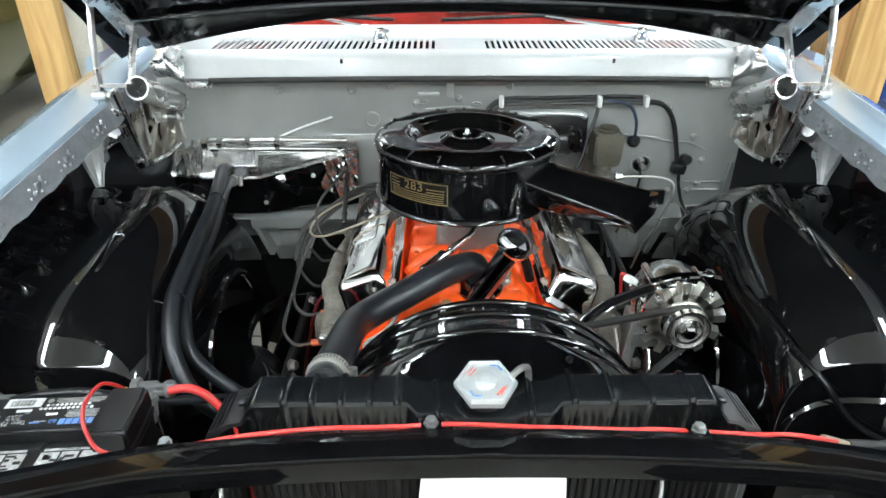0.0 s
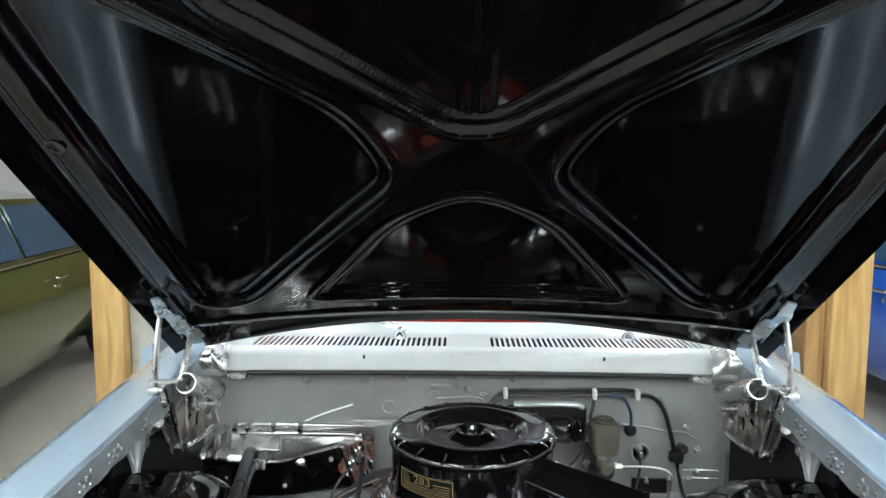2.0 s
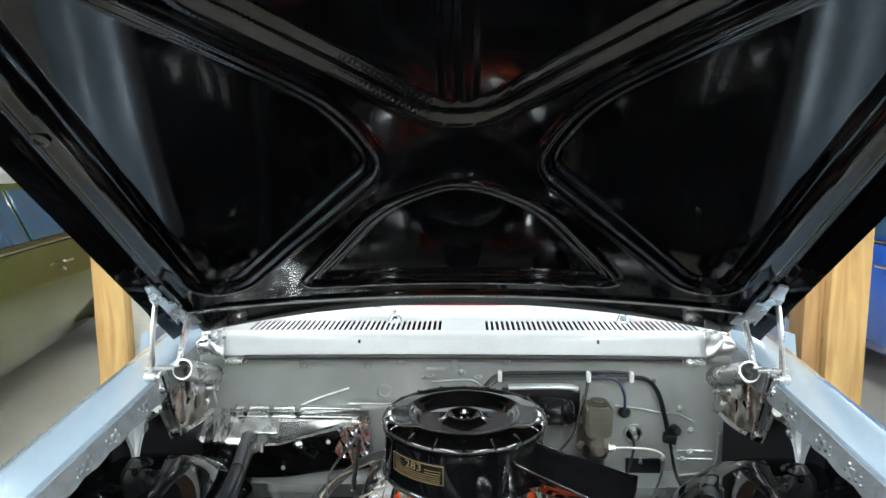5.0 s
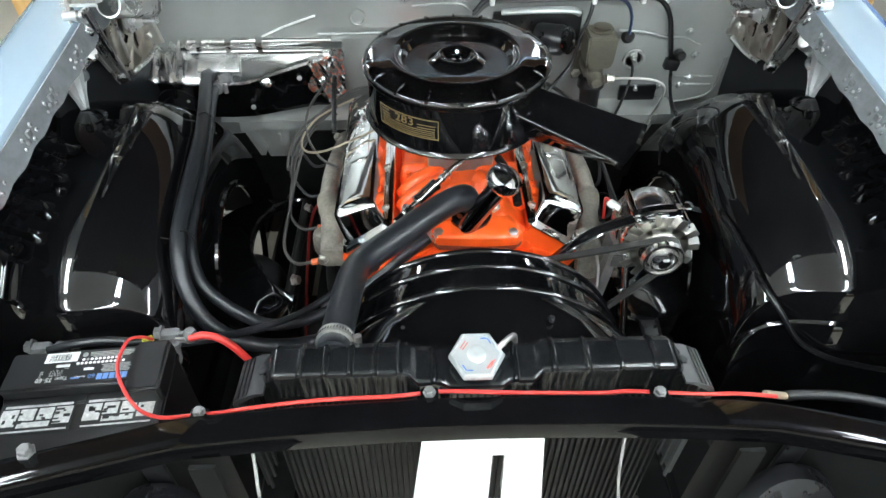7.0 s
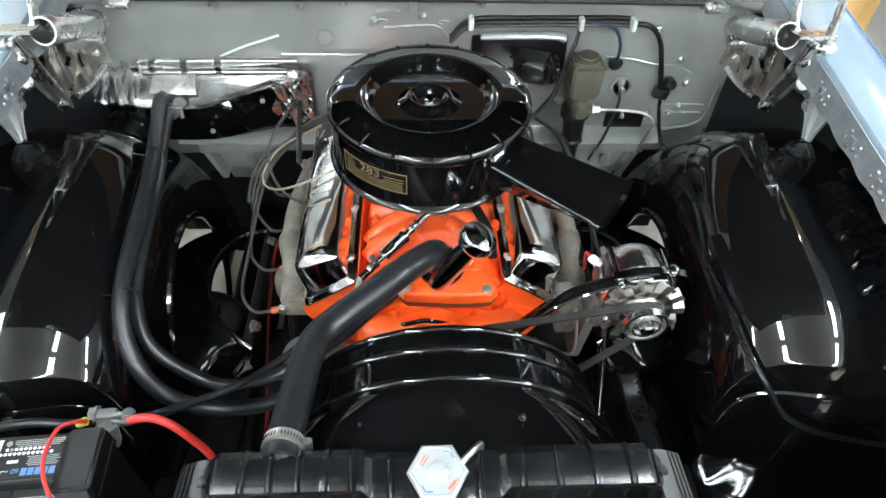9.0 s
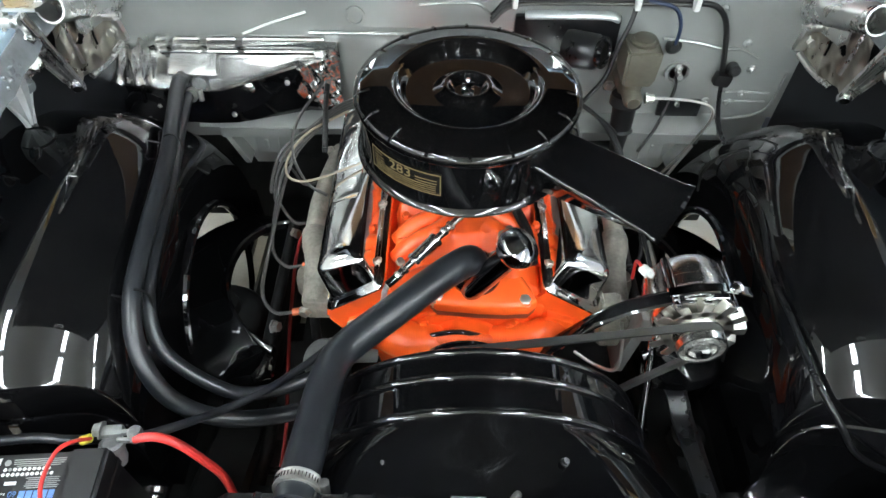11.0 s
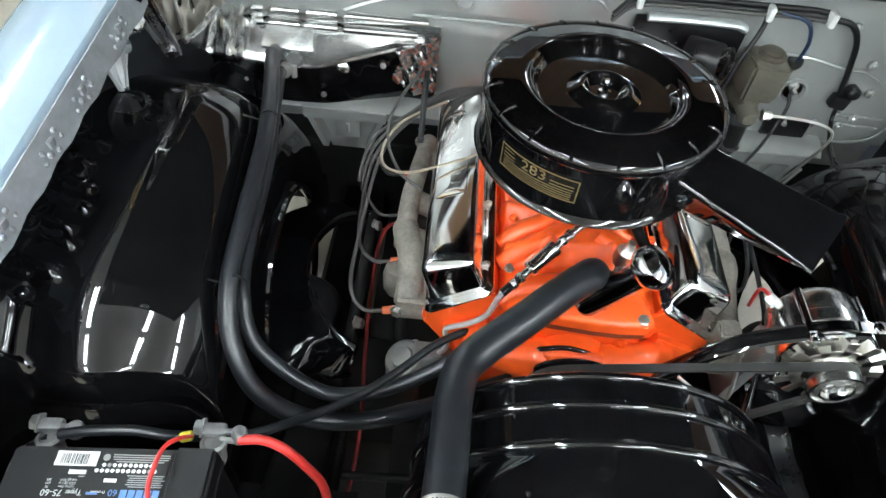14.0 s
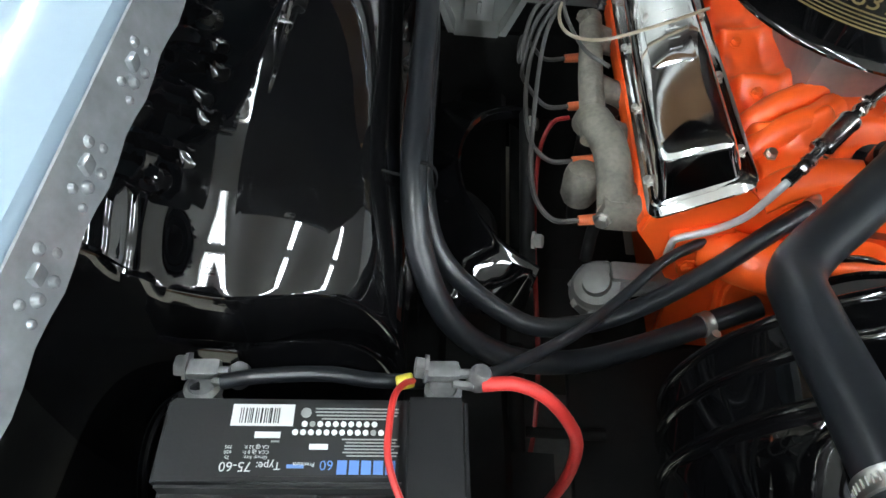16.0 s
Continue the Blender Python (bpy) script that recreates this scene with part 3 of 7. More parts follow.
for pts in (((0.50, 1.477, 0.668), (0.58, 1.475, 0.676), (0.64, 1.470, 0.690), (0.665, 1.465, 0.72), (0.668, 1.462, 0.80)), ((-0.08, 1.475, 0.930), (0.02, 1.475, 0.935), (0.055, 1.475, 0.915)), ((-0.30, 1.475, 0.868), (-0.10, 1.475, 0.868), (0.05, 1.475, 0.868))):
    bm = bmesh.new()
    tube(bm, pts, 0.003, 6)
    part("pressed_bead", bm, SILVER, wall)
for bx, bz, w in ((-0.087, 0.947, 0.030), (0.042, 0.944, 0.024), (-0.080, 0.962, 0.026)):
    bm = bmesh.new()
    loft(bm, [[(bx + (w / 2) * math.cos(a) * k, 1.474 - h, bz + 0.0045 * math.sin(a) * k) for a in (2 * math.pi * i / 20 for i in range(20))] for h, k in ((0.0, 1.0), (0.004, 0.9), (0.0045, 0.7), (0.001, 0.5))])
    part("pressed_slot", bm, SILVER, wall)
# lower pocket with its clip plate, on both sides
for s in (-1, 1):
    bm = bmesh.new()
    cx = s * 0.43 if s < 0 else 0.44
    rbox(bm, (cx, 1.432, 0.654), (0.172, 0.012, 0.026), 0.003)
    for q in (-1, 1):
        loft(bm, [[(cx + q * (0.086 - a), y, 0.655 - t * 0.09) for a, y in ((t * 0.035, 1.43), (t * 0.035 + 0.012, 1.43), (t * 0.035 + 0.012, 1.50), (t * 0.035, 1.50))] for t in (0, 0.5, 1.0)])
    loft(bm, [[(cx - 0.074 + 0.034 * t, 1.462 + 0.012 * t, 0.645 - 0.115 * t), (cx + 0.074 - 0.034 * t, 1.462 + 0.012 * t, 0.645 - 0.115 * t), (cx + 0.074 - 0.034 * t, 1.468 + 0.012 * t, 0.645 - 0.115 * t), (cx - 0.074 + 0.034 * t, 1.468 + 0.012 * t, 0.645 - 0.115 * t)] for t in (0, 1)])
    part("lower_pocket", bm, SILVER, wall, "tapered pressed pocket under the step")
    bm = bmesh.new()
    rbox(bm, (cx, 1.457, 0.60), (0.052, 0.006, 0.045), 0.003, (-8, 0, 0))
    rbox(bm, (cx, 1.452, 0.603), (0.008, 0.006, 0.024), 0.002)
    part("clip_plate", bm, SILVER, wall)
bm = bmesh.new()
rbox(bm, (0, 1.515, 0.45), (1.30, 0.02, 0.27), 0.004)
part("lower_bulkhead", bm, FRAMEBLK, car, "black lower bulkhead behind the engine")
# dark cowl side panels behind the hinges
for s in (-1, 1):
    bm = bmesh.new()
    loft(bm, [[(s * x, y, z) for x, y in ((0.672, 1.448), (0.735, 1.30), (0.760, 1.15), (0.768, 1.15), (0.745, 1.31), (0.680, 1.455))] for z in (0.60, 0.80, 0.985)])
    part("cowl_side_panel", bm, DARKPANEL, car, "dark grey cowl side panel")
# cowl panel
bm = bmesh.new()
SLOT0, SLOT1 = 0.30, 0.70
def cowl(u, v):
    x = -0.665 + 1.33 * u
    if v < 0.35:
        t = v / 0.35
        y, z = 1.448 + 0.012 * t, 1.012 + 0.045 * t
    else:
        t = (v - 0.35) / 0.65
        y, z = 1.460 + 0.215 * t, 1.057 + 0.008 * smoothstep(0, .06, t) + 0.006 * t + 0.02 * smoothstep(0.75, 1.0, t)
    return Vector((x, y, z))
def slots(u, v):
    x = -0.665 + 1.33 * u
    if not 0.42 < v < 0.75:
        return False
    if not (-0.57 < x < -0.05 or 0.062 < x < 0.62):
        return False
    return int(u * 380) % 4 < 2
sheet(bm, 380, 18, cowl, (0, 0, -0.003), hole=slots)
cw = part("cowl_panel", bm, COWLW, car, "pale painted cowl with slotted air vents")
bm = bmesh.new()
rbox(bm, (0, 1.54, 1.030), (1.24, 0.15, 0.004), 0.0)
rbox(bm, (0, 1.625, 1.048), (1.24, 0.004, 0.034), 0.0)
part("cowl_plenum", bm, SATIN, cw)
bm = bmesh.new()
tube(bm, [(-0.565, 1.444, 1.004), (-0.4, 1.440, 1.007), (0, 1.440, 1.009), (0.4, 1.440, 1.007), (0.565, 1.444, 1.004)], 0.007, 8)
part("cowl_seal", bm, BELT, cw, "black rubber seal along the cowl edge")
for s in (-1, 1):
    bm = bmesh.new()
    def corner(u, v):
        a = math.pi * (0.05 + 0.95 * u)
        f = 0.004 * math.sin(7 * u + 5 * v) + 0.003 * math.sin(15 * v - 6 * u)
        return Vector((s * (0.612 + 0.075 * v + f), 1.470 - 0.050 * math.sin(a) - f, 0.985 + 0.082 * u + 0.012 * math.sin(3 * v) + f))
    sheet(bm, 20, 20, corner, (0, 0.002, 0))
    part("cowl_corner", bm, HINGE, cw, "bent bare metal corner of the cowl")
    bm = bmesh.new()
    rbox(bm, (s * 0.585 + 0.0, 1.435, 0.998), (0.05, 0.03, 0.012), 0.004, (0, 0, s * 12))
    part("corner_clip", bm, HINGE, cw)
for cx in (-0.265, 0.347):
    bm = bmesh.new()
    rbox(bm, (cx, 1.4505, 1.046), (0.006, 0.006, 0.010), 0.002)
    part("drain_slot", bm, INK_K, cw)
for px, ax, ay in ((-0.185, -0.36, 1.70), (0.44, 0.22, 1.70)):
    bm = bmesh.new()
    lathe(bm, [(0.019, 0), (0.019, 0.010), (0.013, 0.018), (0.013, 0.028), (0.006, 0.032)], (px, 1.575, 1.066), (0, 0, 1), 18)
    wp = part("wiper", bm, CHROME, car, "chrome windscreen wiper")
    bm = bmesh.new()
    loft(bm, [[(px + (ax - px) * t, 1.575 + (ay - 1.575) * t + d, 1.094 + 0.012 * t + e) for d, e in ((-w, 0), (0, 0.004), (w, 0), (0, -0.004))] for t, w in ((-0.12, 0.006), (0.1, 0.011), (0.5, 0.008), (1, 0.004))])
    part("wiper_arm", bm, CHROME, wp)
    bm = bmesh.new()
    tube(bm, [(ax - 0.26, ay - 0.01, 1.100), (ax, ay, 1.108), (ax + 0.20, ay - 0.005, 1.100)], 0.005, 6)
    part("wiper_blade", bm, INK_K, wp)
# windscreen, its frame and the red dashboard behind
bm = bmesh.new()
sheet(bm, 24, 6, lambda u, v: Vector((-0.72 + 1.44 * u, 1.70 + 0.42 * v - 0.10 * (2 * u - 1) ** 2 * -1, 1.085 + 0.42 * v)), (0, 0.003, 0.003))
ws = part("windscreen", bm, GLASS, car, "clear curved windscreen")
ws.visible_shadow = False
bm = bmesh.new()
rbox(bm, (0, 2.02, 1.08), (1.36, 0.45, 0.16), 0.05, seg=4)
dash = part("dashboard", bm, REDVINYL, car, "red padded dashboard")
bm = bmesh.new()
rbox(bm, (0.06, 1.785, 1.13), (0.16, 0.01, 0.04), 0.002)
part("dash_card", bm, PALEGREEN, dash, "pale card on the dash")
for s in (-1, 1):
    bm = bmesh.new()
    tube(bm, [(s * 0.69, 1.78, 1.07), (s * 0.66, 2.0, 1.30), (s * 0.62, 2.2, 1.49)], 0.018, 10)
    part("windscreen_pillar", bm, ICE, car)
bm = bmesh.new()
loft(bm, [[(x * k, y, z) for x, z in ((-0.6, 1.49), (-0.35, 1.53), (0.35, 1.53), (0.6, 1.49), (0.62, 1.46), (-0.62, 1.46))] for y, k in ((2.15, 1.08), (2.4, 1.12), (3.6, 1.12), (3.9, 1.05))])
part("roof", bm, ICE, car)
bm = bmesh.new()
loft(bm, [[(-0.62, y0, 0.45), (0.62, y0, 0.45), (0.62, y0 + 0.06, 1.12), (0.58, y0 + 0.08, 1.16), (-0.58, y0 + 0.08, 1.16), (-0.62, y0 + 0.06, 1.12)] for y0 in (2.78, 2.92)])
part("bench_seat", bm, REDVINYL, car)
bm = bmesh.new()
loft(bm, [[(-0.70, y, 0.32), (0.70, y, 0.32), (0.70, y, 1.2), (0.62, y, 1.47), (-0.62, y, 1.47), (-0.70, y, 1.2)] for y in (3.80, 3.83)])
part("cabin_rear", bm, REDVINYL, car)
for s in (-1, 1):
    bm = bmesh.new()
    loft(bm, [[(s * 0.93, y, 1.02), (s * 0.945, y, 0.9), (s * 0.955, y, 0.6), (s * 0.93, y, 0.35), (s * 0.90, y, 0.35), (s * 0.90, y, 1.03)] for y in (1.625, 3.9)])
    part("door", bm, ICE, car)
# lone chrome cluster standing in for another car's chrome; the stand is added
lamp = thing("chrome_cluster", (1.49, 2.70, 0), "faceted chrome cluster behind the car, on an added slim stand", "lamp")
bm = bmesh.new()
lathe(bm, [(0.012, 0), (0.030, 0.004), (0.052, 0.012), (0.058, 0.03), (0.052, 0.05), (0.030, 0.07), (0.012, 0.08)], (0, 0, 0), (0, 1, 0), 12)
bmesh.ops.transform(bm, matrix=Matrix.Translation((1.49, 2.66, 0.755)) @ Matrix.Diagonal((0.85, 1, 1.9, 1)), verts=bm.verts)
part("reflector", bm, CHROME, lamp, "faceted chrome reflector", deg=12)
bm = bmesh.new()
cyl(bm, (1.49, 2.70, 0.005), (1.49, 2.70, 0.72), 0.012, seg=12)
lathe(bm, [(0.10, 0), (0.10, 0.008), (0.02, 0.02)], (1.49, 2.70, 0.0), (0, 0, 1), 20)
part("stand", bm, FRAMEBLK, lamp)

for s in (-1, 1):
    for wy in (1.10, 4.05):
        bm = bmesh.new()
        lathe(bm, [(0.19, 0), (0.30, 0.0), (0.33, 0.03), (0.33, 0.16), (0.30, 0.19), (0.19, 0.19)], (s * 0.70, wy, 0.33), (s, 0, 0), 28)
        part("wheel", bm, TYRE, car)

# ---- hood ----
HK = 0.80
HL = math.hypot(1, HK)
HV = Vector((0, -1 / HL, HK / HL))
HN = Vector((0, -HK / HL, -1 / HL))
H0 = Vector((0, 1.38, 1.170))


def hood_at(x, v, h):
    return H0 + Vector((x, 0, 0)) + HV * v + HN * (h + 0.055 * (x / 0.72) ** 2)


def poly_dist(p, poly):
    """Signed distance from a 2D outline, negative inside."""
    d, inside = 1e9, False
    n = len(poly)
    for i in range(n):
        (ax, ay), (bx, by) = poly[i], poly[(i + 1) % n]
        ex, ey, wx, wy = bx - ax, by - ay, p[0] - ax, p[1] - ay
        t = max(0, min(1, (wx * ex + wy * ey) / (ex * ex + ey * ey)))
        d = min(d, math.hypot(wx - ex * t, wy - ey * t))
        if (ay > p[1]) != (by > p[1]) and p[0] < (bx - ax) * (p[1] - ay) / (by - ay) + ax:
            inside = not inside
    return -d if inside else d


def round_poly(poly, r):
    out = []
    for i in range(len(poly)):
        a, b, c = (Vector((*poly[j % len(poly)], 0)) for j in (i - 1, i, i + 1))
        k_ = r[i] if isinstance(r, tuple) else r
        p, q = b + (a - b).normalized() * k_, b + (c - b).normalized() * k_
        for k in range(6):
            t = k / 5
            m = p * (1 - t) ** 2 + b * 2 * t * (1 - t) + q * t * t
            out.append((m.x, m.y))
    return out


RIGHT = [(0.625, 0.925), (0.540, 0.958), (0.190, 0.668), (0.128, 0.515), (0.505, 0.105), (0.600, 0.110)]
LOW = [(-0.36, 0.105), (0.35, 0.105), (0.30, 0.185), (0.155, 0.395), (0.0, 0.478), (-0.155, 0.395), (-0.30, 0.185)]
POCKETS = [round_poly([(-0.345, 0.962), (0.345, 0.962), (0.368, 0.890), (0.045, 0.634), (-0.045, 0.634), (-0.368, 0.890)], (0.03, 0.03, 0.045, 0.042, 0.042, 0.045)),
           round_poly(RIGHT, (0.045, 0.055, 0.07, 0.06, 0.06, 0.045)), round_poly([(-x, v) for x, v in RIGHT], (0.045, 0.055, 0.07, 0.06, 0.06, 0.045)),
           round_poly(LOW, (0.03, 0.03, 0.04, 0.08, 0.07, 0.08, 0.04))]
SLOTS = [round_poly([(k * 0.50, 1.112), (k * 0.222, 1.110), (k * 0.224, 1.036), (k * 0.475, 1.056)], 0.022) for k in (-1, 1)]


def hood_rear(x):
    return -0.020 - 0.075 * min(1.0, abs(x) / 0.68) ** 2


def hood_front(x):
    return 1.165 - 0.06 * (x / 0.72) ** 2


def hood_inner(u, v):
    x = -0.735 + 1.47 * u
    v0 = hood_rear(x)
    vv = v0 + v * (hood_front(x) - v0)
    d = min(poly_dist((x, vv), p) for p in POCKETS)
    h = -0.007 * (1 - smoothstep(-0.005, 0.002, d)) - 0.008 * (1 - smoothstep(-0.026, -0.019, d)) + 0.004 * math.exp(-((d - 0.010) / 0.005) ** 2)
    if vv > 0.98:
        d = min(poly_dist((x, vv), p) for p in SLOTS)
        h += -0.009 * (1 - smoothstep(-0.013, 0.005, d)) + 0.003 * math.exp(-((d - 0.012) / 0.007) ** 2)
    ridge = vv - 0.117 * max(0.0, abs(x) - 0.2)
    h += 0.011 * math.exp(-((ridge - 1.014) / 0.012) ** 2) - 0.007 * math.exp(-((ridge - 0.985) / 0.010) ** 2) + 0.004 * math.exp(-((ridge - 0.966) / 0.006) ** 2)
    h -= 0.020 * smoothstep(0.660, 0.676, abs(x)) - 0.004 * smoothstep(0.692, 0.696, abs(x)) - 0.024 * max(0.0, abs(x) - 0.694) / 0.041
    h += 0.004 * math.exp(-((vv - 0.035) / 0.012) ** 2)
    if abs(abs(x) - 0.012) < 0.012 and 0.66 < vv < 0.93:
        h += 0.003
    return hood_at(x, vv, h)


bm = bmesh.new()
sheet(bm, 250, 200, hood_inner)
hood = part("hood", bm, HOODBLK, car, "raised hood with a glossy black ribbed underside", deg=50, recalc=False)
bm = bmesh.new()
sheet(bm, 40, 30, lambda u, v: hood_at(-0.733 + 1.466 * u, hood_rear(-0.733 + 1.466 * u) + v * (hood_front(-0.733 + 1.466 * u) - hood_rear(-0.733 + 1.466 * u)), -0.040 + 0.028 * max(abs(2 * u - 1), abs(2 * v - 1)) ** 14), -HN * 0.004)
part("outer_skin", bm, ICE, hood, "pale blue outer hood skin")
for s in (-1, 1):
    for hx, hv in ((0.547, 1.026), (0.653, 0.646)):
        bm = bmesh.new()
        c = hood_at(s * hx, hv, 0.0)
        lathe(bm, [(0.014, 0), (0.014, 0.002), (0.010, 0.003), (0.009, -0.004)], c, HN, 16)
        part("rubber_plug", bm, INK_K, hood)
    bm = bmesh.new()
    c = hood_at(s * 0.585, 0.13, -0.006)
    loft(bm, [[hood_at(s * a, b, h) for a, b in ((0.525, 0.20), (0.570, 0.20), (0.570, 0.31), (0.545, 0.31))] for h in (-0.022, -0.006)])
    part("hinge_pad", bm, HOODBLK, hood)
# latch on the hood's front edge
latch = None
for s in (-1, 1):
    bm = bmesh.new()
    loft(bm, [[hood_at(s * a, b, h) for a, b in ((0.04, 1.118), (0.078, 1.122), (0.075, 1.053), (0.045, 1.050))] for h in (0.002, 0.006)])
    if latch is None:
        latch = part("hood_latch", bm, STEEL, hood, "silver hood latch with pointed pin")
    else:
        part("latch_tab", bm, STEEL, latch)
bm = bmesh.new()
loft(bm, [[hood_at(a, b, h) for a, b in ((-0.042, 1.10), (0.042, 1.10), (0.042, 1.022), (-0.042, 1.022))] for h in (0.012, 0.016)])
loft(bm, [[hood_at(a, b, h) for a, b in ((-0.042, 1.05), (0.042, 1.05), (0.042, 1.040), (-0.042, 1.040))] for h in (0.012, 0.034)])
part("latch_plate", bm, CAPMETAL, latch, "pale bent latch plate")
bm = bmesh.new()
lathe(bm, [(0.017, 0), (0.017, 0.01), (0.010, 0.012), (0.010, 0.035), (0.014, 0.030), (0.014, 0.036), (0.003, 0.052)], hood_at(0, 1.085, 0.014), HN * 0.8 - HV * 0.6, 16)
part("latch_pin", bm, CHROME, latch)
for s in (-1, 1):
    for hv in (1.112, 1.068):
        bm = bmesh.new()
        hexbolt(bm, hood_at(s * 0.062, hv, 0.006), HN, 0.007, 0.006)
        part("bolt", bm, STEEL, latch)


# ---- hood hinges ----
for s in (-1, 1):
    e = thing("hood_hinge", (s * 0.65, 1.40, 0.85), "bare metal hood hinge with coil spring and linked arms", "hinge", "hood hinges")
    a, b = Vector((s * 0.640, 1.250, 1.036)), Vector((s * 0.635, 1.425, 0.962))
    bm = bmesh.new()
    d = (b - a)
    lathe(bm, [(0.0205, 0), (0.0235, 0.0), (0.0245, 0.004), (0.0235, 0.01)] + [(0.0235 + 0.0012 * (i % 2), 0.01 + i * 0.0042) for i in range(42)] + [(0.022, d.length), (0.0205, d.length), (0.0205, 0)], a, d, 26, False, False)
    part("coil_spring", bm, HINGE, e, "tight coil spring, bright metal")
    def arm(name, pts, w, th, m=HINGE):
        bm = bmesh.new()
        P = [Vector(p) for p in pts]
        secs = []
        for i, p in enumerate(P):
            dd = (P[min(i + 1, len(P) - 1)] - P[max(i - 1, 0)]).normalized()
            up = Vector((1, 0, 0)).cross(dd).normalized()
            X = Vector((th / 2, 0, 0))
            secs.append([p - X - up * w, p - X + up * w, p + X + up * w, p + X - up * w])
        loft(bm, secs)
        bmesh.ops.bevel(bm, geom=list(bm.edges), offset=0.002, segments=1, affect="EDGES")
        return part(name, bm, m, e)
    # lower arm: a channel with two raised rails and a bright middle bar
    A0, A1, B0, B1 = (Vector((s * x, y, z)) for x, y, z in ((0.666, 1.226, 1.046), (0.669, 1.292, 0.866), (0.709, 1.218, 1.022), (0.707, 1.312, 0.846)))
    n = (A1 - A0).cross(B0 - A0).normalized()
    if n.y > 0:
        n = -n
    def rail(u0, u1, h0, h1, m, name, t0=0.0, t1=1.0):
        bm = bmesh.new()
        secs = []
        for t in (t0, (t0 + t1) / 2, t1):
            a_, b_ = A0.lerp(A1, t), B0.lerp(B1, t)
            secs.append([a_.lerp(b_, u0) + n * h0, a_.lerp(b_, u1) + n * h0, a_.lerp(b_, u1) + n * h1, a_.lerp(b_, u0) + n * h1])
        loft(bm, secs)
        bmesh.ops.bevel(bm, geom=list(bm.edges), offset=min(0.0035, abs(h1 - h0) * 0.4), segments=3, affect="EDGES")
        return part(name, bm, m, e)
    rail(0.0, 1.0, -0.002, 0.002, HINGE, "lower_arm")
    rail(0.0, 0.16, -0.002, 0.014, HINGE, "lower_arm_rail")
    rail(0.84, 1.0, -0.002, 0.014, HINGE, "lower_arm_rail")
    rail(0.38, 0.66, 0.0, 0.009, HINGE, "middle_bar", 0.14, 0.97)
    rail(0.68, 0.80, 0.0, 0.003, INK_K, "arm_slot", 0.25, 0.80)
    rail(0.16, 0.34, 0.0, 0.003, SATIN, "arm_slot", 0.05, 0.95)
    for t, u in ((0.21, 0.52), (0.93, 0.5)):
        bm = bmesh.new()
        lathe(bm, [(0.011, 0), (0.011, 0.004), (0.008, 0.008), (0.003, 0.009)], A0.lerp(A1, t).lerp(B0.lerp(B1, t), u) + n * 0.008, n, 16)
        part("rivet", bm, CHROME, e)
    bm = bmesh.new()
    loft(bm, [[(s * x, y, z) for x in (0.645, 0.712)] + [(s * x, y, z - 0.006) for x in (0.712, 0.645)] for y, z in ((1.222, 1.050), (1.240, 1.045), (1.262, 1.042))])
    part("top_link", bm, HINGE, e)
    bm = bmesh.new()
    tube(bm, [(s * 0.662, 1.30, 1.02), (s * 0.664, 1.302, 0.96), (s * 0.667, 1.31, 0.90)], 0.0035, 8)
    part("thin_rod", bm, HINGE, e)
    # pivot cup and bent tab under the arm
    bm = bmesh.new()
    lathe(bm, [(0.004, 0.022), (0.012, 0.021), (0.018, 0.014), (0.020, 0.004), (0.020, -0.02)], (s * 0.712, 1.243, 0.945), (-s * 0.75, -0.6, 0.35), 20)
    sheet(bm, 10, 8, lambda u, v: Vector((s * (0.690 + 0.045 * u), 1.262 + 0.012 * math.sin(5 * u), 0.912 + 0.022 * v + 0.008 * math.sin(4 * u + 2 * v))), (0, 0.002, 0))
    part("pivot_cup", bm, HINGE, e)
    arm("upper_link", [(s * 0.700, 1.225, 1.028), (s * 0.697, 1.238, 1.13), (s * 0.694, 1.262, 1.215)], 0.008, 0.008)
    arm("front_link", [(s * 0.655, 1.262, 1.036), (s * 0.657, 1.295, 1.085), (s * 0.660, 1.335, 1.130)], 0.010, 0.008)
    bm = bmesh.new()
    prof = [(-0.010, 0.010), (0.00, 0.012), (0.02, 0.010), (0.03, 0.011), (0.040, 0.018), (0.055, 0.018), (0.065, 0.011), (0.11, 0.010), (0.125, 0.019), (0.150, 0.019), (0.160, 0.010), (0.185, 0.008)]
    loft(bm, [[hood_at(s * a_, b_, h), hood_at(s * c_, b_, h + 0.002), hood_at(s * c_, b_, h + 0.008), hood_at(s * a_, b_, h + 0.005)] for (b_, h), a_, c_ in zip(prof, (0.636, 0.636, 0.638, 0.640, 0.642, 0.644, 0.648, 0.652, 0.656, 0.660, 0.664, 0.668), (0.668, 0.670, 0.672, 0.674, 0.676, 0.678, 0.681, 0.684, 0.688, 0.688, 0.688, 0.686))])
    loft(bm, [[hood_at(s * a_, b_, h) for b_, h in ((-0.01, 0.0), (0.16, -0.008), (0.16, 0.010), (-0.01, 0.012))] for a_ in (0.687, 0.690)])
    part("hood_bracket", bm, HINGE, e)
    bm = bmesh.new()
    loft(bm, [[(s * x, y, z) for y, z in ((1.33, 0.955), (1.345, 0.935), (1.43, 0.92), (1.448, 0.985), (1.34, 1.01))] for x in (0.660, 0.664)])
    part("side_plate", bm, HINGE, e, "pressed hinge side plate")
    bm = bmesh.new()
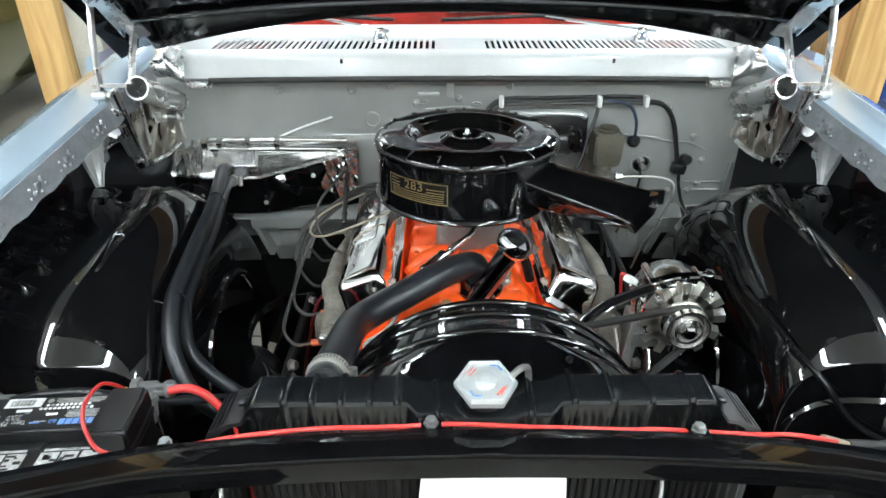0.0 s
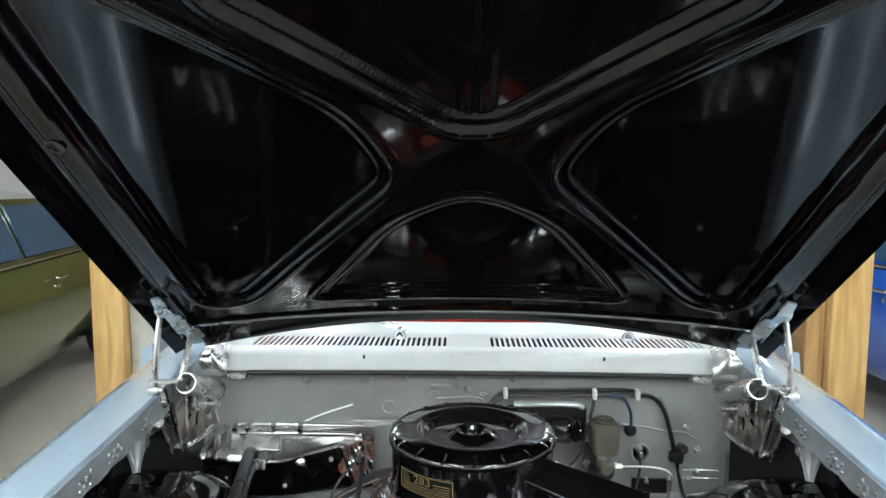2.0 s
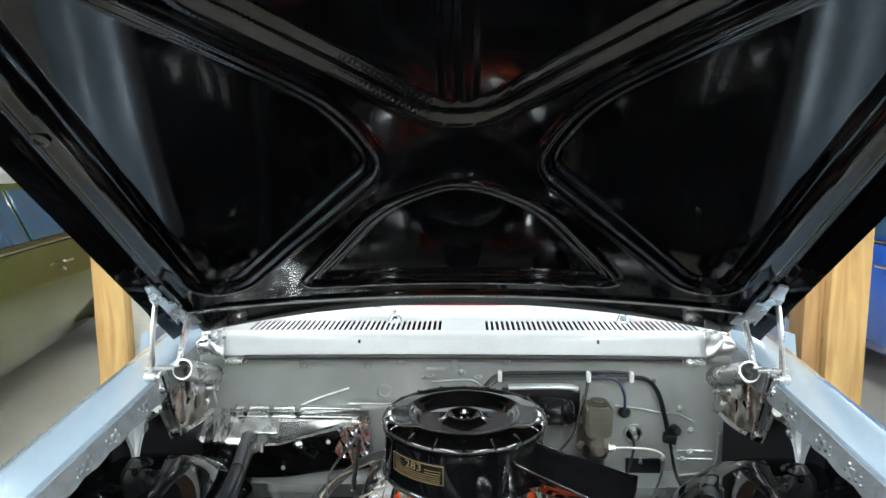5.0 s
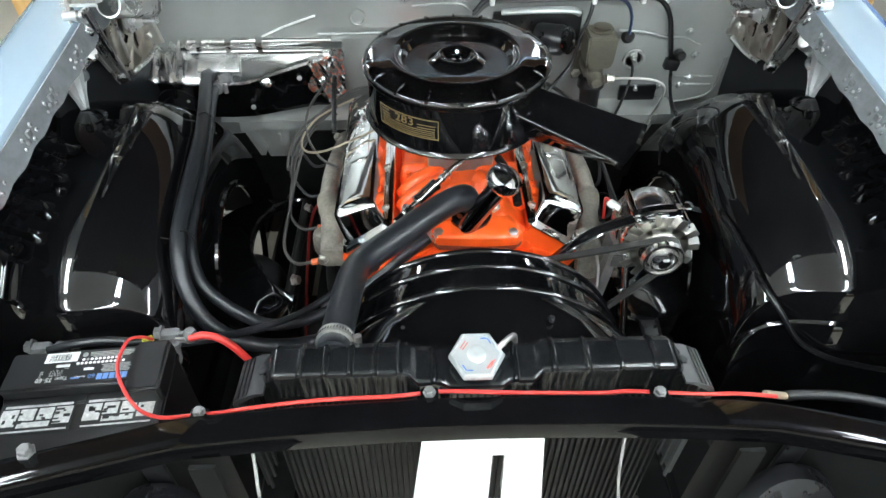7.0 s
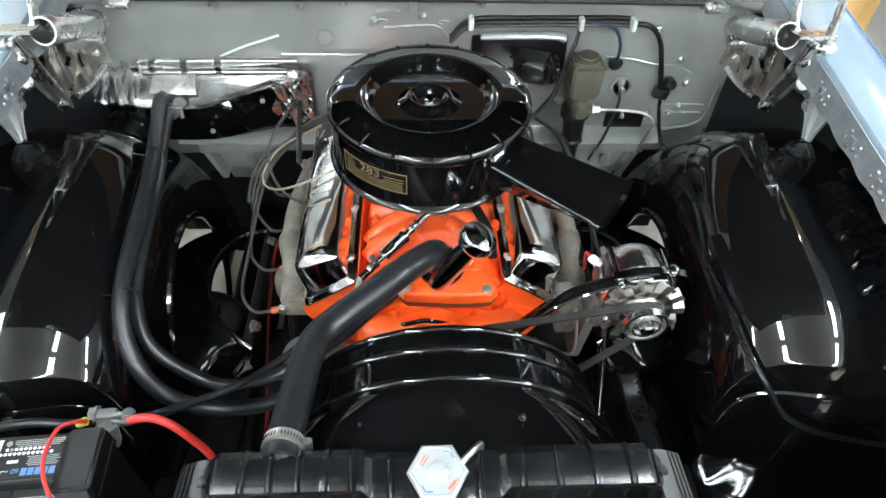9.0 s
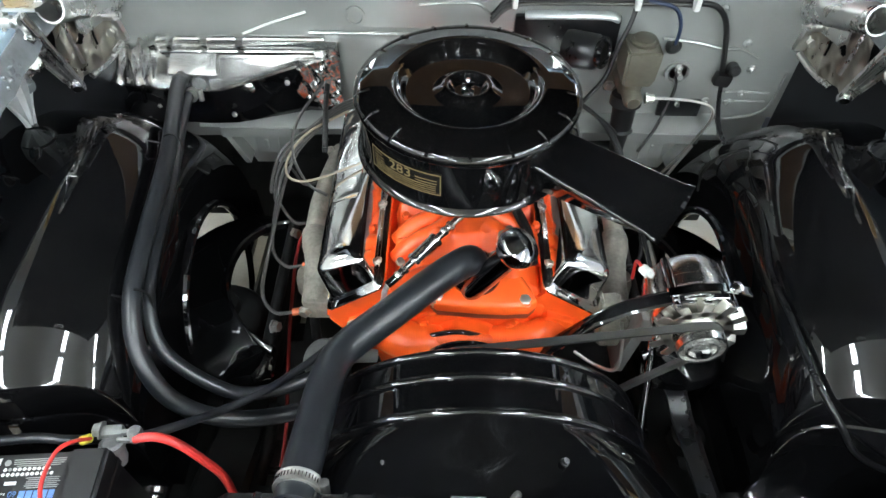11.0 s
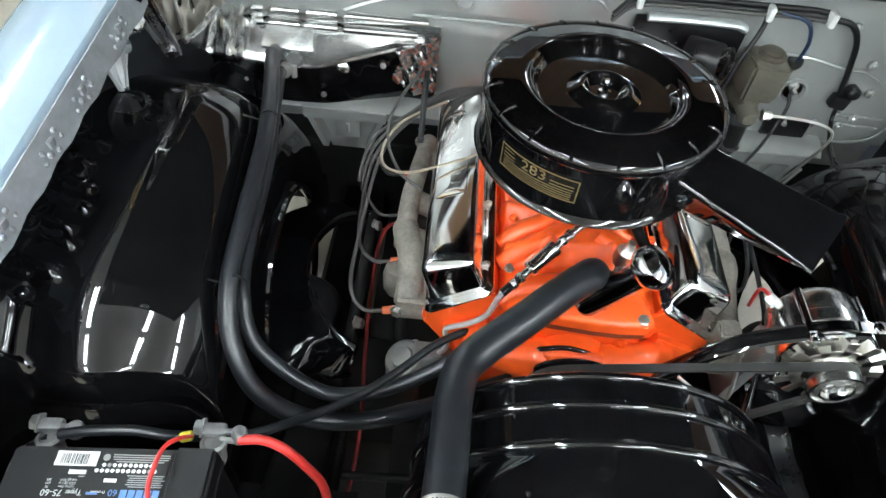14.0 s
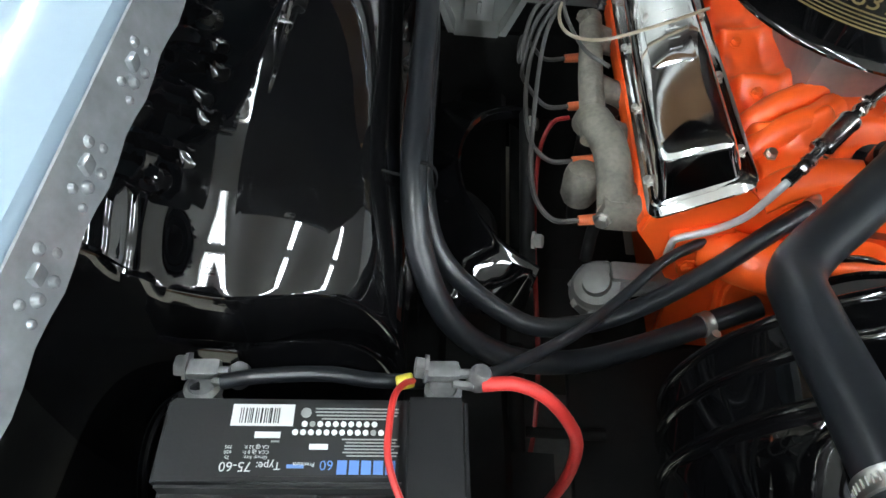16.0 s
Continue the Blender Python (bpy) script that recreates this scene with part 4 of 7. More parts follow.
    def crease(u, v):
        # from behind the lower arm back to the firewall corner
        y = 1.300 + 0.150 * u - 0.015 * (1 - v) * (1 - u)
        z = 0.862 + 0.135 * v - 0.02 * u * (1 - v) - 0.050 * u * v
        f = 0.007 * abs(math.sin(5 * u + 3 * v)) + 0.004 * abs(math.sin(11 * u - 6 * v + 1)) + 0.002 * math.sin(31 * u + 4 * v)
        return Vector((s * (0.676 - 0.026 * u + 0.012 * (1 - v) + f), y + 0.4 * f, z))
    sheet(bm, 44, 36, crease, (s * 0.002, 0, 0), hole=lambda u, v: (u - 0.35) ** 2 + (v - 0.55) ** 2 < 0.006 or (0.58 < u < 0.64 and 0.3 < v < 0.8))
    part("mount_plate", bm, CREASED, e, "creased bright mounting plate")
    bm = bmesh.new()
    rbox(bm, (s * 0.660, 1.440, 0.893), (0.040, 0.010, 0.050), 0.004, (0, s * 12, s * 20))
    tube(bm, [(s * 0.655, 1.435, 0.865), (s * 0.672, 1.40, 0.850), (s * 0.69, 1.35, 0.845)], 0.006, 8)
    part("firewall_foot", bm, HINGE, e)
    bm = bmesh.new()
    hexbolt(bm, (s * 0.669, 1.436, 0.888), (0, -1, 0), 0.009, 0.009)
    part("foot_bolt", bm, STEEL, e)
    for p in ((0.700, 1.222, 1.028), (0.652, 1.42, 0.93)):
        bm = bmesh.new()
        lathe(bm, [(0.010, -0.012), (0.010, 0.012), (0.006, 0.016), (0.006, 0.022)], (s * p[0], p[1], p[2]), (-s, 0, 0), 14)
        part("rivet", bm, HINGE, e)

# ---- chassis under the engine ----
chassis = car
for s in (-1, 1):
    bm = bmesh.new()
    loft(bm, [[(s * x, y, z + dz) for x, dz in ((0.36, -0.05), (0.45, -0.05), (0.455, 0.04), (0.445, 0.05), (0.365, 0.05), (0.355, 0.04))] for y, z in ((0.30, 0.42), (0.7, 0.42), (0.85, 0.36), (1.5, 0.34))])
    part("frame_rail", bm, FRAMEBLK, chassis)
    bm = bmesh.new()
    edge = smooth_path([(0.330, 0.950, 0.548), (0.356, 0.962, 0.556), (0.392, 0.990, 0.562), (0.430, 1.050, 0.563), (0.444, 1.110, 0.563), (0.438, 1.170, 0.563), (0.408, 1.220, 0.562), (0.365, 1.245, 0.556), (0.335, 1.250, 0.550)], 5)
    secs = []
    for k, p in enumerate(edge):
        d = (edge[min(k + 1, len(edge) - 1)] - edge[max(k - 1, 0)]).normalized()
        n = Vector((d.y, -d.x, 0)).normalized()
        q = k / (len(edge) - 1)
        w = 0.026 + 0.120 * math.sin(math.pi * q) ** 1.3
        secs.append([(s * v.x, v.y, v.z) for v in (p + Vector((0, 0, -0.012)), p + Vector((0, 0, 0.004)), p + n * 0.004 + Vector((0, 0, 0.008)), p + n * 0.010 + Vector((0, 0, 0.006)), p + n * 0.016, p + n * w * 0.5 + Vector((0, 0, -0.014)), p + n * w + Vector((0, 0, -0.040)), p + n * (w + 0.006) + Vector((0, 0, -0.060)), p + n * w + Vector((0, 0, -0.066)), p + n * 0.012 + Vector((0, 0, -0.016)))])
    loft(bm, secs)
    part("control_arm", bm, GLOSS, chassis, "glossy black upper control arm")
    bm = bmesh.new()
    cyl(bm, (s * 0.346, 0.945, 0.545), (s * 0.344, 1.255, 0.552), 0.011, seg=14, bev=0.003)
    part("arm_shaft", bm, FRAMEBLK, chassis)
    bm = bmesh.new()
    lathe(bm, [(0.092, 0.28), (0.090, 0.44), (0.082, 0.485), (0.066, 0.510), (0.040, 0.520), (0.036, 0.535), (0.012, 0.537)], (s * 0.462, 1.055, 0.0), (0, 0, 1), 32)
    part("spring_tower", bm, FRAMEBLK, chassis)
    for sy in (0.95, 1.18):
        bm = bmesh.new()
        hexbolt(bm, (s * 0.340, sy + 0.04, 0.556), (-s, -0.2, 0.3), 0.010, 0.014)
        part("shaft_bolt", bm, STEEL, chassis)
bm = bmesh.new()
loft(bm, [[(x, y, z) for y, z in ((0.92, 0.22), (1.15, 0.22), (1.15, 0.33), (0.92, 0.33))] for x in (-0.45, -0.3, 0, 0.3, 0.45)])
part("crossmember", bm, FRAMEBLK, chassis)
bm = bmesh.new()
rbox(bm, (0, 0.62, 0.33), (0.9, 0.05, 0.06), 0.01)
part("lower_tie_bar", bm, FRAMEBLK, chassis)
for s in (-1, 1):
    bm = bmesh.new()
    sheet(bm, 10, 10, lambda u, v: Vector((s * (0.30 + 0.24 * u), 0.40 + 0.34 * v, 0.46 - 0.02 * v)), (0, 0, -0.004))
    part("splash_panel", bm, FRAMEBLK, chassis)
    bm = bmesh.new()
    rbox(bm, (s * 0.478, 0.80, 0.385), (0.075, 0.72, 0.02), 0.004)
    part("splash_panel", bm, FRAMEBLK, chassis)
bm = bmesh.new()
rbox(bm, (0.04, 0.77, 0.36), (0.60, 0.36, 0.02), 0.004)
part("lower_shield", bm, FRAMEBLK, chassis, "black shield under the engine's front")
for s in (-1, 1):
    bm = bmesh.new()
    rbox(bm, (s * 0.235, 1.30, 0.325), (0.21, 0.40, 0.012), 0.004)
    part("lower_shield", bm, FRAMEBLK, chassis)
bm = bmesh.new()
rbox(bm, (-0.30, 0.985, 0.36), (0.16, 0.17, 0.05), 0.008)
part("engine_mount", bm, FRAMEBLK, chassis)
# added panel that stands in for the grey floor below the bay
bm = bmesh.new()
rbox(bm, (-0.32, 0.80, 0.16), (0.40, 0.60, 0.012), 0.004)
part("floor_stand_in", bm, FLOORGREY, chassis, "dull grey panel standing in for the floor under the engine bay")
bm = bmesh.new()
cyl(bm, (-0.36, 0.78, 0.40), (-0.22, 0.785, 0.40), 0.008, seg=10)
cyl(bm, (-0.345, 0.60, 0.43), (-0.345, 0.90, 0.42), 0.012, seg=10)
part("brace_rod", bm, FRAMEBLK, chassis)
bm = bmesh.new()
rbox(bm, (0, 2.75, 0.30), (1.66, 2.3, 0.05), 0.01)
part("floor_pan", bm, FRAMEBLK, car)
bm = bmesh.new()
rbox(bm, (0, 1.55, 0.38), (1.1, 0.12, 0.3), 0.03)
part("toe_board", bm, FRAMEBLK, chassis)
bm = bmesh.new()
cyl(bm, (0.352, 0.98, 0.60), (0.345, 0.84, 0.40), 0.008, seg=12)
cyl(bm, (0.346, 0.86, 0.425), (0.345, 0.83, 0.385), 0.014, seg=8)
part("steering_shaft", bm, CHROME, chassis, "bright steering shaft")
bm = bmesh.new()
rbox(bm, (0.425, 0.78, 0.40), (0.06, 0.18, 0.08), 0.015)
lathe(bm, [(0.03, 0), (0.03, 0.03), (0.02, 0.035)], (0.415, 0.83, 0.44), (0, 0, 1), 18)
part("steering_box", bm, FRAMEBLK, chassis)

# ---- radiator support, radiator, shroud ----
def sup_y(x):
    return 0.473 - 0.08 * min(abs(x), 0.36) ** 2 - 0.23 * max(0.0, abs(x) - 0.36)


def sup_z(x):
    return 0.868 - 0.09 * min(abs(x), 0.36) ** 2 - 0.03 * max(0.0, abs(x) - 0.36)


bm = bmesh.new()
secs = []
for i in range(41):
    x = -0.70 + 1.40 * i / 40
    y, z = sup_y(x), sup_z(x)
    secs.append([(x, y - 0.021, z - 0.028), (x, y - 0.023, z - 0.006), (x, y - 0.019, z + 0.0015), (x, y - 0.013, z), (x, y + 0.017, z), (x, y + 0.021, z - 0.003), (x, y + 0.021, z - 0.03), (x, y + 0.018, z - 0.03), (x, y + 0.018, z - 0.006), (x, y - 0.017, z - 0.006), (x, y - 0.018, z - 0.028)])
loft(bm, secs)
support = part("radiator_support", bm, SUPPORTBLK, car, "black painted radiator support bar across the front")
for s in (-1, 1):
    bm = bmesh.new()
    loft(bm, [[(s * x, y, z) for x, y in ((0.33, 0.50), (0.36, 0.50), (0.70, 0.41), (0.70, 0.40), (0.34, 0.488))] for z in (0.36, 0.82)])
    part("side_baffle", bm, FRAMEBLK, car)
    bm = bmesh.new()
    rbox(bm, (s * 0.52, 0.235, 0.52), (0.46, 0.36, 0.02), 0.004)
    rbox(bm, (s * 0.52, 0.06, 0.62), (0.46, 0.02, 0.22), 0.004)
    part("front_filler", bm, FRAMEBLK, car, "black filler panel ahead of the radiator support")
for bx, by, bz in ((-0.341, 0.499, 0.840), (-0.058, 0.5023, 0.8645), (0.2245, 0.4975, 0.8575)):
    bm = bmesh.new()
    rbox(bm, (bx, by - 0.004, bz - 0.002), (0.022, 0.022, 0.004), 0.0015)
    part("support_tab", bm, SUPPORTBLK, support)
    bm = bmesh.new()
    hexbolt(bm, (bx, by, bz), (0, 0, 1), 0.0062, 0.008)
    part("support_bolt", bm, LEAD, support)
bm = bmesh.new()
hexbolt(bm, (-0.522, 0.446, sup_z(0.522)), (0, 0, 1), 0.008, 0.010)
part("support_bolt", bm, LEAD, support)
# white latch plate below the bar
bm = bmesh.new()
LP = lambda u, v: Vector((0.005 + (-0.073 - 0.022 * v + u * (0.146 + 0.036 * v)), 0.452 - 0.012 * v - 0.008 * (1 if 0.30 < u < 0.72 else 0) * smoothstep(0.02, 0.08, v), 0.838 - 0.20 * v))
sheet(bm, 40, 40, LP, (0, 0.004, 0), hole=lambda u, v: 0.575 < u < 0.675 and 0.09 < v < 0.66)
lplate = part("latch_support", bm, WHITE, car, "white painted latch plate with a long slot")
bm = bmesh.new()
loft(bm, [[(0.034 + k, 0.448, z) for k, z in ((0.0, 0.80), (0.010, 0.75), (0.008, 0.715), (0.0, 0.705))], [(0.034 + k, 0.462, z) for k, z in ((0.0, 0.80), (0.010, 0.75), (0.008, 0.715), (0.0, 0.705))]])
part("latch_hook", bm, WHITE, lplate)

rad = thing("radiator", (0, 0.54, 0.4), "black radiator with ribbed top tank and hexagonal pressure cap", "radiator")
bm = bmesh.new()
secs = []
N = 300
TANK_RIBS = (-0.2180, -0.1872, -0.1560, -0.1250, -0.0950, -0.0520, 0.0500, 0.0980, 0.1405, 0.1820, 0.2250)
for i in range(N + 1):
    x = -0.276 + 0.552 * i / N
    end = smoothstep(0.276, 0.248, abs(x))
    mid = smoothstep(0.086, 0.070, abs(x))                     # the lower, wider middle of the tank
    rib = max((smoothstep(0.0042, 0.0016, abs(x - r)) for r in TANK_RIBS), default=0) * end
    zt = 0.848 + 0.0275 * end - 0.0085 * mid + 0.0046 * rib
    yf = 0.5245 - 0.009 * mid - 0.0065 * smoothstep(0.045, 0.030, abs(x)) - 0.0012 * rib + 0.006 * (1 - end)
    yb = 0.576
    secs.append([(x, yf + 0.004, 0.79), (x, yf + 0.004, 0.842), (x, yf + 0.001, zt - 0.016), (x, yf - 0.0005, zt - 0.0065), (x, yf + 0.0015, zt - 0.0025), (x, yf + 0.007, zt), (x, yb - 0.012, zt + 0.002), (x, yb, zt - 0.006), (x, yb + 0.002, 0.842), (x, yb + 0.002, 0.79)])
loft(bm, secs)
part("top_tank", bm, TANKBLK, rad, "satin black ribbed top tank", deg=30)
for s in (-1, 1):
    bm = bmesh.new()
    loft(bm, [[(s * (0.262 + a), y, z + b) for a, b in ((0, 0), (0.014, -0.002), (0.038, -0.014), (0.042, -0.022), (0.040, -0.24), (0.036, -0.24), (0.037, -0.024), (0.012, -0.007), (0, -0.004))] for y, z in ((0.512, 0.858), (0.576, 0.853))])
    for k in range(3):
        loft(bm, [[(s * (x + 0.004 * k), y, z + 0.0008), (s * (x + 0.004 * k + 0.0016), y, z + 0.0002), (s * (x + 0.004 * k + 0.0008), y, z + 0.0024)] for x, y, z in ((0.283 + 0.002 * k, 0.513, 0.8525 - 0.0035 * k), (0.283 + 0.002 * k, 0.575, 0.8475 - 0.0035 * k))])
    for k in range(3):
        rbox(bm, (s * (0.2965), 0.515 + 0.018 * k, 0.72), (0.004, 0.005, 0.23), 0.001)
    part("side_bracket", bm, mat("bracket_satin", (0.014, 0.014, 0.015), 0.35, bump=0.05) if s < 0 else mat("bracket_bare", (0.08, 0.08, 0.08), 0.45, 0.3, bump=0.05), rad)
    bm = bmesh.new()
    hexbolt(bm, (s * 0.268, 0.548, 0.853), (s * 0.3, 0, 1), 0.007, 0.005)
    part("bracket_bolt", bm, SATIN, rad)
bm = bmesh.new()
rbox(bm, (0, 0.54, 0.60), (0.53, 0.05, 0.40), 0.004)
core = part("core", bm, CORE, rad)
for i in range(60):
    bm = bmesh.new()
    rbox(bm, (-0.26 + 0.0088 * i, 0.512, 0.62), (0.0022, 0.008, 0.42), 0.0)
    part("fin", bm, FRAMEBLK, core)
bm = bmesh.new()
lathe(bm, [(0.022, 0), (0.022, 0.012), (0.026, 0.012), (0.026, 0.016)], (0.001, 0.538, 0.868), (0, -0.1, 1), 24)
part("filler_neck", bm, SATIN, rad)
bm = bmesh.new()
CAPM = pose(0.001, 0.538, 0.882, 8, 0, 0) @ Matrix.Diagonal((0.93, 0.93, 1, 1))
def hexring(r, h, twist=0):
    return [CAPM @ Vector((r * math.cos(math.pi / 3 * k), r * math.sin(math.pi / 3 * k), h)) for k in range(6)]
loft(bm, [hexring(0.034, 0), hexring(0.037, 0.002), hexring(0.0375, 0.009), hexring(0.035, 0.013), hexring(0.0325, 0.0135), hexring(0.031, 0.0115), hexring(0.012, 0.0115)])
capob = part("pressure_cap", bm, CAPMETAL, rad, "hexagonal pale metal cap with blue and red marks", deg=25)
bm = bmesh.new()
lathe(bm, [(0.012, 0.0), (0.0115, 0.004), (0.008, 0.0055), (0.003, 0.005)], CAPM @ Vector((0, 0, 0.0113)), CAPM.to_3x3() @ Vector((0, 0, 1)), 20)
part("cap_boss", bm, CAPMETAL, capob)
def cap_bar(pts, w, m):
    bm = bmesh.new()
    a, b = Vector((*pts[0], 0)), Vector((*pts[1], 0))
    d = (b - a).normalized()
    n = Vector((-d.y, d.x, 0)) * w
    loft(bm, [[CAPM @ (q + Vector((0, 0, h))) for q in (a - n, b - n, b + n, a + n)] for h in (0.0112, 0.0124)])
    part("cap_mark", bm, m, capob)
for q, w, m in ((((0.006, 0.0235), (0.014, 0.0235)), 0.0009, INK_B), (((0.015, 0.0235), (0.0195, 0.0155)), 0.0009, INK_B), (((-0.006, -0.0235), (-0.014, -0.0235)), 0.0009, INK_B), (((-0.015, -0.0235), (-0.0195, -0.0155)), 0.0009, INK_B),
                (((0.012, -0.0215), (0.0205, -0.0105)), 0.0014, INK_R), (((0.0165, -0.0205), (0.0235, -0.008)), 0.0007, INK_R), (((-0.0215, 0.009), (-0.014, 0.0205)), 0.0006, INK_R), (((-0.0185, 0.007), (-0.011, 0.018)), 0.0006, INK_R)):
    cap_bar(q, w, m)
bm = bmesh.new()
tube(bm, [(0.024, 0.545, 0.886), (0.045, 0.565, 0.888), (0.055, 0.58, 0.86), (0.056, 0.582, 0.75)], 0.004, 8)
part("overflow_pipe", bm, STEEL, rad)
bm = bmesh.new()
cyl(bm, (-0.182, 0.548, 0.852), (-0.180, 0.585, 0.861), 0.0215, seg=24)
part("hose_neck", bm, SATIN, rad)

shroud = thing("fan_shroud", (0.02, 0.66, 0.4), "glossy black fan shroud with rolled ribs", "fan shroud")
bm = bmesh.new()
SC = (0.025, 0.622)
def shsec(y, w, h, n, k=0.0):
    out = []
    for i in range(128):
        a = 2 * math.pi * i / 128
        c, s_ = math.cos(a), math.sin(a)
        r = 1 / ((abs(c) ** n + abs(s_) ** n) ** (1 / n))
        out.append((SC[0] + w * r * c, y, SC[1] + h * r * s_ ))
    return out
prof = [(0.580, 0.265, 0.232, 4), (0.600, 0.262, 0.230, 3.4), (0.630, 0.255, 0.232, 2.8), (0.655, 0.250, 0.236, 2.3), (0.664, 0.248, 0.2365, 2.12)]
for yb, w, h in ((0.677, 0.2465, 0.2375), (0.727, 0.2395, 0.2300), (0.766, 0.2330, 0.2235)):
    prof += [(yb - 0.0078, w, h, 2.04), (yb - 0.0070, w, h, 2.04)]
    for k in range(-4, 5):
        q = 0.0062 * math.cos(math.pi * k / 9)
        prof.append((yb + 0.0054 * math.sin(math.pi * k / 9), w + q - 0.0008, h + q - 0.0008, 2.02))
    prof += [(yb + 0.0070, w - 0.0004, h - 0.0004, 2.0), (yb + 0.0078, w - 0.0004, h - 0.0004, 2.0)] if yb < 0.76 else []
NTOP = len(prof)
prof += [(0.7715, 0.230, 0.221, 2), (0.74, 0.228, 0.221, 2), (0.66, 0.236, 0.226, 2.2), (0.600, 0.252, 0.222, 3.2)]
loft(bm, [shsec(*p) for p in prof], caps=False)
part("shroud_shell", bm, SHROUDBLK, shroud, deg=60)
bm = bmesh.new()
pts = [Vector((SC[0] + 0.0, y, SC[1] + h + 0.0008)) for y, w, h, n in prof[:NTOP]]
loft(bm, [[p + Vector((dx, 0, dz)) for dx, dz in ((-0.0008, -0.001), (0.0008, -0.001), (0.0008, 0.0001), (-0.0008, 0.0001))] for p in pts])
part("seam", bm, SHROUDBLK, shroud)
for a in (-40, -20, 28, 46):
    bm = bmesh.new()
    ang = radians(90 + a)
    c = (SC[0] + 0.247 * math.cos(ang), 0.62, SC[1] + 0.247 * math.sin(ang))
    hexbolt(bm, c, (math.cos(ang), 0, math.sin(ang)), 0.004, 0.006)
    part("shroud_bolt", bm, SATIN, shroud)
# fan behind the shroud's throat
fan = thing("cooling_fan", (0.02, 0.80, 0.6), "dark engine cooling fan with four blades", "fan")
bm = bmesh.new()
lathe(bm, [(0.03, 0), (0.05, 0.01), (0.05, 0.05), (0.03, 0.06), (0.03, 0.13)], (0.02, 0.72, 0.62), (0, 1, 0), 24)
part("hub", bm, FRAMEBLK, fan)
for k in range(4):
    a = radians(35 + 90 * k)
    bm = bmesh.new()
    d, t = Vector((math.cos(a), 0, math.sin(a))), Vector((-math.sin(a), 0, math.cos(a)))
    loft(bm, [[Vector((0.02, 0.74, 0.62)) + d * r + t * (w * q) + Vector((0, 0.02 * q + o, 0)) for q, o in ((-1, 0), (1, 0), (1, 0.003), (-1, 0.003))] for r, w in ((0.045, 0.02), (0.10, 0.045), (0.20, 0.05), (0.215, 0.04))])
    part("blade", bm, FRAMEBLK, fan)

# ---- engine ----
EX = 0.012
engine = thing("engine", (EX, 1.15, 0.35), "orange painted V8 engine with chrome valve covers", "engine")
bm = bmesh.new()
poly = [(-0.238, 0.634), (-0.234, 0.664), (-0.134, 0.732), (-0.12, 0.70), (0.12, 0.70), (0.126, 0.732), (0.224, 0.664), (0.230, 0.634), (0.15, 0.52), (0.14, 0.36), (-0.14, 0.36), (-0.15, 0.52)]
prism(bm, [(EX + x, z) for x, z in poly], 0.955, 1.43)
bmesh.ops.bevel(bm, geom=[e for e in bm.edges], offset=0.006, segments=2, affect="EDGES")
part("block", bm, ORANGE, engine)
# lumpy intake manifold
bm = bmesh.new()
def intake(u, v):
    x = -0.128 + 0.256 * u
    y = 0.952 + 0.44 * v
    z = 0.716 + 0.018 * (1 - (x / 0.128) ** 2)
    z += 0.026 * smoothstep(0.075, 0.05, abs(x)) * smoothstep(1.02, 1.05, y)
    for ry in (1.03, 1.12, 1.22, 1.31):
        z += 0.024 * math.exp(-((y - ry - 0.10 * abs(x)) / 0.018) ** 2) * smoothstep(0.02, 0.05, abs(x))
    z += 0.014 * math.exp(-(((x - 0.005) / 0.055) ** 2 + ((y - 0.975) / 0.030) ** 2))
    z += 0.022 * math.exp(-(((x - 0.075) / 0.022) ** 2 + ((y - 1.0) / 0.05) ** 2)) + 0.012 * math.exp(-(((x + 0.07) / 0.02) ** 2 + ((y - 1.03) / 0.06) ** 2))
    z += 0.006 * noise.noise((x * 24, y * 24, 0)) + 0.0012 * noise.noise((x * 90, y * 90, 3))
    edge = min(u, 1 - u, v * 1.6)
    z -= 0.035 * smoothstep(0.05, 0.0, edge)
    return Vector((EX + x, y, z))
sheet(bm, 90, 130, intake, (0, 0, -0.03))
manifold = part("intake_manifold", bm, ORANGE, engine, "lumpy cast intake manifold in orange paint", deg=60)
for bx, by, bz in ((-0.110, 1.0, 0.737), (-0.105, 1.10, 0.742), (-0.11, 1.2, 0.742), (0.118, 1.08, 0.744), (0.118, 1.2, 0.744)):
    bm = bmesh.new()
    hexbolt(bm, (EX + bx, by, bz), (0, -0.2, 1), 0.006, 0.008)
    part("bolt", bm, STEEL if by < 1.06 else ORANGE, manifold)
def plate_ring(grow, z, dz=0.0):
    base = [(-0.062, 0.935), (-0.050, 0.922), (0.020, 0.916), (0.060, 0.915), (0.098, 0.918), (0.110, 0.930), (0.104, 0.950), (0.085, 0.985), (0.040, 1.005), (-0.040, 1.000), (-0.060, 0.975)]
    cx, cy = 0.02, 0.955
    return [(EX + cx + (x - cx) * grow, cy + (y - cy) * grow, z + dz * (y - 0.915)) for x, y in base]
bm = bmesh.new()
loft(bm, [plate_ring(0.97, 0.700), plate_ring(0.99, 0.7105), plate_ring(0.99, 0.7135)])
part("gasket_edge", bm, mat("dark_gasket", (0.16, 0.025, 0.01), 0.7, var=0.3), manifold)
bm = bmesh.new()
loft(bm, [plate_ring(0.99, 0.712), plate_ring(1.0, 0.717, 0.05), plate_ring(0.99, 0.727, 0.10), plate_ring(0.95, 0.732, 0.12), plate_ring(0.80, 0.735, 0.16)])
part("manifold_boss", bm, ORANGE, manifold, deg=50)
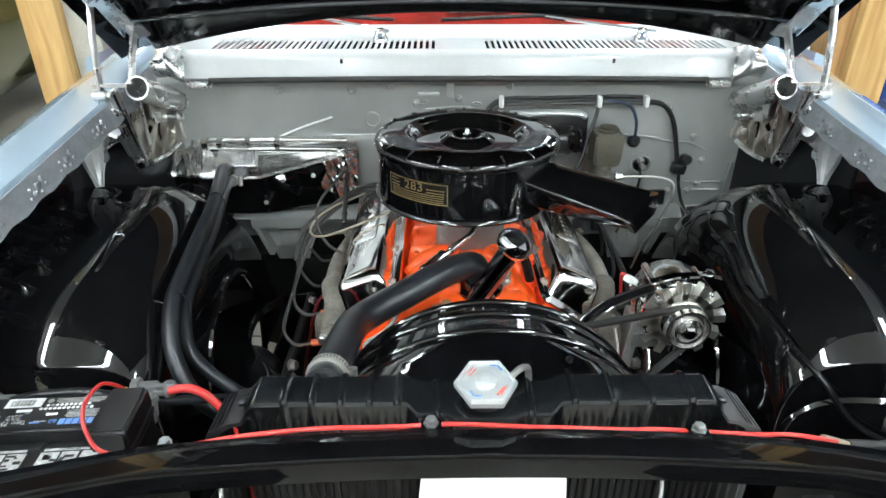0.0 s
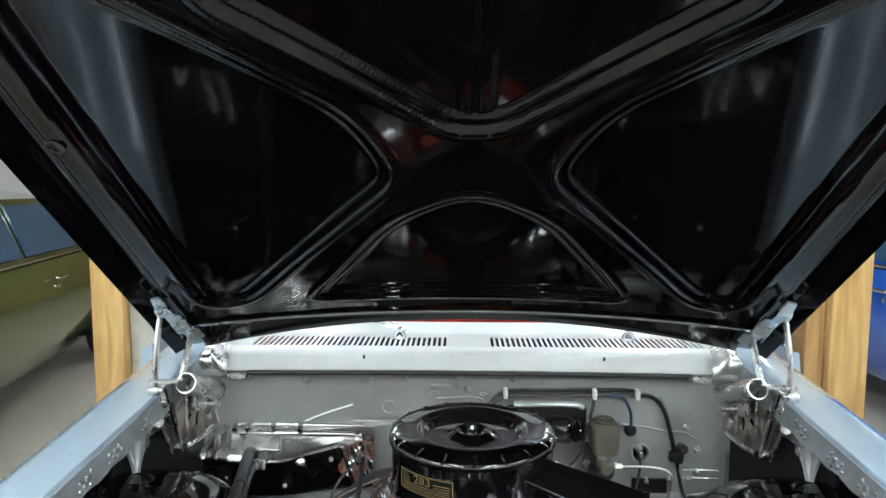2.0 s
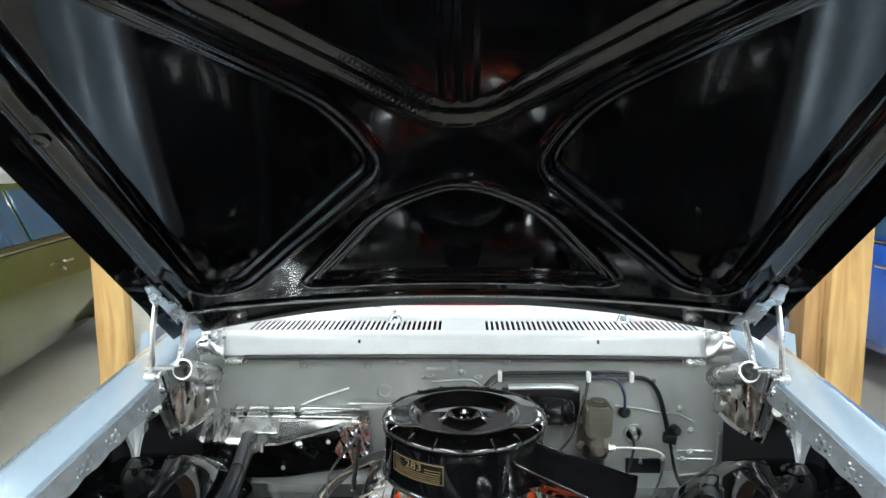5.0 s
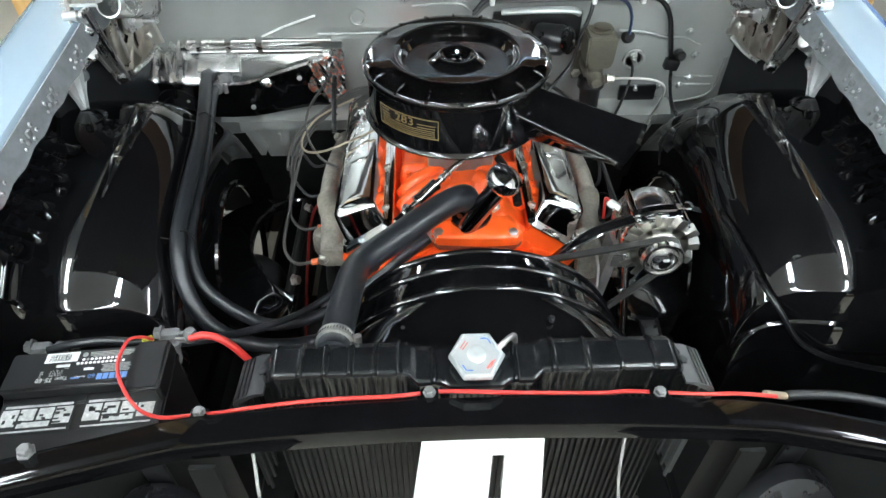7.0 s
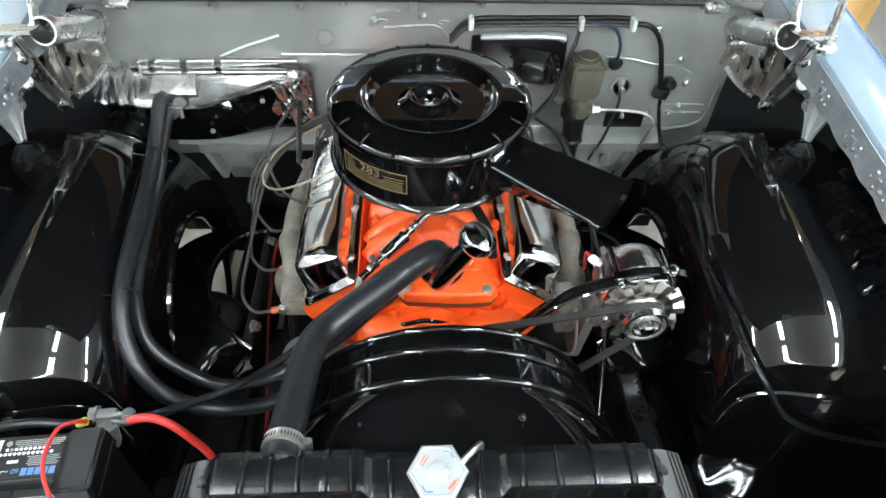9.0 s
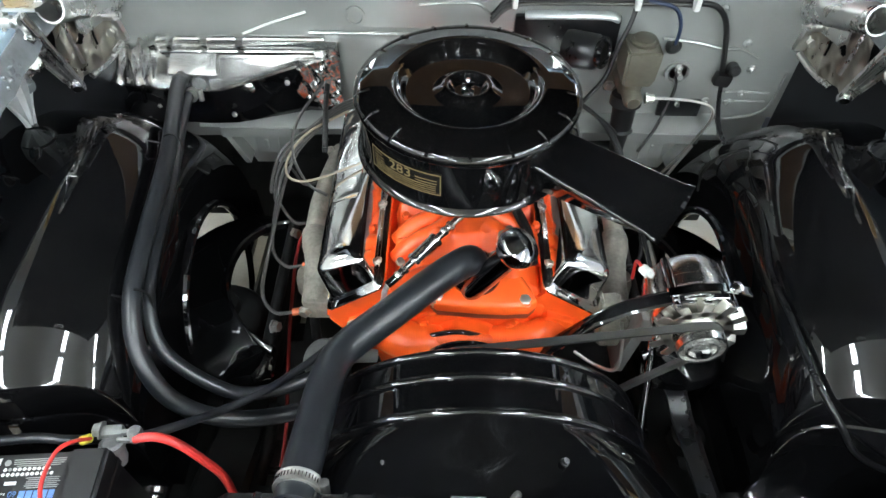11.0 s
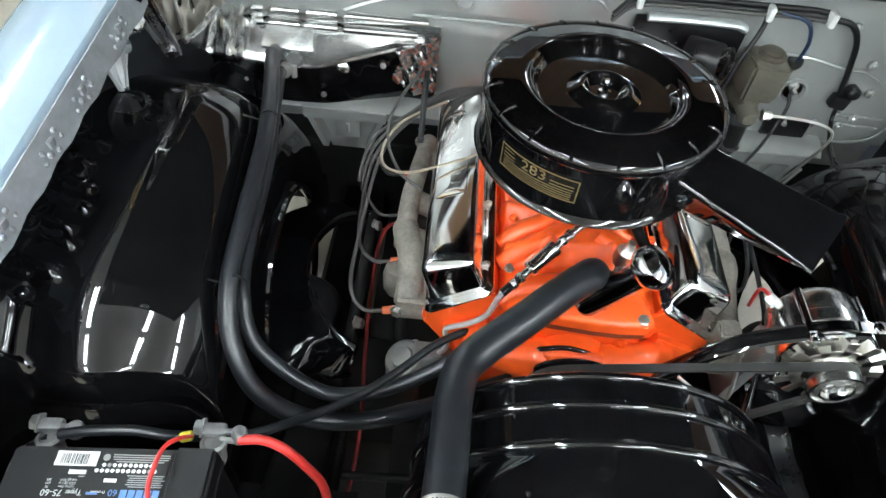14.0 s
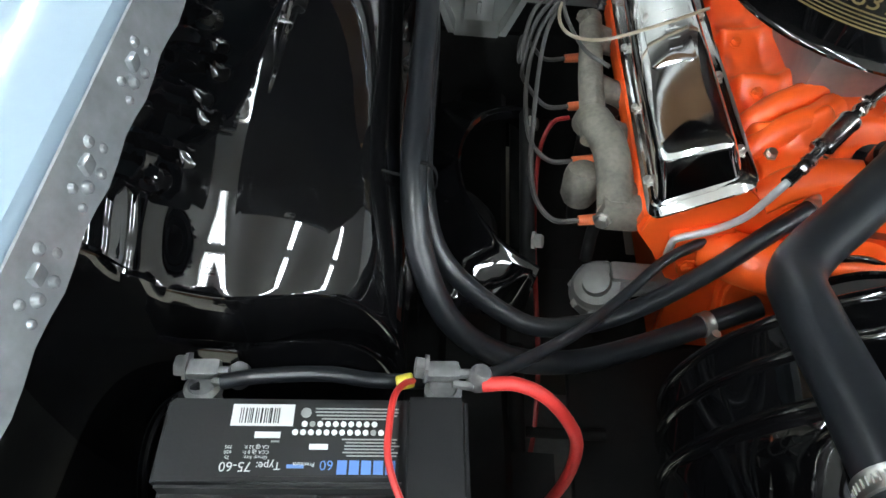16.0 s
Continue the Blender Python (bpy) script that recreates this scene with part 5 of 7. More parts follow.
for bx, by in ((0.090, 0.930), (-0.048, 0.935)):
    bm = bmesh.new()
    hexbolt(bm, (EX + bx, by, 0.730), (0, -0.15, 1), 0.0095, 0.008)
    part("bolt", bm, STEEL, manifold)
bm = bmesh.new()
lathe(bm, [(0.012, 0), (0.012, 0.012), (0.008, 0.016), (0.008, 0.030), (0.005, 0.034)], (EX + 0.058, 0.985, 0.740), (0.15, 0.1, 1), 12)
part("brass_sender", bm, FANMETAL, manifold, "small brass sender")
bm = bmesh.new()
tube(bm, [(EX - 0.115, 0.965, 0.700), (EX - 0.085, 0.972, 0.722), (EX - 0.05, 0.975, 0.735), (EX - 0.02, 0.972, 0.74)], 0.020, 12)
part("water_passage", bm, ORANGE, manifold)
for sx in (-1, 1):
    for ry in (1.035, 1.075):
        bm = bmesh.new()
        tube(bm, [(EX + sx * 0.118, ry - 0.01, 0.715), (EX + sx * 0.09, ry, 0.742), (EX + sx * 0.055, ry + 0.012, 0.756), (EX + sx * 0.03, ry + 0.03, 0.760)], 0.017, 12)
        part("runner", bm, ORANGE, manifold)
# front cover and water pump
bm = bmesh.new()
prism(bm, [(EX + x, z) for x, z in ((-0.105, 0.67), (-0.06, 0.70), (0.06, 0.70), (0.105, 0.67), (0.11, 0.56), (0.08, 0.45), (-0.08, 0.45), (-0.11, 0.56))], 0.925, 0.956)
bmesh.ops.bevel(bm, geom=[e for e in bm.edges], offset=0.006, segments=2, affect="EDGES")
part("timing_cover", bm, ORANGE, engine)
bm = bmesh.new()
lathe(bm, [(0.055, 0.0), (0.062, 0.01), (0.062, 0.035), (0.045, 0.05), (0.035, 0.055), (0.032, 0.09), (0.02, 0.095)], (EX, 0.935, 0.625), (0, -1, 0), 32)
for s in (-1, 1):
    tube(bm, [(EX + s * 0.02, 0.905, 0.63), (EX + s * 0.07, 0.90, 0.65), (EX + s * 0.115, 0.915, 0.645), (EX + s * 0.145, 0.945, 0.625)], (0.036, 0.030), 14)
    rbox(bm, (EX + s * 0.15, 0.948, 0.62), (0.075, 0.016, 0.085), 0.006, (0, s * 25, 0))
part("water_pump", bm, ORANGE, engine)
bm = bmesh.new()
tube(bm, [(EX - 0.075, 0.900, 0.640), (EX - 0.058, 0.897, 0.662), (EX - 0.035, 0.894, 0.673), (EX, 0.893, 0.677), (EX + 0.03, 0.894, 0.671), (EX + 0.055, 0.899, 0.652)], 0.011, 10)
for bx, bz in ((-0.077, 0.630), (0.064, 0.640)):
    lathe(bm, [(0.018, 0.0), (0.018, 0.020), (0.015, 0.024), (0.006, 0.025)], (EX + bx, 0.918, bz), (0, -1, 0.2), 18)
part("pump_rib", bm, ORANGE, engine)
bm = bmesh.new()
tube(bm, [(EX - 0.084, 0.899, 0.646), (EX - 0.066, 0.897, 0.671), (EX - 0.046, 0.896, 0.684), (EX - 0.012, 0.896, 0.691), (EX + 0.030, 0.897, 0.676), (EX + 0.058, 0.899, 0.656)], 0.0042, 10)
part("pump_gasket", bm, GLOSS, engine, "black sealing lip round the pump flange")
for s in (-1, 1):
    for bx, bz in ((0.145, 0.650), (0.165, 0.598), (0.07, 0.675)):
        bm = bmesh.new()
        hexbolt(bm, (EX + s * bx, 0.938 if bx > 0.1 else 0.922, bz), (0, -1, 0), 0.009, 0.009)
        part("bolt", bm, ORANGE, engine)
bm = bmesh.new()
lathe(bm, [(0.03, 0), (0.075, 0.0), (0.075, 0.004), (0.067, 0.010), (0.067, 0.014), (0.075, 0.02), (0.075, 0.024), (0.03, 0.024)], (EX, 0.875, 0.625), (0, -1, 0), 36)
part("pump_pulley", bm, GLOSS, engine)
# thermostat outlet that the radiator hose slips over
bm = bmesh.new()
lathe(bm, [(0.042, 0), (0.042, 0.010), (0.033, 0.012), (0.031, 0.030), (0.026, 0.034)], (EX + 0.012, 0.975, 0.738), (0, -0.1, 1), 24)
part("thermostat_housing", bm, GLOSS, engine, "black thermostat outlet")
bm = bmesh.new()
rbox(bm, (EX + 0.040, 0.965, 0.792), (0.022, 0.012, 0.014), 0.004, (0, 20, 30))
cyl(bm, (EX + 0.034, 0.965, 0.80), (EX + 0.05, 0.972, 0.80), 0.005, seg=8)
part("hose_clamp", bm, STEEL, engine)
# valve covers: stepped chrome boxes on the sloping heads
for s in (-1, 1):
    base = Matrix.Translation((0.005 + s * 0.1765, 0, 0.7035)) @ Matrix.Rotation(s * radians(35.0), 4, "Y")
    upper = Matrix.Translation((0.005 + s * 0.1765, 0, 0.7035)) @ Matrix.Rotation(s * radians(24.0), 4, "Y")
    def vsec(w, h, y0, y1, r):
        out = []
        for cx, cy, a0 in ((w - r, y1 - r, 0), (-w + r, y1 - r, 90), (-w + r, y0 + r, 180), (w - r, y0 + r, 270)):
            for k in range(5):
                a = radians(a0 + 22.5 * k)
                q = base if h < 0.0086 else upper
                out.append(q @ Vector((cx + r * math.cos(a), cy + r * math.sin(a), h)))
        return out
    bm = bmesh.new()
    y0, y1 = 0.953, 1.415
    loft(bm, [vsec(0.060, -0.002, y0 - 0.005, y1, 0.016), vsec(0.062, -0.001, y0 - 0.007, y1 + 0.001, 0.016), vsec(0.062, 0.0015, y0 - 0.007, y1 + 0.001, 0.016), vsec(0.0595, 0.0055, y0 - 0.003, y1, 0.015), vsec(0.0555, 0.0080, y0 + 0.001, y1 - 0.001, 0.014), vsec(0.0525, 0.0070, y0 + 0.004, y1 - 0.003, 0.013), vsec(0.0490, 0.0085, y0 + 0.007, y1 - 0.007, 0.012),
              vsec(0.0455, 0.030, y0 + 0.013, y1 - 0.012, 0.012), vsec(0.0430, 0.052, y0 + 0.019, y1 - 0.018, 0.012), vsec(0.0415, 0.0568, y0 + 0.0215, y1 - 0.020, 0.012), vsec(0.0385, 0.0600, y0 + 0.0255, y1 - 0.023, 0.011), vsec(0.0345, 0.0620, y0 + 0.030, y1 - 0.027, 0.010), vsec(0.0280, 0.0636, y0 + 0.037, y1 - 0.034, 0.008), vsec(0.0190, 0.0648, y0 + 0.047, y1 - 0.043, 0.006), vsec(0.0090, 0.0654, y0 + 0.058, y1 - 0.054, 0.004), vsec(0.0015, 0.0655, y0 + 0.066, y1 - 0.062, 0.001)])
    vc = part("valve_cover", bm, COVERCHROME, engine, "chrome valve cover with stepped edge", deg=30)
    bm = bmesh.new()
    loft(bm, [vsec(0.027, 0.0625, 1.115, 1.34, 0.008), vsec(0.0262, 0.0660, 1.117, 1.338, 0.008), vsec(0.020, 0.0668, 1.122, 1.333, 0.006), vsec(0.004, 0.0674, 1.138, 1.317, 0.002)])
    part("raised_panel", bm, COVERCHROME, vc)
    bm = bmesh.new()
    for ly in (1.15, 1.17, 1.19, 1.21, 1.23):
        loft(bm, [[upper @ Vector((x, ly + dy, h)) for x, dy in ((0.000, -0.0055), (0.014, -0.0055), (0.014, -0.0015), (0.000, -0.0015))] for h in (0.0662, 0.0682)])
    part("embossed_mark", bm, COVERCHROME, vc)
    for ky in (1.00, 1.13, 1.26, 1.38):
        for sx in (-1, 1):
            bm = bmesh.new()
            c = base @ Vector((sx * 0.0530, ky, 0.008))
            hexbolt(bm, c, base.to_3x3() @ Vector((0, 0, 1)), 0.005, 0.006)
            part("cover_bolt", bm, STEEL, vc)
    # exhaust manifold
    bm = bmesh.new()
    ox = EX + s * 0.262
    tube(bm, [(ox + s * 0.000, 0.985, 0.640), (ox + s * 0.000, 1.03, 0.652), (ox + s * 0.004, 1.07, 0.660), (ox + s * 0.014, 1.105, 0.662), (ox + s * 0.020, 1.135, 0.652), (ox + s * 0.020, 1.15, 0.630)], 0.0235, 16, flat=0.92)
    tube(bm, [(ox + s * 0.020, 1.10, 0.645), (ox + s * 0.020, 1.16, 0.657), (ox + s * 0.018, 1.22, 0.660), (ox + s * 0.010, 1.30, 0.655), (ox, 1.39, 0.640)], 0.0180, 16, flat=0.95)
    rbox(bm, (ox - s * 0.008, 0.985, 0.634), (0.056, 0.026, 0.048), 0.008)
    em = part("exhaust_manifold", bm, IRON, engine, "bare cast iron exhaust manifold")
    bm = bmesh.new()
    tube(bm, [(ox + s * 0.004, 1.16, 0.648), (ox + s * 0.006, 1.15, 0.61), (ox + s * 0.002, 1.14, 0.54), (ox - s * 0.01, 1.13, 0.45)], 0.025, 14)
    part("downpipe", bm, FRAMEBLK, em)
    bm = bmesh.new()
    lathe(bm, [(0.020, 0), (0.026, 0.012), (0.027, 0.040), (0.023, 0.056), (0.012, 0.062)], (ox + s * 0.026, 1.065, 0.560), (0, 0.2, 1), 16)
    part("heat_riser", bm, IRON, em)
    for py in (1.01, 1.12, 1.21, 1.34):
        bm = bmesh.new()
        tube(bm, [(ox - s * 0.055, py, 0.628), (ox - s * 0.02, py, 0.635), (ox + s * 0.012, py, 0.648)], 0.024, 12, flat=0.8)
        part("port", bm, IRON, em)
    for py in (0.978, 1.12, 1.20, 1.37):
        bm = bmesh.new()
        hexbolt(bm, (ox + s * 0.016, py - 0.002 if py > 1 else 0.974, 0.655 if py > 1 else 0.632), (s * 0.5, -0.2, 0.8) if py > 1 else (s * 0.3, -1, 0), 0.009, 0.010)
        part("manifold_bolt", bm, STEEL if py < 1 else IRON, em)
# chrome oil filler tube
bm = bmesh.new()
a, b = Vector((0.016, 0.945, 0.735)), Vector((0.074, 0.934, 0.845))
cyl(bm, a, b, 0.0185, seg=24)
filler = part("oil_filler_tube", bm, mat("dark_chrome", (0.25, 0.25, 0.26), 0.08, 1.0, var=0.05), engine, "dark chrome oil filler tube")
bm = bmesh.new()
lathe(bm, [(0.016, 0), (0.026, 0.004), (0.031, 0.012), (0.032, 0.022), (0.029, 0.032), (0.020, 0.038), (0.008, 0.040), (0.002, 0.0395)], b - (b - a).normalized() * 0.012, (b - a), 32)
part("filler_cap", bm, CHROME, filler, "domed chrome breather cap")
# carburettor under the air cleaner
bm = bmesh.new()
rbox(bm, (EX, 1.17, 0.79), (0.13, 0.17, 0.08), 0.012)
lathe(bm, [(0.06, 0), (0.065, 0.02), (0.065, 0.05)], (EX, 1.17, 0.81), (0, 0, 1), 28)
part("carburettor", bm, CASTAL, engine)
bm = bmesh.new()
tube(bm, [(EX + 0.075, 1.10, 0.78), (EX + 0.10, 1.04, 0.765), (EX + 0.105, 0.99, 0.75)], 0.009, 8)
part("linkage_rod", bm, FRAMEBLK, engine)
bm = bmesh.new()
lathe(bm, [(0.012, 0), (0.016, 0.01), (0.016, 0.03), (0.009, 0.036), (0.006, 0.05)], (EX + 0.06, 1.02, 0.752), (0.1, 0, 1), 14)
part("temperature_sender", bm, FANMETAL, engine)

# ---- fuel line, filter, pump ----
fuel = thing("fuel_filter_line", (-0.03, 1.0, 0.78), "chrome inline fuel filter on a bent steel line", "fuel line")
bm = bmesh.new()
fa, fb = Vector((-0.076, 0.964, 0.781)), Vector((-0.037, 1.003, 0.795))
d = fb - fa
lathe(bm, [(0.004, -0.02), (0.006, -0.016), (0.006, 0), (0.0120, 0.002), (0.0128, 0.006), (0.0115, 0.009), (0.0115, d.length - 0.010), (0.0128, d.length - 0.007), (0.0120, d.length - 0.002), (0.006, d.length), (0.006, d.length + 0.015)], fa, d, 20)
part("filter_body", bm, POLISHED, fuel)
for t in (-0.42, 1.38):
    bm = bmesh.new()
    lathe(bm, [(0.006, -0.012), (0.0078, -0.009), (0.0078, -0.003), (0.0062, -0.002), (0.0062, 0.003), (0.0085, 0.004), (0.0085, 0.010), (0.006, 0.012)], fa + d * t, d, 8)
    part("hose_end", bm, BRIGHT, fuel)
bm = bmesh.new()
tube(bm, [fb + d * 0.25, (-0.008, 1.030, 0.807), (0.010, 1.044, 0.815), (0.022, 1.08, 0.82)], 0.006, 10)
part("upper_line", bm, BRIGHT, fuel)
bm = bmesh.new()
tube(bm, [fa - d * 0.35, fa - d * 0.70, (-0.113, 0.928, 0.768)], 0.0066, 10)
part("rubber_joint", bm, GLOSS, fuel)
bm = bmesh.new()
tube(bm, [(-0.111, 0.929, 0.770), (-0.117, 0.926, 0.757), (-0.120, 0.928, 0.737), (-0.128, 0.932, 0.703), (-0.149, 0.936, 0.673), (-0.178, 0.940, 0.650), (-0.185, 0.941, 0.640), (-0.184, 0.942, 0.622), (-0.181, 0.944, 0.580), (-0.20, 0.955, 0.53)], 0.0046, 10)
part("steel_line", bm, BRACKET, fuel)
pump = thing("fuel_pump", (-0.23, 0.95, 0.42), "grey cast fuel pump low beside the engine", "fuel pump")
bm = bmesh.new()
lathe(bm, [(0.02, -0.05), (0.03, -0.045), (0.036, -0.02), (0.042, -0.015), (0.042, -0.005), (0.036, 0.0), (0.036, 0.012), (0.031, 0.018), (0.020, 0.019), (0.018, 0.027), (0.007, 0.029)], (-0.245, 0.945, 0.52), (-0.4, -0.2, 1), 26)
pbody = part("pump_body", bm, CASTAL, pump)
for k in range(8):
    u, v, d = frame_of((-0.4, -0.2, 1))
    q = u * math.cos(k * math.pi / 4) + v * math.sin(k * math.pi / 4)
    bm = bmesh.new()
    hexbolt(bm, Vector((-0.245, 0.945, 0.52)) + q * 0.037 - d * 0.006, d, 0.0055, 0.007)
    part("screw", bm, STEEL, pbody)
bm = bmesh.new()
tube(bm, [(-0.24, 0.945, 0.52), (-0.20, 0.955, 0.53), (-0.15, 0.965, 0.52)], 0.022, 12)
rbox(bm, (-0.205, 0.955, 0.545), (0.06, 0.03, 0.016), 0.005)
part("pump_arm", bm, CASTAL, pump)
bm = bmesh.new()
tube(bm, [(-0.262, 0.985, 0.53), (-0.262, 1.0, 0.57), (-0.258, 1.01, 0.60)], 0.009, 10)
part("pump_fitting", bm, FRAMEBLK, pump)

# ---- air cleaner ----
AC = (0.006, 1.166)
ac = thing("air_cleaner", (AC[0], AC[1], 0.84), "round glossy black air cleaner with a snorkel", "air cleaner")
bm = bmesh.new()
lathe(bm, [(0.06, 0.832), (0.10, 0.835), (0.135, 0.848), (0.168, 0.853), (0.1765, 0.856), (0.1785, 0.860), (0.1765, 0.864), (0.171, 0.868), (0.1705, 0.905), (0.169, 0.957)], (*AC, 0), (0, 0, 1), 96)
part("base_pan", bm, GLOSS, ac, deg=30)
bm = bmesh.new()
lathe(bm, [(0.1700, 0.952), (0.1750, 0.952), (0.1768, 0.957), (0.1760, 0.963), (0.1715, 0.9690), (0.1640, 0.9722), (0.1500, 0.9742), (0.1280, 0.9755), (0.1190, 0.9765), (0.1150, 0.9755), (0.1115, 0.9715), (0.1090, 0.9685), (0.1060, 0.9680),
            (0.1030, 0.9660), (0.0980, 0.9590), (0.0900, 0.9515), (0.0790, 0.9485), (0.0680, 0.9500), (0.0540, 0.9570), (0.0420, 0.9650), (0.0370, 0.9690), (0.0330, 0.9695), (0.0295, 0.9670), (0.0250, 0.9590), (0.0180, 0.9560), (0.0040, 0.9555)], (*AC, 0), (0, 0, 1), 96, cap0=False)
lid = part("lid", bm, LIDBLK, ac, "glossy black lid with a raised ring", deg=50)
for k in range(18):
    a = 2 * math.pi * (k + 0.5) / 18
    d, t = Vector((math.cos(a), math.sin(a), 0)), Vector((-math.sin(a), math.cos(a), 0))
    c = Vector((*AC, 0))
    bm = bmesh.new()
    loft(bm, [[c + d * r + t * w + Vector((0, 0, z)) for w, z in ((-0.0035, z0 - 0.003), (-0.002, z0), (0.002, z0), (0.0035, z0 - 0.003))] for r, z0 in ((0.150, 0.9740), (0.158, 0.9758), (0.1665, 0.9740), (0.1755, 0.966))])
    part("lid_notch", bm, GLOSS, lid)
bm = bmesh.new()
lathe(bm, [(0.010, 0.955), (0.010, 0.960), (0.006, 0.962), (0.0050, 0.974), (0.003, 0.978)], (*AC, 0), (0, 0, 1), 16)
rbox(bm, (AC[0], AC[1], 0.966), (0.018, 0.004, 0.008), 0.0018, (0, 0, 15))
part("wing_nut", bm, CHROME, lid, "chrome wing nut")
# snorkel
bm = bmesh.new()
tl, bl, fb_, tr = Vector((0.168, 1.088, 0.938)), Vector((0.108, 1.022, 0.926)), Vector((0.257, 0.907, 0.908)), Vector((0.331, 1.002, 0.916))
def snsec(t, drop, over=0.0):
    p, q = bl.lerp(fb_, t), tl.lerp(tr, t)
    w = (q - p).normalized()
    dn = Vector((0, 0, -1))
    r = 0.006
    p, q = p - w * over, q + w * over
    lean = 0.022 * max(0.0, min(1.0, t))
    arc = [(1 - math.sin(a), 1 - math.cos(a)) for a in (math.pi / 2 * k / 4 for k in range(5))]
    left = [p + w * (r * i) + dn * (r * j) for i, j in arc]
    right = [q - w * (r * i) + dn * (r * j) for i, j in reversed(arc)]
    return left + [p + dn * (drop - r) + w * (0.004 + lean), p + dn * drop + w * (0.010 + lean), q + dn * drop - w * 0.012, q + dn * (drop - r) - w * 0.005] + right
loft(bm, [snsec(-0.35, 0.052), snsec(0, 0.050), snsec(0.5, 0.044), snsec(0.93, 0.036), snsec(0.955, 0.038, 0.003), snsec(1.0, 0.038, 0.003), snsec(1.0, 0.033, -0.003), snsec(0.8, 0.032, -0.003)])
part("snorkel", bm, GLOSS, ac, "flat-topped black intake snorkel", deg=30)
# data plate on the side
bm = bmesh.new()
def on_side(ang, z, r=0.1715):
    a = radians(ang)
    return Vector((AC[0] + r * math.cos(a), AC[1] + r * math.sin(a), z))
PL0, PL1, PZ0, PZ1 = -145.0, -103.0, 0.892, 0.931
sheet(bm, 20, 2, lambda u, v: on_side(PL0 + (PL1 - PL0) * u, PZ0 + (PZ1 - PZ0) * v, 0.1712), (0, -0.0008, 0))
plate = part("data_plate", bm, PLATEBLK, ac, "black data plate with gold lettering")
def plate_bar(u0, u1, v0, v1, m=GOLD, r=0.1724):
    bm = bmesh.new()
    sheet(bm, 10, 1, lambda u, v: on_side(PL0 + (PL1 - PL0) * (u0 + (u1 - u0) * u), PZ0 + (PZ1 - PZ0) * (v0 + (v1 - v0) * v), r), (0, -0.0003, 0))
    part("plate_line", bm, m, plate)
for q in ((0, 1, 0.0, 0.05), (0, 1, 0.95, 1.0), (0, 0.014, 0.05, 0.95), (0.986, 1, 0.05, 0.95), (0.06, 0.94, 0.40, 0.44), (0.06, 0.94, 0.30, 0.335), (0.06, 0.94, 0.20, 0.235), (0.06, 0.94, 0.10, 0.135), (0.05, 0.22, 0.52, 0.56), (0.05, 0.22, 0.66, 0.70), (0.68, 0.95, 0.52, 0.56), (0.68, 0.95, 0.66, 0.70), (0.05, 0.2, 0.82, 0.86)):
    plate_bar(*q)
lettering("number_lettering", "283", 0.022, Matrix(), GOLD, plate, bend=lambda c: on_side((PL0 + PL1) / 2 - 1.0 + math.degrees(c.x * 1.25 / 0.172), 0.9125 + c.y, 0.1727 + c.z))

# ---- hoses ----
def hose(name, pts, r, m, label, category="hose", seg=14, per=8):
    bm = bmesh.new()
    tube(bm, pts, r, seg, per)
    return tagged(part(name, bm, m), label, category)


def clamp_band(c, axis, r, parent=None, name="hose_clamp", m=None):
    bm = bmesh.new()
    u, v, d = frame_of(axis)
    lathe(bm, [(r, -0.007), (r + 0.0025, -0.007), (r + 0.0025, -0.004), (r + 0.0018, -0.003), (r + 0.0018, 0.003), (r + 0.0025, 0.004), (r + 0.0025, 0.007), (r, 0.007)], c, axis, 26)
    p = Vector(c) - u * (r + 0.006)
    cyl(bm, p - v * 0.012, p + v * 0.010, 0.0055, seg=10)
    return part(name, bm, m or STEEL, parent)


RH = thing("radiator_hose", (-0.12, 0.78, 0.80), "thick black rubber upper radiator hose with steel clamps", "hose")
RHP = [(0.020, 0.972, 0.752), (0.018, 0.966, 0.782), (0.004, 0.945, 0.806), (-0.040, 0.902, 0.815), (-0.095, 0.850, 0.812), (-0.142, 0.808, 0.808), (-0.166, 0.775, 0.810), (-0.174, 0.730, 0.824), (-0.177, 0.66, 0.843), (-0.180, 0.595, 0.859), (-0.181, 0.566, 0.864)]
bm = bmesh.new()
tube(bm, RHP, (0.0240, 0.0220), 22, 8)
part("hose_body", bm, RUBBER, RH)
clamp_band((-0.1797, 0.587, 0.8608), (0.003, 0.07, -0.016), 0.0232, RH)
bm = bmesh.new()
for k in range(40):
    a = 2 * math.pi * k / 40
    u, v, d = frame_of((0.003, 0.07, -0.016))
    c = Vector((-0.1797, 0.587, 0.8608)) + (u * math.cos(a) + v * math.sin(a)) * 0.0252
    cyl(bm, c - d * 0.0028, c + d * 0.0028, 0.0008, seg=5)
part("clamp_teeth", bm, BRIGHT, RH)

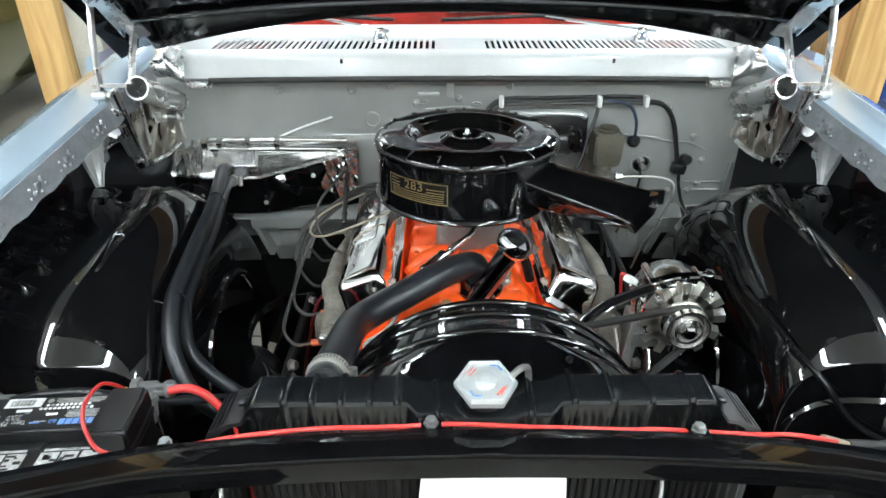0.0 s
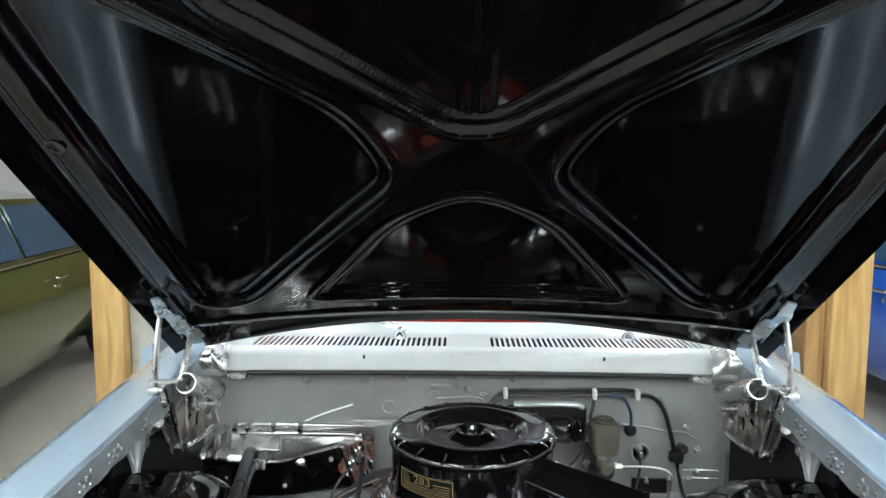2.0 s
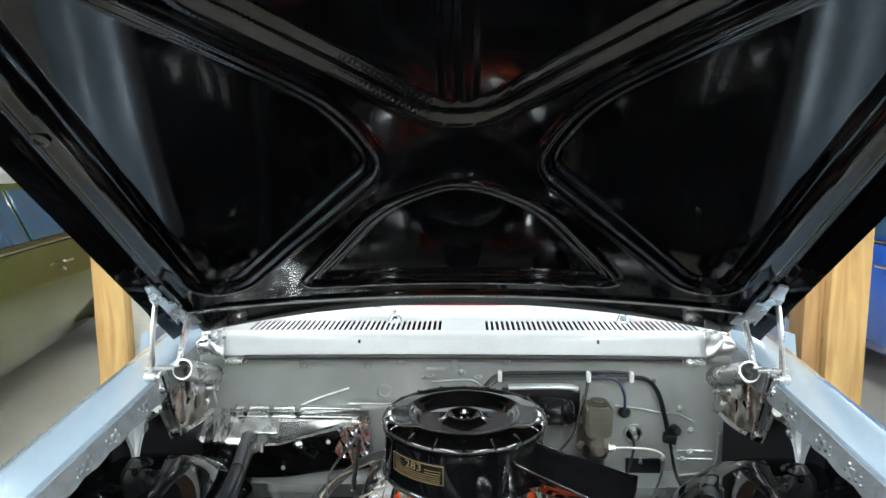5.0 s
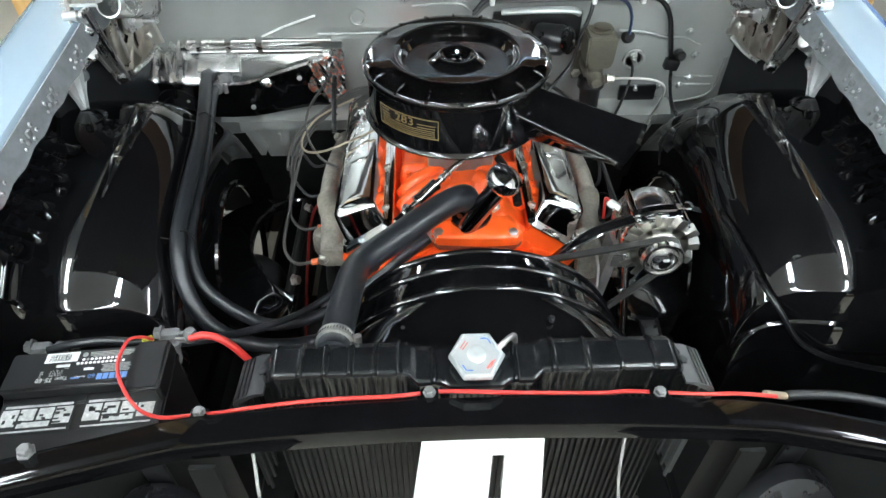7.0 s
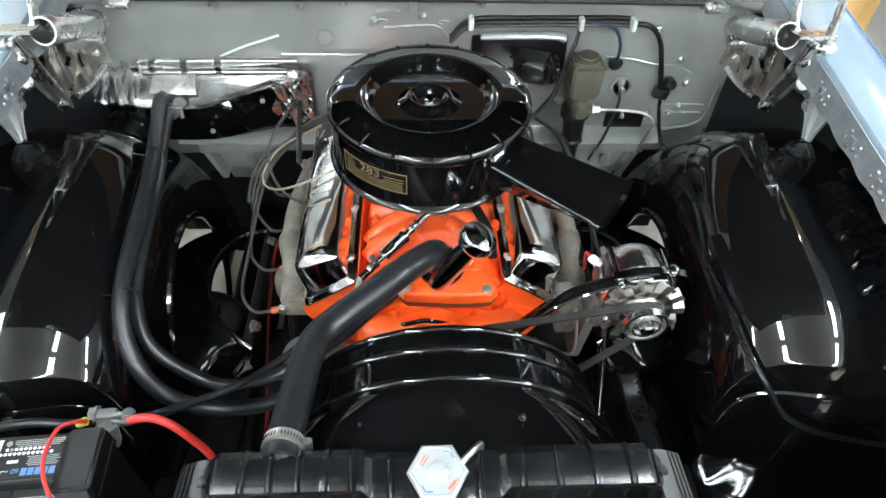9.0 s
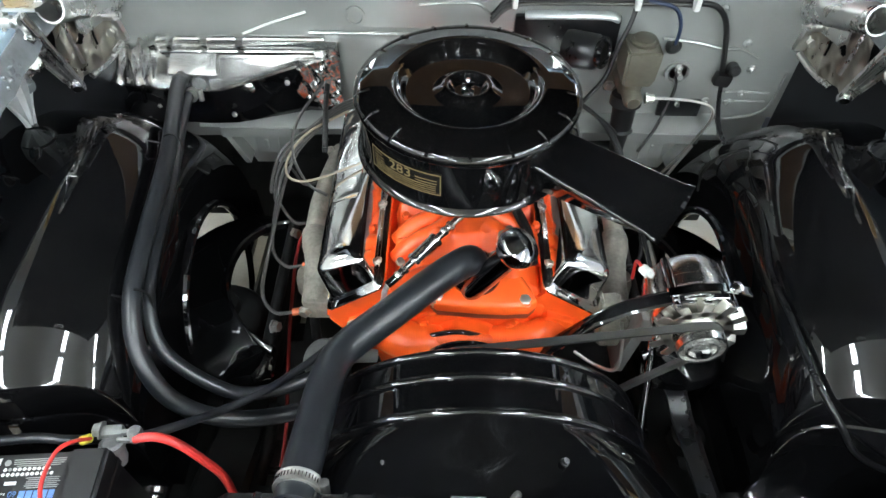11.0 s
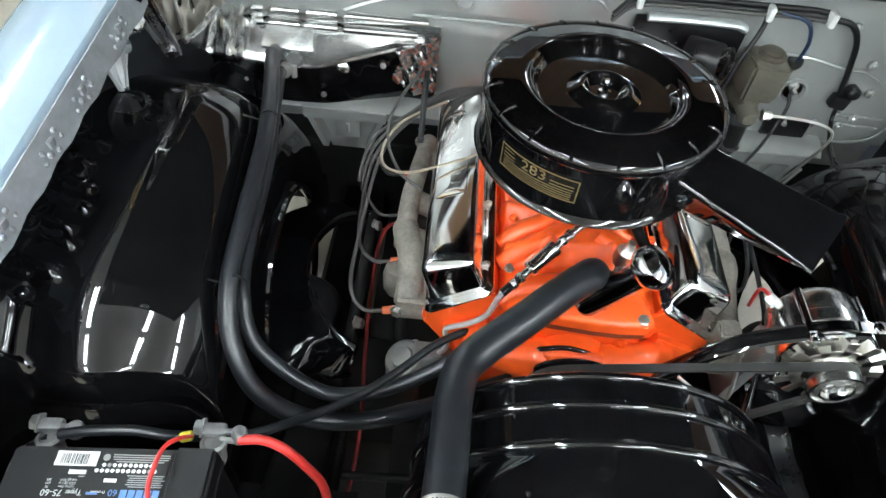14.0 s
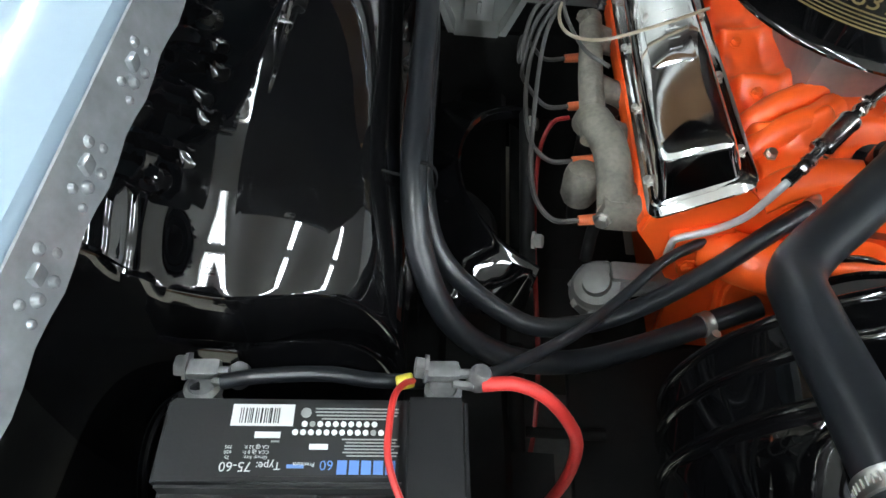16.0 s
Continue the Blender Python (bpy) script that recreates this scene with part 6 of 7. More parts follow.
HA = hose("heater_hose", [(-0.548, 1.405, 0.805), (-0.540, 1.36, 0.820), (-0.518, 1.26, 0.824), (-0.502, 1.15, 0.814), (-0.499, 1.00, 0.788), (-0.497, 0.90, 0.760), (-0.482, 0.835, 0.712), (-0.445, 0.795, 0.655), (-0.380, 0.785, 0.608), (-0.30, 0.800, 0.582), (-0.21, 0.835, 0.572), (-0.125, 0.872, 0.575), (-0.07, 0.89, 0.59)], 0.0138, RUBBER, "black rubber heater hose looping along the wheelhouse")
HB = hose("heater_hose", [(-0.528, 1.400, 0.785), (-0.528, 1.35, 0.795), (-0.511, 1.24, 0.797), (-0.496, 1.12, 0.784), (-0.493, 1.00, 0.760), (-0.487, 0.915, 0.730), (-0.458, 0.855, 0.680), (-0.370, 0.825, 0.620), (-0.30, 0.832, 0.610), (-0.23, 0.855, 0.622), (-0.155, 0.89, 0.655), (-0.090, 0.925, 0.695), (-0.040, 0.952, 0.718)], 0.0112, RUBBER, "slimmer black heater hose running to the intake")
clamp_band((-0.523, 1.37, 0.793), (0.0, 1, -0.2), 0.0106, HB)
clamp_band((-0.135, 0.868, 0.574), (0.9, 0.4, 0.0), 0.0132, HA)
clamp_band((-0.048, 0.947, 0.714), (0.8, 0.4, 0.3), 0.0106, HB)
for c in ((-0.492, 0.908, 0.745), (-0.507, 1.197, 0.806)):
    bm = bmesh.new()
    loft(bm, [[Vector(c) + Vector((0.0185 * math.cos(a) * k + 0.004 * math.sin(a), dy, 0.0305 * math.sin(a) * k)) for a in (2 * math.pi * i / 24 for i in range(24))] for dy, k in ((-0.002, 0.97), (-0.002, 1.04), (0.002, 1.04), (0.002, 0.97))], caps=False)
    rbox(bm, (c[0] - 0.028, c[1], c[2] + 0.012), (0.028, 0.003, 0.0015), 0.0, (0, 15, 0))
    tagged(part("cable_tie", bm, INK_K), "black cable tie holding the two heater hoses", "cable tie", "hose ties")

# ---- heater case on the firewall ----
heater = thing("heater_case", (-0.47, 1.44, 0.69), "polished metal heater case bolted to the firewall", "heater case")
bm = bmesh.new()
secs = []
crk = random.Random(8)
profile = [(-0.722, 1.445, 0.818), (-0.712, 1.412, 0.806), (-0.690, 1.398, 0.799), (-0.60, 1.388, 0.795), (-0.52, 1.385, 0.795), (-0.468, 1.388, 0.796), (-0.44, 1.397, 0.800), (-0.38, 1.418, 0.810), (-0.32, 1.438, 0.820), (-0.275, 1.450, 0.826), (-0.255, 1.460, 0.822), (-0.245, 1.470, 0.81)]
fine = profile[:3] + [(-0.685 + 0.0068 * i, 1.397 - 0.0005 * i + crk.uniform(-0.003, 0.003), 0.799 - 0.0002 * i + crk.uniform(-0.002, 0.003)) for i in range(13)] + profile[3:]
for x, yf, zf in fine:
    k = crk.uniform(-0.007, 0.009) if x < -0.585 else 0.0
    secs.append([(x, 1.477, 0.852), (x, 1.462, 0.856 + k), (x, 1.448 + k, 0.846), (x, (yf + 1.455) / 2 + k, (zf + 0.846) / 2 + 0.004 - k), (x, yf + 0.010, zf + 0.006 + k), (x, yf + 0.001, zf), (x, yf, zf - 0.006), (x, yf + 0.006, zf - 0.007), (x, 1.477, zf - 0.004)])
loft(bm, secs)
part("case_shell", bm, HEATER, heater, "bright crinkled metal top shell", deg=35)
# glossy black front below the shell, in panels with gaps between
bm = bmesh.new()
edge = ((-0.690, 1.428), (-0.655, 1.406), (-0.60, 1.396), (-0.52, 1.393), (-0.468, 1.396), (-0.44, 1.404), (-0.38, 1.424), (-0.32, 1.443), (-0.275, 1.455), (-0.25, 1.468))
loft(bm, [[(x, yf, 0.796 + 0.10 * max(0, x + 0.47) ), (x, yf + 0.012, 0.705), (x, yf + 0.02 if yf < 1.45 else yf + 0.006, 0.690), (x, 1.476, 0.688), (x, 1.476, 0.79)] for x, yf in edge])
part("case_front", bm, GLOSS, heater, "glossy black front of the heater case", deg=30)
for x in (-0.628, -0.582, -0.560, -0.527):
    bm = bmesh.new()
    loft(bm, [[(x - 0.02 * t - w, 1.392 + 0.016 * t - d, 0.786 - 0.085 * t) for w, d in ((0.004, 0), (0.003, 0.006), (-0.003, 0.006), (-0.004, 0))] for t in (0, 0.5, 1)])
    part("front_rib", bm, GLOSS, heater)
for x, z in ((-0.635, 0.748), (-0.612, 0.742), (-0.565, 0.722), (-0.462, 0.725), (-0.35, 0.78)):
    bm = bmesh.new()
    hexbolt(bm, (x, 1.399 if x < -0.4 else 1.433, z), (0, -1, 0.2), 0.0045, 0.006)
    part("front_screw", bm, STEEL, heater)
bm = bmesh.new()
lathe(bm, [(0.013, -0.01), (0.013, 0.003), (0.010, 0.005), (0.003, 0.0055)], (-0.424, 1.411, 0.782), (0.1, -1, 0.3), 18)
part("round_plug", bm, CHROME, heater)
for z, y, a, b in ((0.862, 1.455, -0.60, -0.27), (0.846, 1.437, -0.585, -0.29)):
    bm = bmesh.new()
    tube(bm, [(a, y, z), ((a + b) / 2, y + 0.003, z), (b, y + 0.016, z - 0.006)], 0.0085, 10)
    part("top_bead", bm, HEATER, heater)
for x in (-0.60, -0.565, -0.50, -0.43):
    bm = bmesh.new()
    rbox(bm, (x, 1.446, 0.858), (0.016, 0.036, 0.026), 0.005, (20, 0, 8))
    part("case_clip", bm, HEATER, heater)
bm = bmesh.new()
loft(bm, [[(x, y, 0.800 + h + (y - 1.388) * 0.85) for x, y in ((-0.572, 1.398), (-0.475, 1.398), (-0.478, 1.436), (-0.565, 1.440))] for h in (0.006, 0.011)])
bmesh.ops.bevel(bm, geom=list(bm.edges), offset=0.002, segments=1, affect="EDGES")
part("outlet_plate", bm, OUTLET, heater, "bright white metal outlet plate")
for x in (-0.545, -0.508):
    bm = bmesh.new()
    lathe(bm, [(0.02, 0), (0.02, 0.004), (0.013, 0.006), (0.013, 0.03), (0.0145, 0.034), (0.012, 0.036)], (x, 1.415, 0.808 if x < -0.53 else 0.800), (0, -0.85, 0.2), 18)
    part("hose_spigot", bm, LEAD, heater)
for x in (-0.487, -0.49):
    bm = bmesh.new()
    lathe(bm, [(0.008, 0), (0.007, 0.003), (0.003, 0.005)], (x, 1.410 + (0.012 if x < -0.488 else 0), 0.822 + (0.01 if x < -0.488 else 0)), (0, -0.6, 0.8), 12)
    part("rivet", bm, CHROME, heater)
bm = bmesh.new()
def crinkle(u, v):
    x = -0.325 + 0.078 * u - 0.012 * v * (1 - u)
    f = 0.004 * math.sin(9 * u + 6 * v) + 0.003 * math.sin(21 * u - 11 * v) + 0.003 * abs(math.sin(14 * v + 3 * u))
    return Vector((x, 1.428 + 0.034 * u + 0.006 * v - f, 0.815 - 0.118 * v + 0.012 * u + 0.5 * f))
sheet(bm, 26, 32, crinkle, (0, 0.003, 0), hole=lambda u, v: u < 0.45 * v * v + 0.12 * math.sin(9 * v))
part("crinkled_corner", bm, HEATER, heater)
blower = thing("blower_motor", (-0.645, 1.42, 0.66), "black heater blower motor with wires", "motor")
bm = bmesh.new()
lathe(bm, [(0.05, 0), (0.055, 0.01), (0.055, 0.02), (0.04, 0.024), (0.04, 0.075), (0.034, 0.085), (0.012, 0.088)], (-0.635, 1.43, 0.72), (-0.1, -1, -0.15), 28)
part("motor_can", bm, SATIN, blower)
bm = bmesh.new()
tube(bm, [(-0.655, 1.345, 0.71), (-0.665, 1.32, 0.695), (-0.655, 1.31, 0.665), (-0.63, 1.32, 0.66)], 0.003, 6)
tube(bm, [(-0.60, 1.36, 0.72), (-0.585, 1.34, 0.70), (-0.575, 1.34, 0.68)], 0.003, 6)
part("motor_wire", bm, WIREGREY, blower)
for p in ((-0.615, 1.352, 0.745), (-0.67, 1.352, 0.73), (-0.585, 1.39, 0.70)):
    bm = bmesh.new()
    hexbolt(bm, p, (0, -1, 0.1), 0.006, 0.008)
    part("motor_screw", bm, STEEL, blower)

# ---- alternator, its arm and belt ----
alt = thing("alternator", (0.352, 0.90, 0.69), "chrome alternator with a bright cooling fan", "alternator")
AX, AZ = 0.352, 0.764
def alt_lathe(name, prof, m, parent=None, seg=40, label="", deg=30):
    bm = bmesh.new()
    lathe(bm, prof, (AX, 0, AZ), (0, 1, 0), seg)
    return part(name, bm, m, parent or alt, label, deg)
alt_lathe("body", [(0.03, 0.866), (0.052, 0.868), (0.061, 0.874), (0.0635, 0.880), (0.0635, 0.897), (0.0655, 0.899), (0.0655, 0.918), (0.0635, 0.920), (0.0635, 0.948), (0.060, 0.956), (0.045, 0.962), (0.02, 0.964)], POLISHED, label="polished alternator body")
for k in range(4):
    a = radians(40 + 90 * k)
    bm = bmesh.new()
    c = Vector((AX + 0.062 * math.cos(a), 0, AZ + 0.062 * math.sin(a)))
    cyl(bm, c + Vector((0, 0.866, 0)), c + Vector((0, 0.955, 0)), 0.007, seg=12)
    hexbolt(bm, c + Vector((0, 0.866, 0)), (0, -1, 0), 0.006, 0.006)
    part("through_bolt", bm, CHROME, alt)
for k in range(10):
    a = radians(18 + 36 * k)
    bm = bmesh.new()
    rbox(bm, (AX + 0.046 * math.cos(a), 0.873, AZ + 0.046 * math.sin(a)), (0.022, 0.006, 0.006), 0.002, (0, -math.degrees(a), 0))
    part("vent_rib", bm, SATIN, alt)
bm = bmesh.new()
lathe(bm, [(0.02, 0.0), (0.052, 0.0), (0.052, 0.002), (0.02, 0.002)], (AX, 0.853, AZ), (0, 1, 0), 36)
afan = part("cooling_fan", bm, FANMETAL, alt, "yellowish metal fan with bent blades")
for k in range(12):
    a = radians(30 * k + 6)
    d, t = Vector((math.cos(a), 0, math.sin(a))), Vector((-math.sin(a), 0, math.cos(a)))
    c = Vector((AX, 0.853, AZ))
    bm = bmesh.new()
    loft(bm, [[c + d * r + t * w + Vector((0, y, 0)) for w, y in ((-0.011 * q, 0.0), (0.004 * q, 0.0), (0.010 * q, 0.013 * q), (0.0085 * q, 0.013 * q), (0.003 * q, 0.0018), (-0.011 * q, 0.0018))] for r, q in ((0.040, 0.55), (0.055, 0.9), (0.0705, 1.0), (0.0715, 0.85))])
    part("fan_blade", bm, FANMETAL, afan)
alt_lathe("pulley", [(0.012, 0.828), (0.018, 0.828), (0.020, 0.821), (0.0235, 0.820), (0.0255, 0.828), (0.031, 0.829), (0.033, 0.822), (0.0365, 0.822), (0.0375, 0.833), (0.029, 0.840), (0.029, 0.843), (0.037, 0.850), (0.036, 0.853), (0.02, 0.853)], BRIGHT, label="bright grooved pulley")
alt_lathe("pulley_nut", [(0.009, 0.812), (0.0125, 0.815), (0.0125, 0.826)], CHROME, seg=6)
bm = bmesh.new()
rbox(bm, (0.288, 0.955, 0.785), (0.015, 0.016, 0.013), 0.004, (0, 20, 30))
rbox(bm, (0.295, 0.947, 0.777), (0.010, 0.012, 0.011), 0.003, (0, 0, 30))
part("plug", bm, WHITE, alt, "white plug with red wire")
bm = bmesh.new()
tube(bm, [(0.283, 0.957, 0.79), (0.280, 0.972, 0.785), (0.284, 0.985, 0.765), (0.29, 0.99, 0.72)], 0.003, 6)
tube(bm, [(0.29, 0.94, 0.77), (0.292, 0.92, 0.74), (0.29, 0.915, 0.70)], 0.003, 6)
part("red_wire", bm, RED, alt)
bm = bmesh.new()
rbox(bm, (0.285, 0.915, 0.66), (0.02, 0.05, 0.16), 0.004, (0, 6, 0))
rbox(bm, (0.31, 0.90, 0.70), (0.05, 0.03, 0.03), 0.006)
part("mount_bracket", bm, CASTAL, alt)
bm = bmesh.new()
tube(bm, [(0.130, 0.868, 0.676), (0.165, 0.872, 0.716), (0.205, 0.876, 0.758), (0.245, 0.880, 0.786), (0.295, 0.882, 0.808), (0.345, 0.884, 0.820), (0.385, 0.884, 0.824)], 0.0135, 12, flat=0.28)
arm_ob = part("adjusting_arm", bm, GLOSS, alt, "glossy black curved adjusting arm")
bm = bmesh.new()
loft(bm, [[(x, y, z) for y, z in ((0.877, z0), (0.892, z0), (0.892, z0 + 0.004), (0.877, z0 + 0.004))] for x, z0 in ((0.30, 0.818), (0.34, 0.830), (0.385, 0.832), (0.42, 0.822))])
hexbolt(bm, (0.395, 0.884, 0.834), (0, 0, 1), 0.008, 0.008)
part("arm_slot_edge", bm, CHROME, arm_ob)
alt.location += Vector((0.003, 0.016, -0.023))
# the belt: pump pulley, alternator pulley, crank pulley
bm = bmesh.new()
def belt_ring():
    P, A, C = (EX, 0.625, 0.0735), (AX + 0.003, AZ - 0.023, 0.034), (EX, 0.40, 0.085)
    def tangent(c0, c1):
        (x0, z0, r0), (x1, z1, r1) = c0, c1
        L = math.hypot(x1 - x0, z1 - z0)
        th = math.atan2(z1 - z0, x1 - x0)
        ph = th + math.acos((r0 - r1) / L)
        return ph
    circ = [P, A, C]
    out = []
    n = 3
    ang = [tangent(circ[i], circ[(i + 1) % n]) for i in range(n)]
    for i in range(n):
        a_in, a_out = ang[i - 1], ang[i]
        while a_in < a_out:
            a_in += 2 * math.pi
        for k in range(13):
            a = a_in + (a_out - a_in) * k / 12
            out.append((circ[i][0] + circ[i][2] * math.cos(a), circ[i][1] + circ[i][2] * math.sin(a), a))
    return out
B = belt_ring()
secs = []
for x, z, a in B + B[:1]:
    n_ = Vector((math.cos(a), 0, math.sin(a)))
    c = Vector((x, 0.8575, z))
    secs.append([c + n_ * 0.002 + Vector((0, -0.0065, 0)), c + n_ * 0.002 + Vector((0, 0.0065, 0)), c - n_ * 0.006 + Vector((0, 0.004, 0)), c - n_ * 0.006 + Vector((0, -0.004, 0))])
loft(bm, secs, caps=False)
tagged(part("drive_belt", bm, BELT), "matte black rubber drive belt round the pulleys", "belt")
bm = bmesh.new()
lathe(bm, [(0.03, 0), (0.088, 0.0), (0.088, 0.004), (0.078, 0.010), (0.078, 0.014), (0.088, 0.02), (0.088, 0.024), (0.03, 0.024)], (EX, 0.869, 0.40), (0, -1, 0), 36)
part("crank_pulley", bm, GLOSS, engine)

# ---- battery ----
bat = thing("battery", (-0.545, 0.572, 0.57), "black car battery with white print and caution labels", "battery")
BM_ = Matrix.Translation((-0.543, 0.562, -0.004)) @ Matrix.Rotation(radians(4.0), 4, "Z")
def bbox(bm, c, s, bev=0.004):
    r = bmesh.ops.create_cube(bm, size=1.0, matrix=BM_ @ Matrix.Translation(c) @ Matrix.Diagonal((*s, 1)))
    if bev:
        bmesh.ops.bevel(bm, geom=list({e for v in r["verts"] for e in v.link_edges}), offset=bev, segments=3, affect="EDGES")
bm = bmesh.new()
bbox(bm, (0.002, 0, 0.662), (0.222, 0.178, 0.175), 0.005)
part("case", bm, PLASTIC, bat)
bm = bmesh.new()
bbox(bm, (0.002, 0, 0.7525), (0.226, 0.182, 0.014), 0.0035)
bbox(bm, (0.002, 0.0575, 0.770), (0.224, 0.066, 0.0226), 0.0035)
bbox(bm, (0.0905, 0.046, 0.7745), (0.048, 0.087, 0.034), 0.0045)
bbox(bm, (-0.0005, 0.018, 0.7605), (0.016, 0.016, 0.006), 0.002)
top = part("cover", bm, PLASTIC, bat, "moulded black battery cover")
bm = bmesh.new()
bbox(bm, (0.0001, 0.0589, 0.7815), (0.128, 0.0545, 0.0006), 0.0)
lab = part("printed_label", bm, INK_K, top, "black label with white and blue print")
LM = BM_
def lbox(bm, c, s):
    bmesh.ops.create_cube(bm, size=1.0, matrix=LM @ Matrix.Translation(c) @ Matrix.Diagonal((*s, 1)))
def mark(x, y, w, h, m, name="print"):
    bm = bmesh.new()
    lbox(bm, (x, y, 0.7820), (w, h, 0.0008))
    part(name, bm, m, lab)
mark(-0.0377, 0.0762, 0.0455, 0.0165, INK_W, "barcode_patch")
rng = random.Random(4)
bx = -0.054
while bx < -0.024:
    w = rng.choice((0.0006, 0.0009, 0.0013))
    bm = bmesh.new()
    lbox(bm, (bx, 0.0757, 0.7824), (w, 0.0115, 0.0006))
    part("bar", bm, INK_K, lab)
    bx += w + rng.choice((0.0007, 0.0011, 0.0018))
mark(-0.0322, 0.0612, 0.0185, 0.0046, INK_W)
mark(-0.0262, 0.0564, 0.0060, 0.0012, INK_G)
for k, w in ((0, 0.062), (1, 0.062), (2, 0.060), (3, 0.052)):
    mark(0.0317, 0.0815 - 0.0026 * k, w, 0.0010, INK_G)
for row, (yy, n0, x0) in enumerate(((0.0696, 10, -0.0063), (0.0633, 12, -0.0125))):
    for k in range(n0):
        bm = bmesh.new()
        lathe(bm, [(0.0022, 0), (0.0022, 0.0006)], LM @ Vector((x0 + 0.0057 * k, yy, 0.7820)), (0, 0, 1), 12)
        part("dot", bm, INK_G if (k, row) in ((1, 0), (10, 1)) else INK_W, lab)
for k in range(6):
    mark(0.0421 + 0.001 * (k % 3), 0.0583 - 0.0024 * k, 0.040 - 0.004 * (k % 2), 0.0009, INK_G)
mark(0.0055, 0.0527, 0.0135, 0.0040, INK_W)
bm = bmesh.new()
lathe(bm, [(0.0028, 0), (0.0040, 0), (0.0040, 0.0006), (0.0028, 0.0006)], LM @ Vector((-0.0061, 0.0782, 0.7820)), (0, 0, 1), 9)
part("recycle_mark", bm, INK_G, lab)
def blabel(text, x, y, size, m, name="lettering"):
    lettering(name, text, size, LM @ Matrix.Translation((x, y, 0.7826)) @ Matrix.Rotation(math.pi, 4, "Z"), m, lab)
blabel("Type:", -0.0285, 0.0412, 0.0078, INK_W)
blabel("75-60", -0.0515, 0.0412, 0.0098, INK_W)
for k, (a_, b_) in enumerate((("Group Size:", "75"), ("CCA @ 0 F:", "630"), ("CA @ 32 F:", "785"))):
    blabel(a_, -0.0385, 0.0457 + 0.0038 * k, 0.0036, INK_W)
    blabel(b_, -0.0585, 0.0457 + 0.0038 * k, 0.0036, INK_W)
blabel("60", 0.0125, 0.0426, 0.0100, INK_B)
blabel("Premium", -0.0035, 0.0412, 0.0042, INK_W)
mark(-0.0095, 0.0385, 0.012, 0.0026, INK_B)
for k in range(5):
    mark(0.0235 + 0.0086 * k, 0.0380, 0.0070, 0.0098, INK_B, "blue_mark")
# two caution panels along the front
for px in (-0.056, 0.055):
    bm = bmesh.new()
    bbox(bm, (px, -0.008, 0.7604), (0.100, 0.046, 0.0008), 0.0)
    pan = part("caution_panel", bm, INK_K, top, "black and white caution panel")
    for (x, y, w, h) in ((0, 0.0195, 0.09, 0.0035), (-0.036, 0.002, 0.022, 0.026), (-0.012, 0.006, 0.020, 0.018), (0.012, 0.006, 0.020, 0.018), (0.036, 0.002, 0.022, 0.026), (0.0, -0.010, 0.042, 0.008), (0.0, -0.0195, 0.092, 0.0022)):
        bm = bmesh.new()
        bbox(bm, (px + x, -0.008 + y, 0.7612), (w, h, 0.0007), 0.0)
        part("print", bm, mat("panel_print", (0.48, 0.48, 0.47), 0.5, var=0.35, scale=250) if "panel_print" not in bpy.data.materials else bpy.data.materials["panel_print"], pan)
    for k in range(14):
        bm = bmesh.new()
        bbox(bm, (px + rng.uniform(-0.042, 0.042), -0.008 + rng.uniform(-0.012, 0.012), 0.7617), (rng.uniform(0.003, 0.012), rng.uniform(0.0012, 0.006), 0.0006), 0.0)
        part("print", bm, INK_K, pan)
    lettering("heading", "DANGER / POISON" if px > 0 else "CAUTION", 0.0055, BM_ @ Matrix.Translation((px, 0.0095, 0.7620)) , INK_K, pan)
# lead clamps and cables at the back edge
for cx, cy, cz in ((-0.657, 0.682, 0.728), (-0.457, 0.688, 0.746)):
    e = thing("battery_clamp", (cx, cy, 0.70), "grey lead battery terminal clamp", "clamp", "battery clamps")
    bm = bmesh.new()
    lathe(bm, [(0.010, -0.03), (0.013, -0.02), (0.013, 0.0), (0.0155, 0.002), (0.0155, 0.010), (0.0115, 0.013), (0.010, 0.011), (0.003, 0.011)], (cx + 0.004, cy - 0.012, cz - 0.004), (0, 0.25, 1), 24)
    part("post_ring", bm, LEAD, e)
    bm = bmesh.new()
    rbox(bm, (cx + 0.002, cy + 0.004, cz + 0.010), (0.030, 0.016, 0.013), 0.005, (0, 0, 5))
    rbox(bm, (cx + 0.020, cy + 0.003, cz + 0.011), (0.018, 0.007, 0.009), 0.003, (0, 0, 3))
    rbox(bm, (cx + 0.020, cy - 0.006, cz + 0.008), (0.018, 0.006, 0.008), 0.003, (0, 0, -4))
    part("clamp_body", bm, LEAD, e)
    bm = bmesh.new()
    hexbolt(bm, (cx - 0.010, cy + 0.005, cz + 0.011), (-1, 0, 0.1), 0.0095, 0.011)
    part("clamp_nut", bm, LEAD, e)
    bm = bmesh.new()
    lathe(bm, [(0.007, -0.012), (0.0095, -0.008), (0.0095, 0.006), (0.007, 0.010)], (cx + 0.033, cy + 0.001, cz + 0.010), (0.2, 0.2, 1), 12)
    part("clamp_bolt", bm, LEAD, e)
hose("battery_cable", [(-0.632, 0.670, 0.752), (-0.60, 0.676, 0.756), (-0.55, 0.682, 0.756), (-0.51, 0.682, 0.751), (-0.47, 0.690, 0.738), (-0.43, 0.700, 0.725), (-0.37, 0.745, 0.690), (-0.31, 0.80, 0.655), (-0.255, 0.855, 0.640), (-0.20, 0.91, 0.640), (-0.15, 0.94, 0.645)], 0.0065, RUBBER, "black ground cable from battery to engine", "cable", 10)
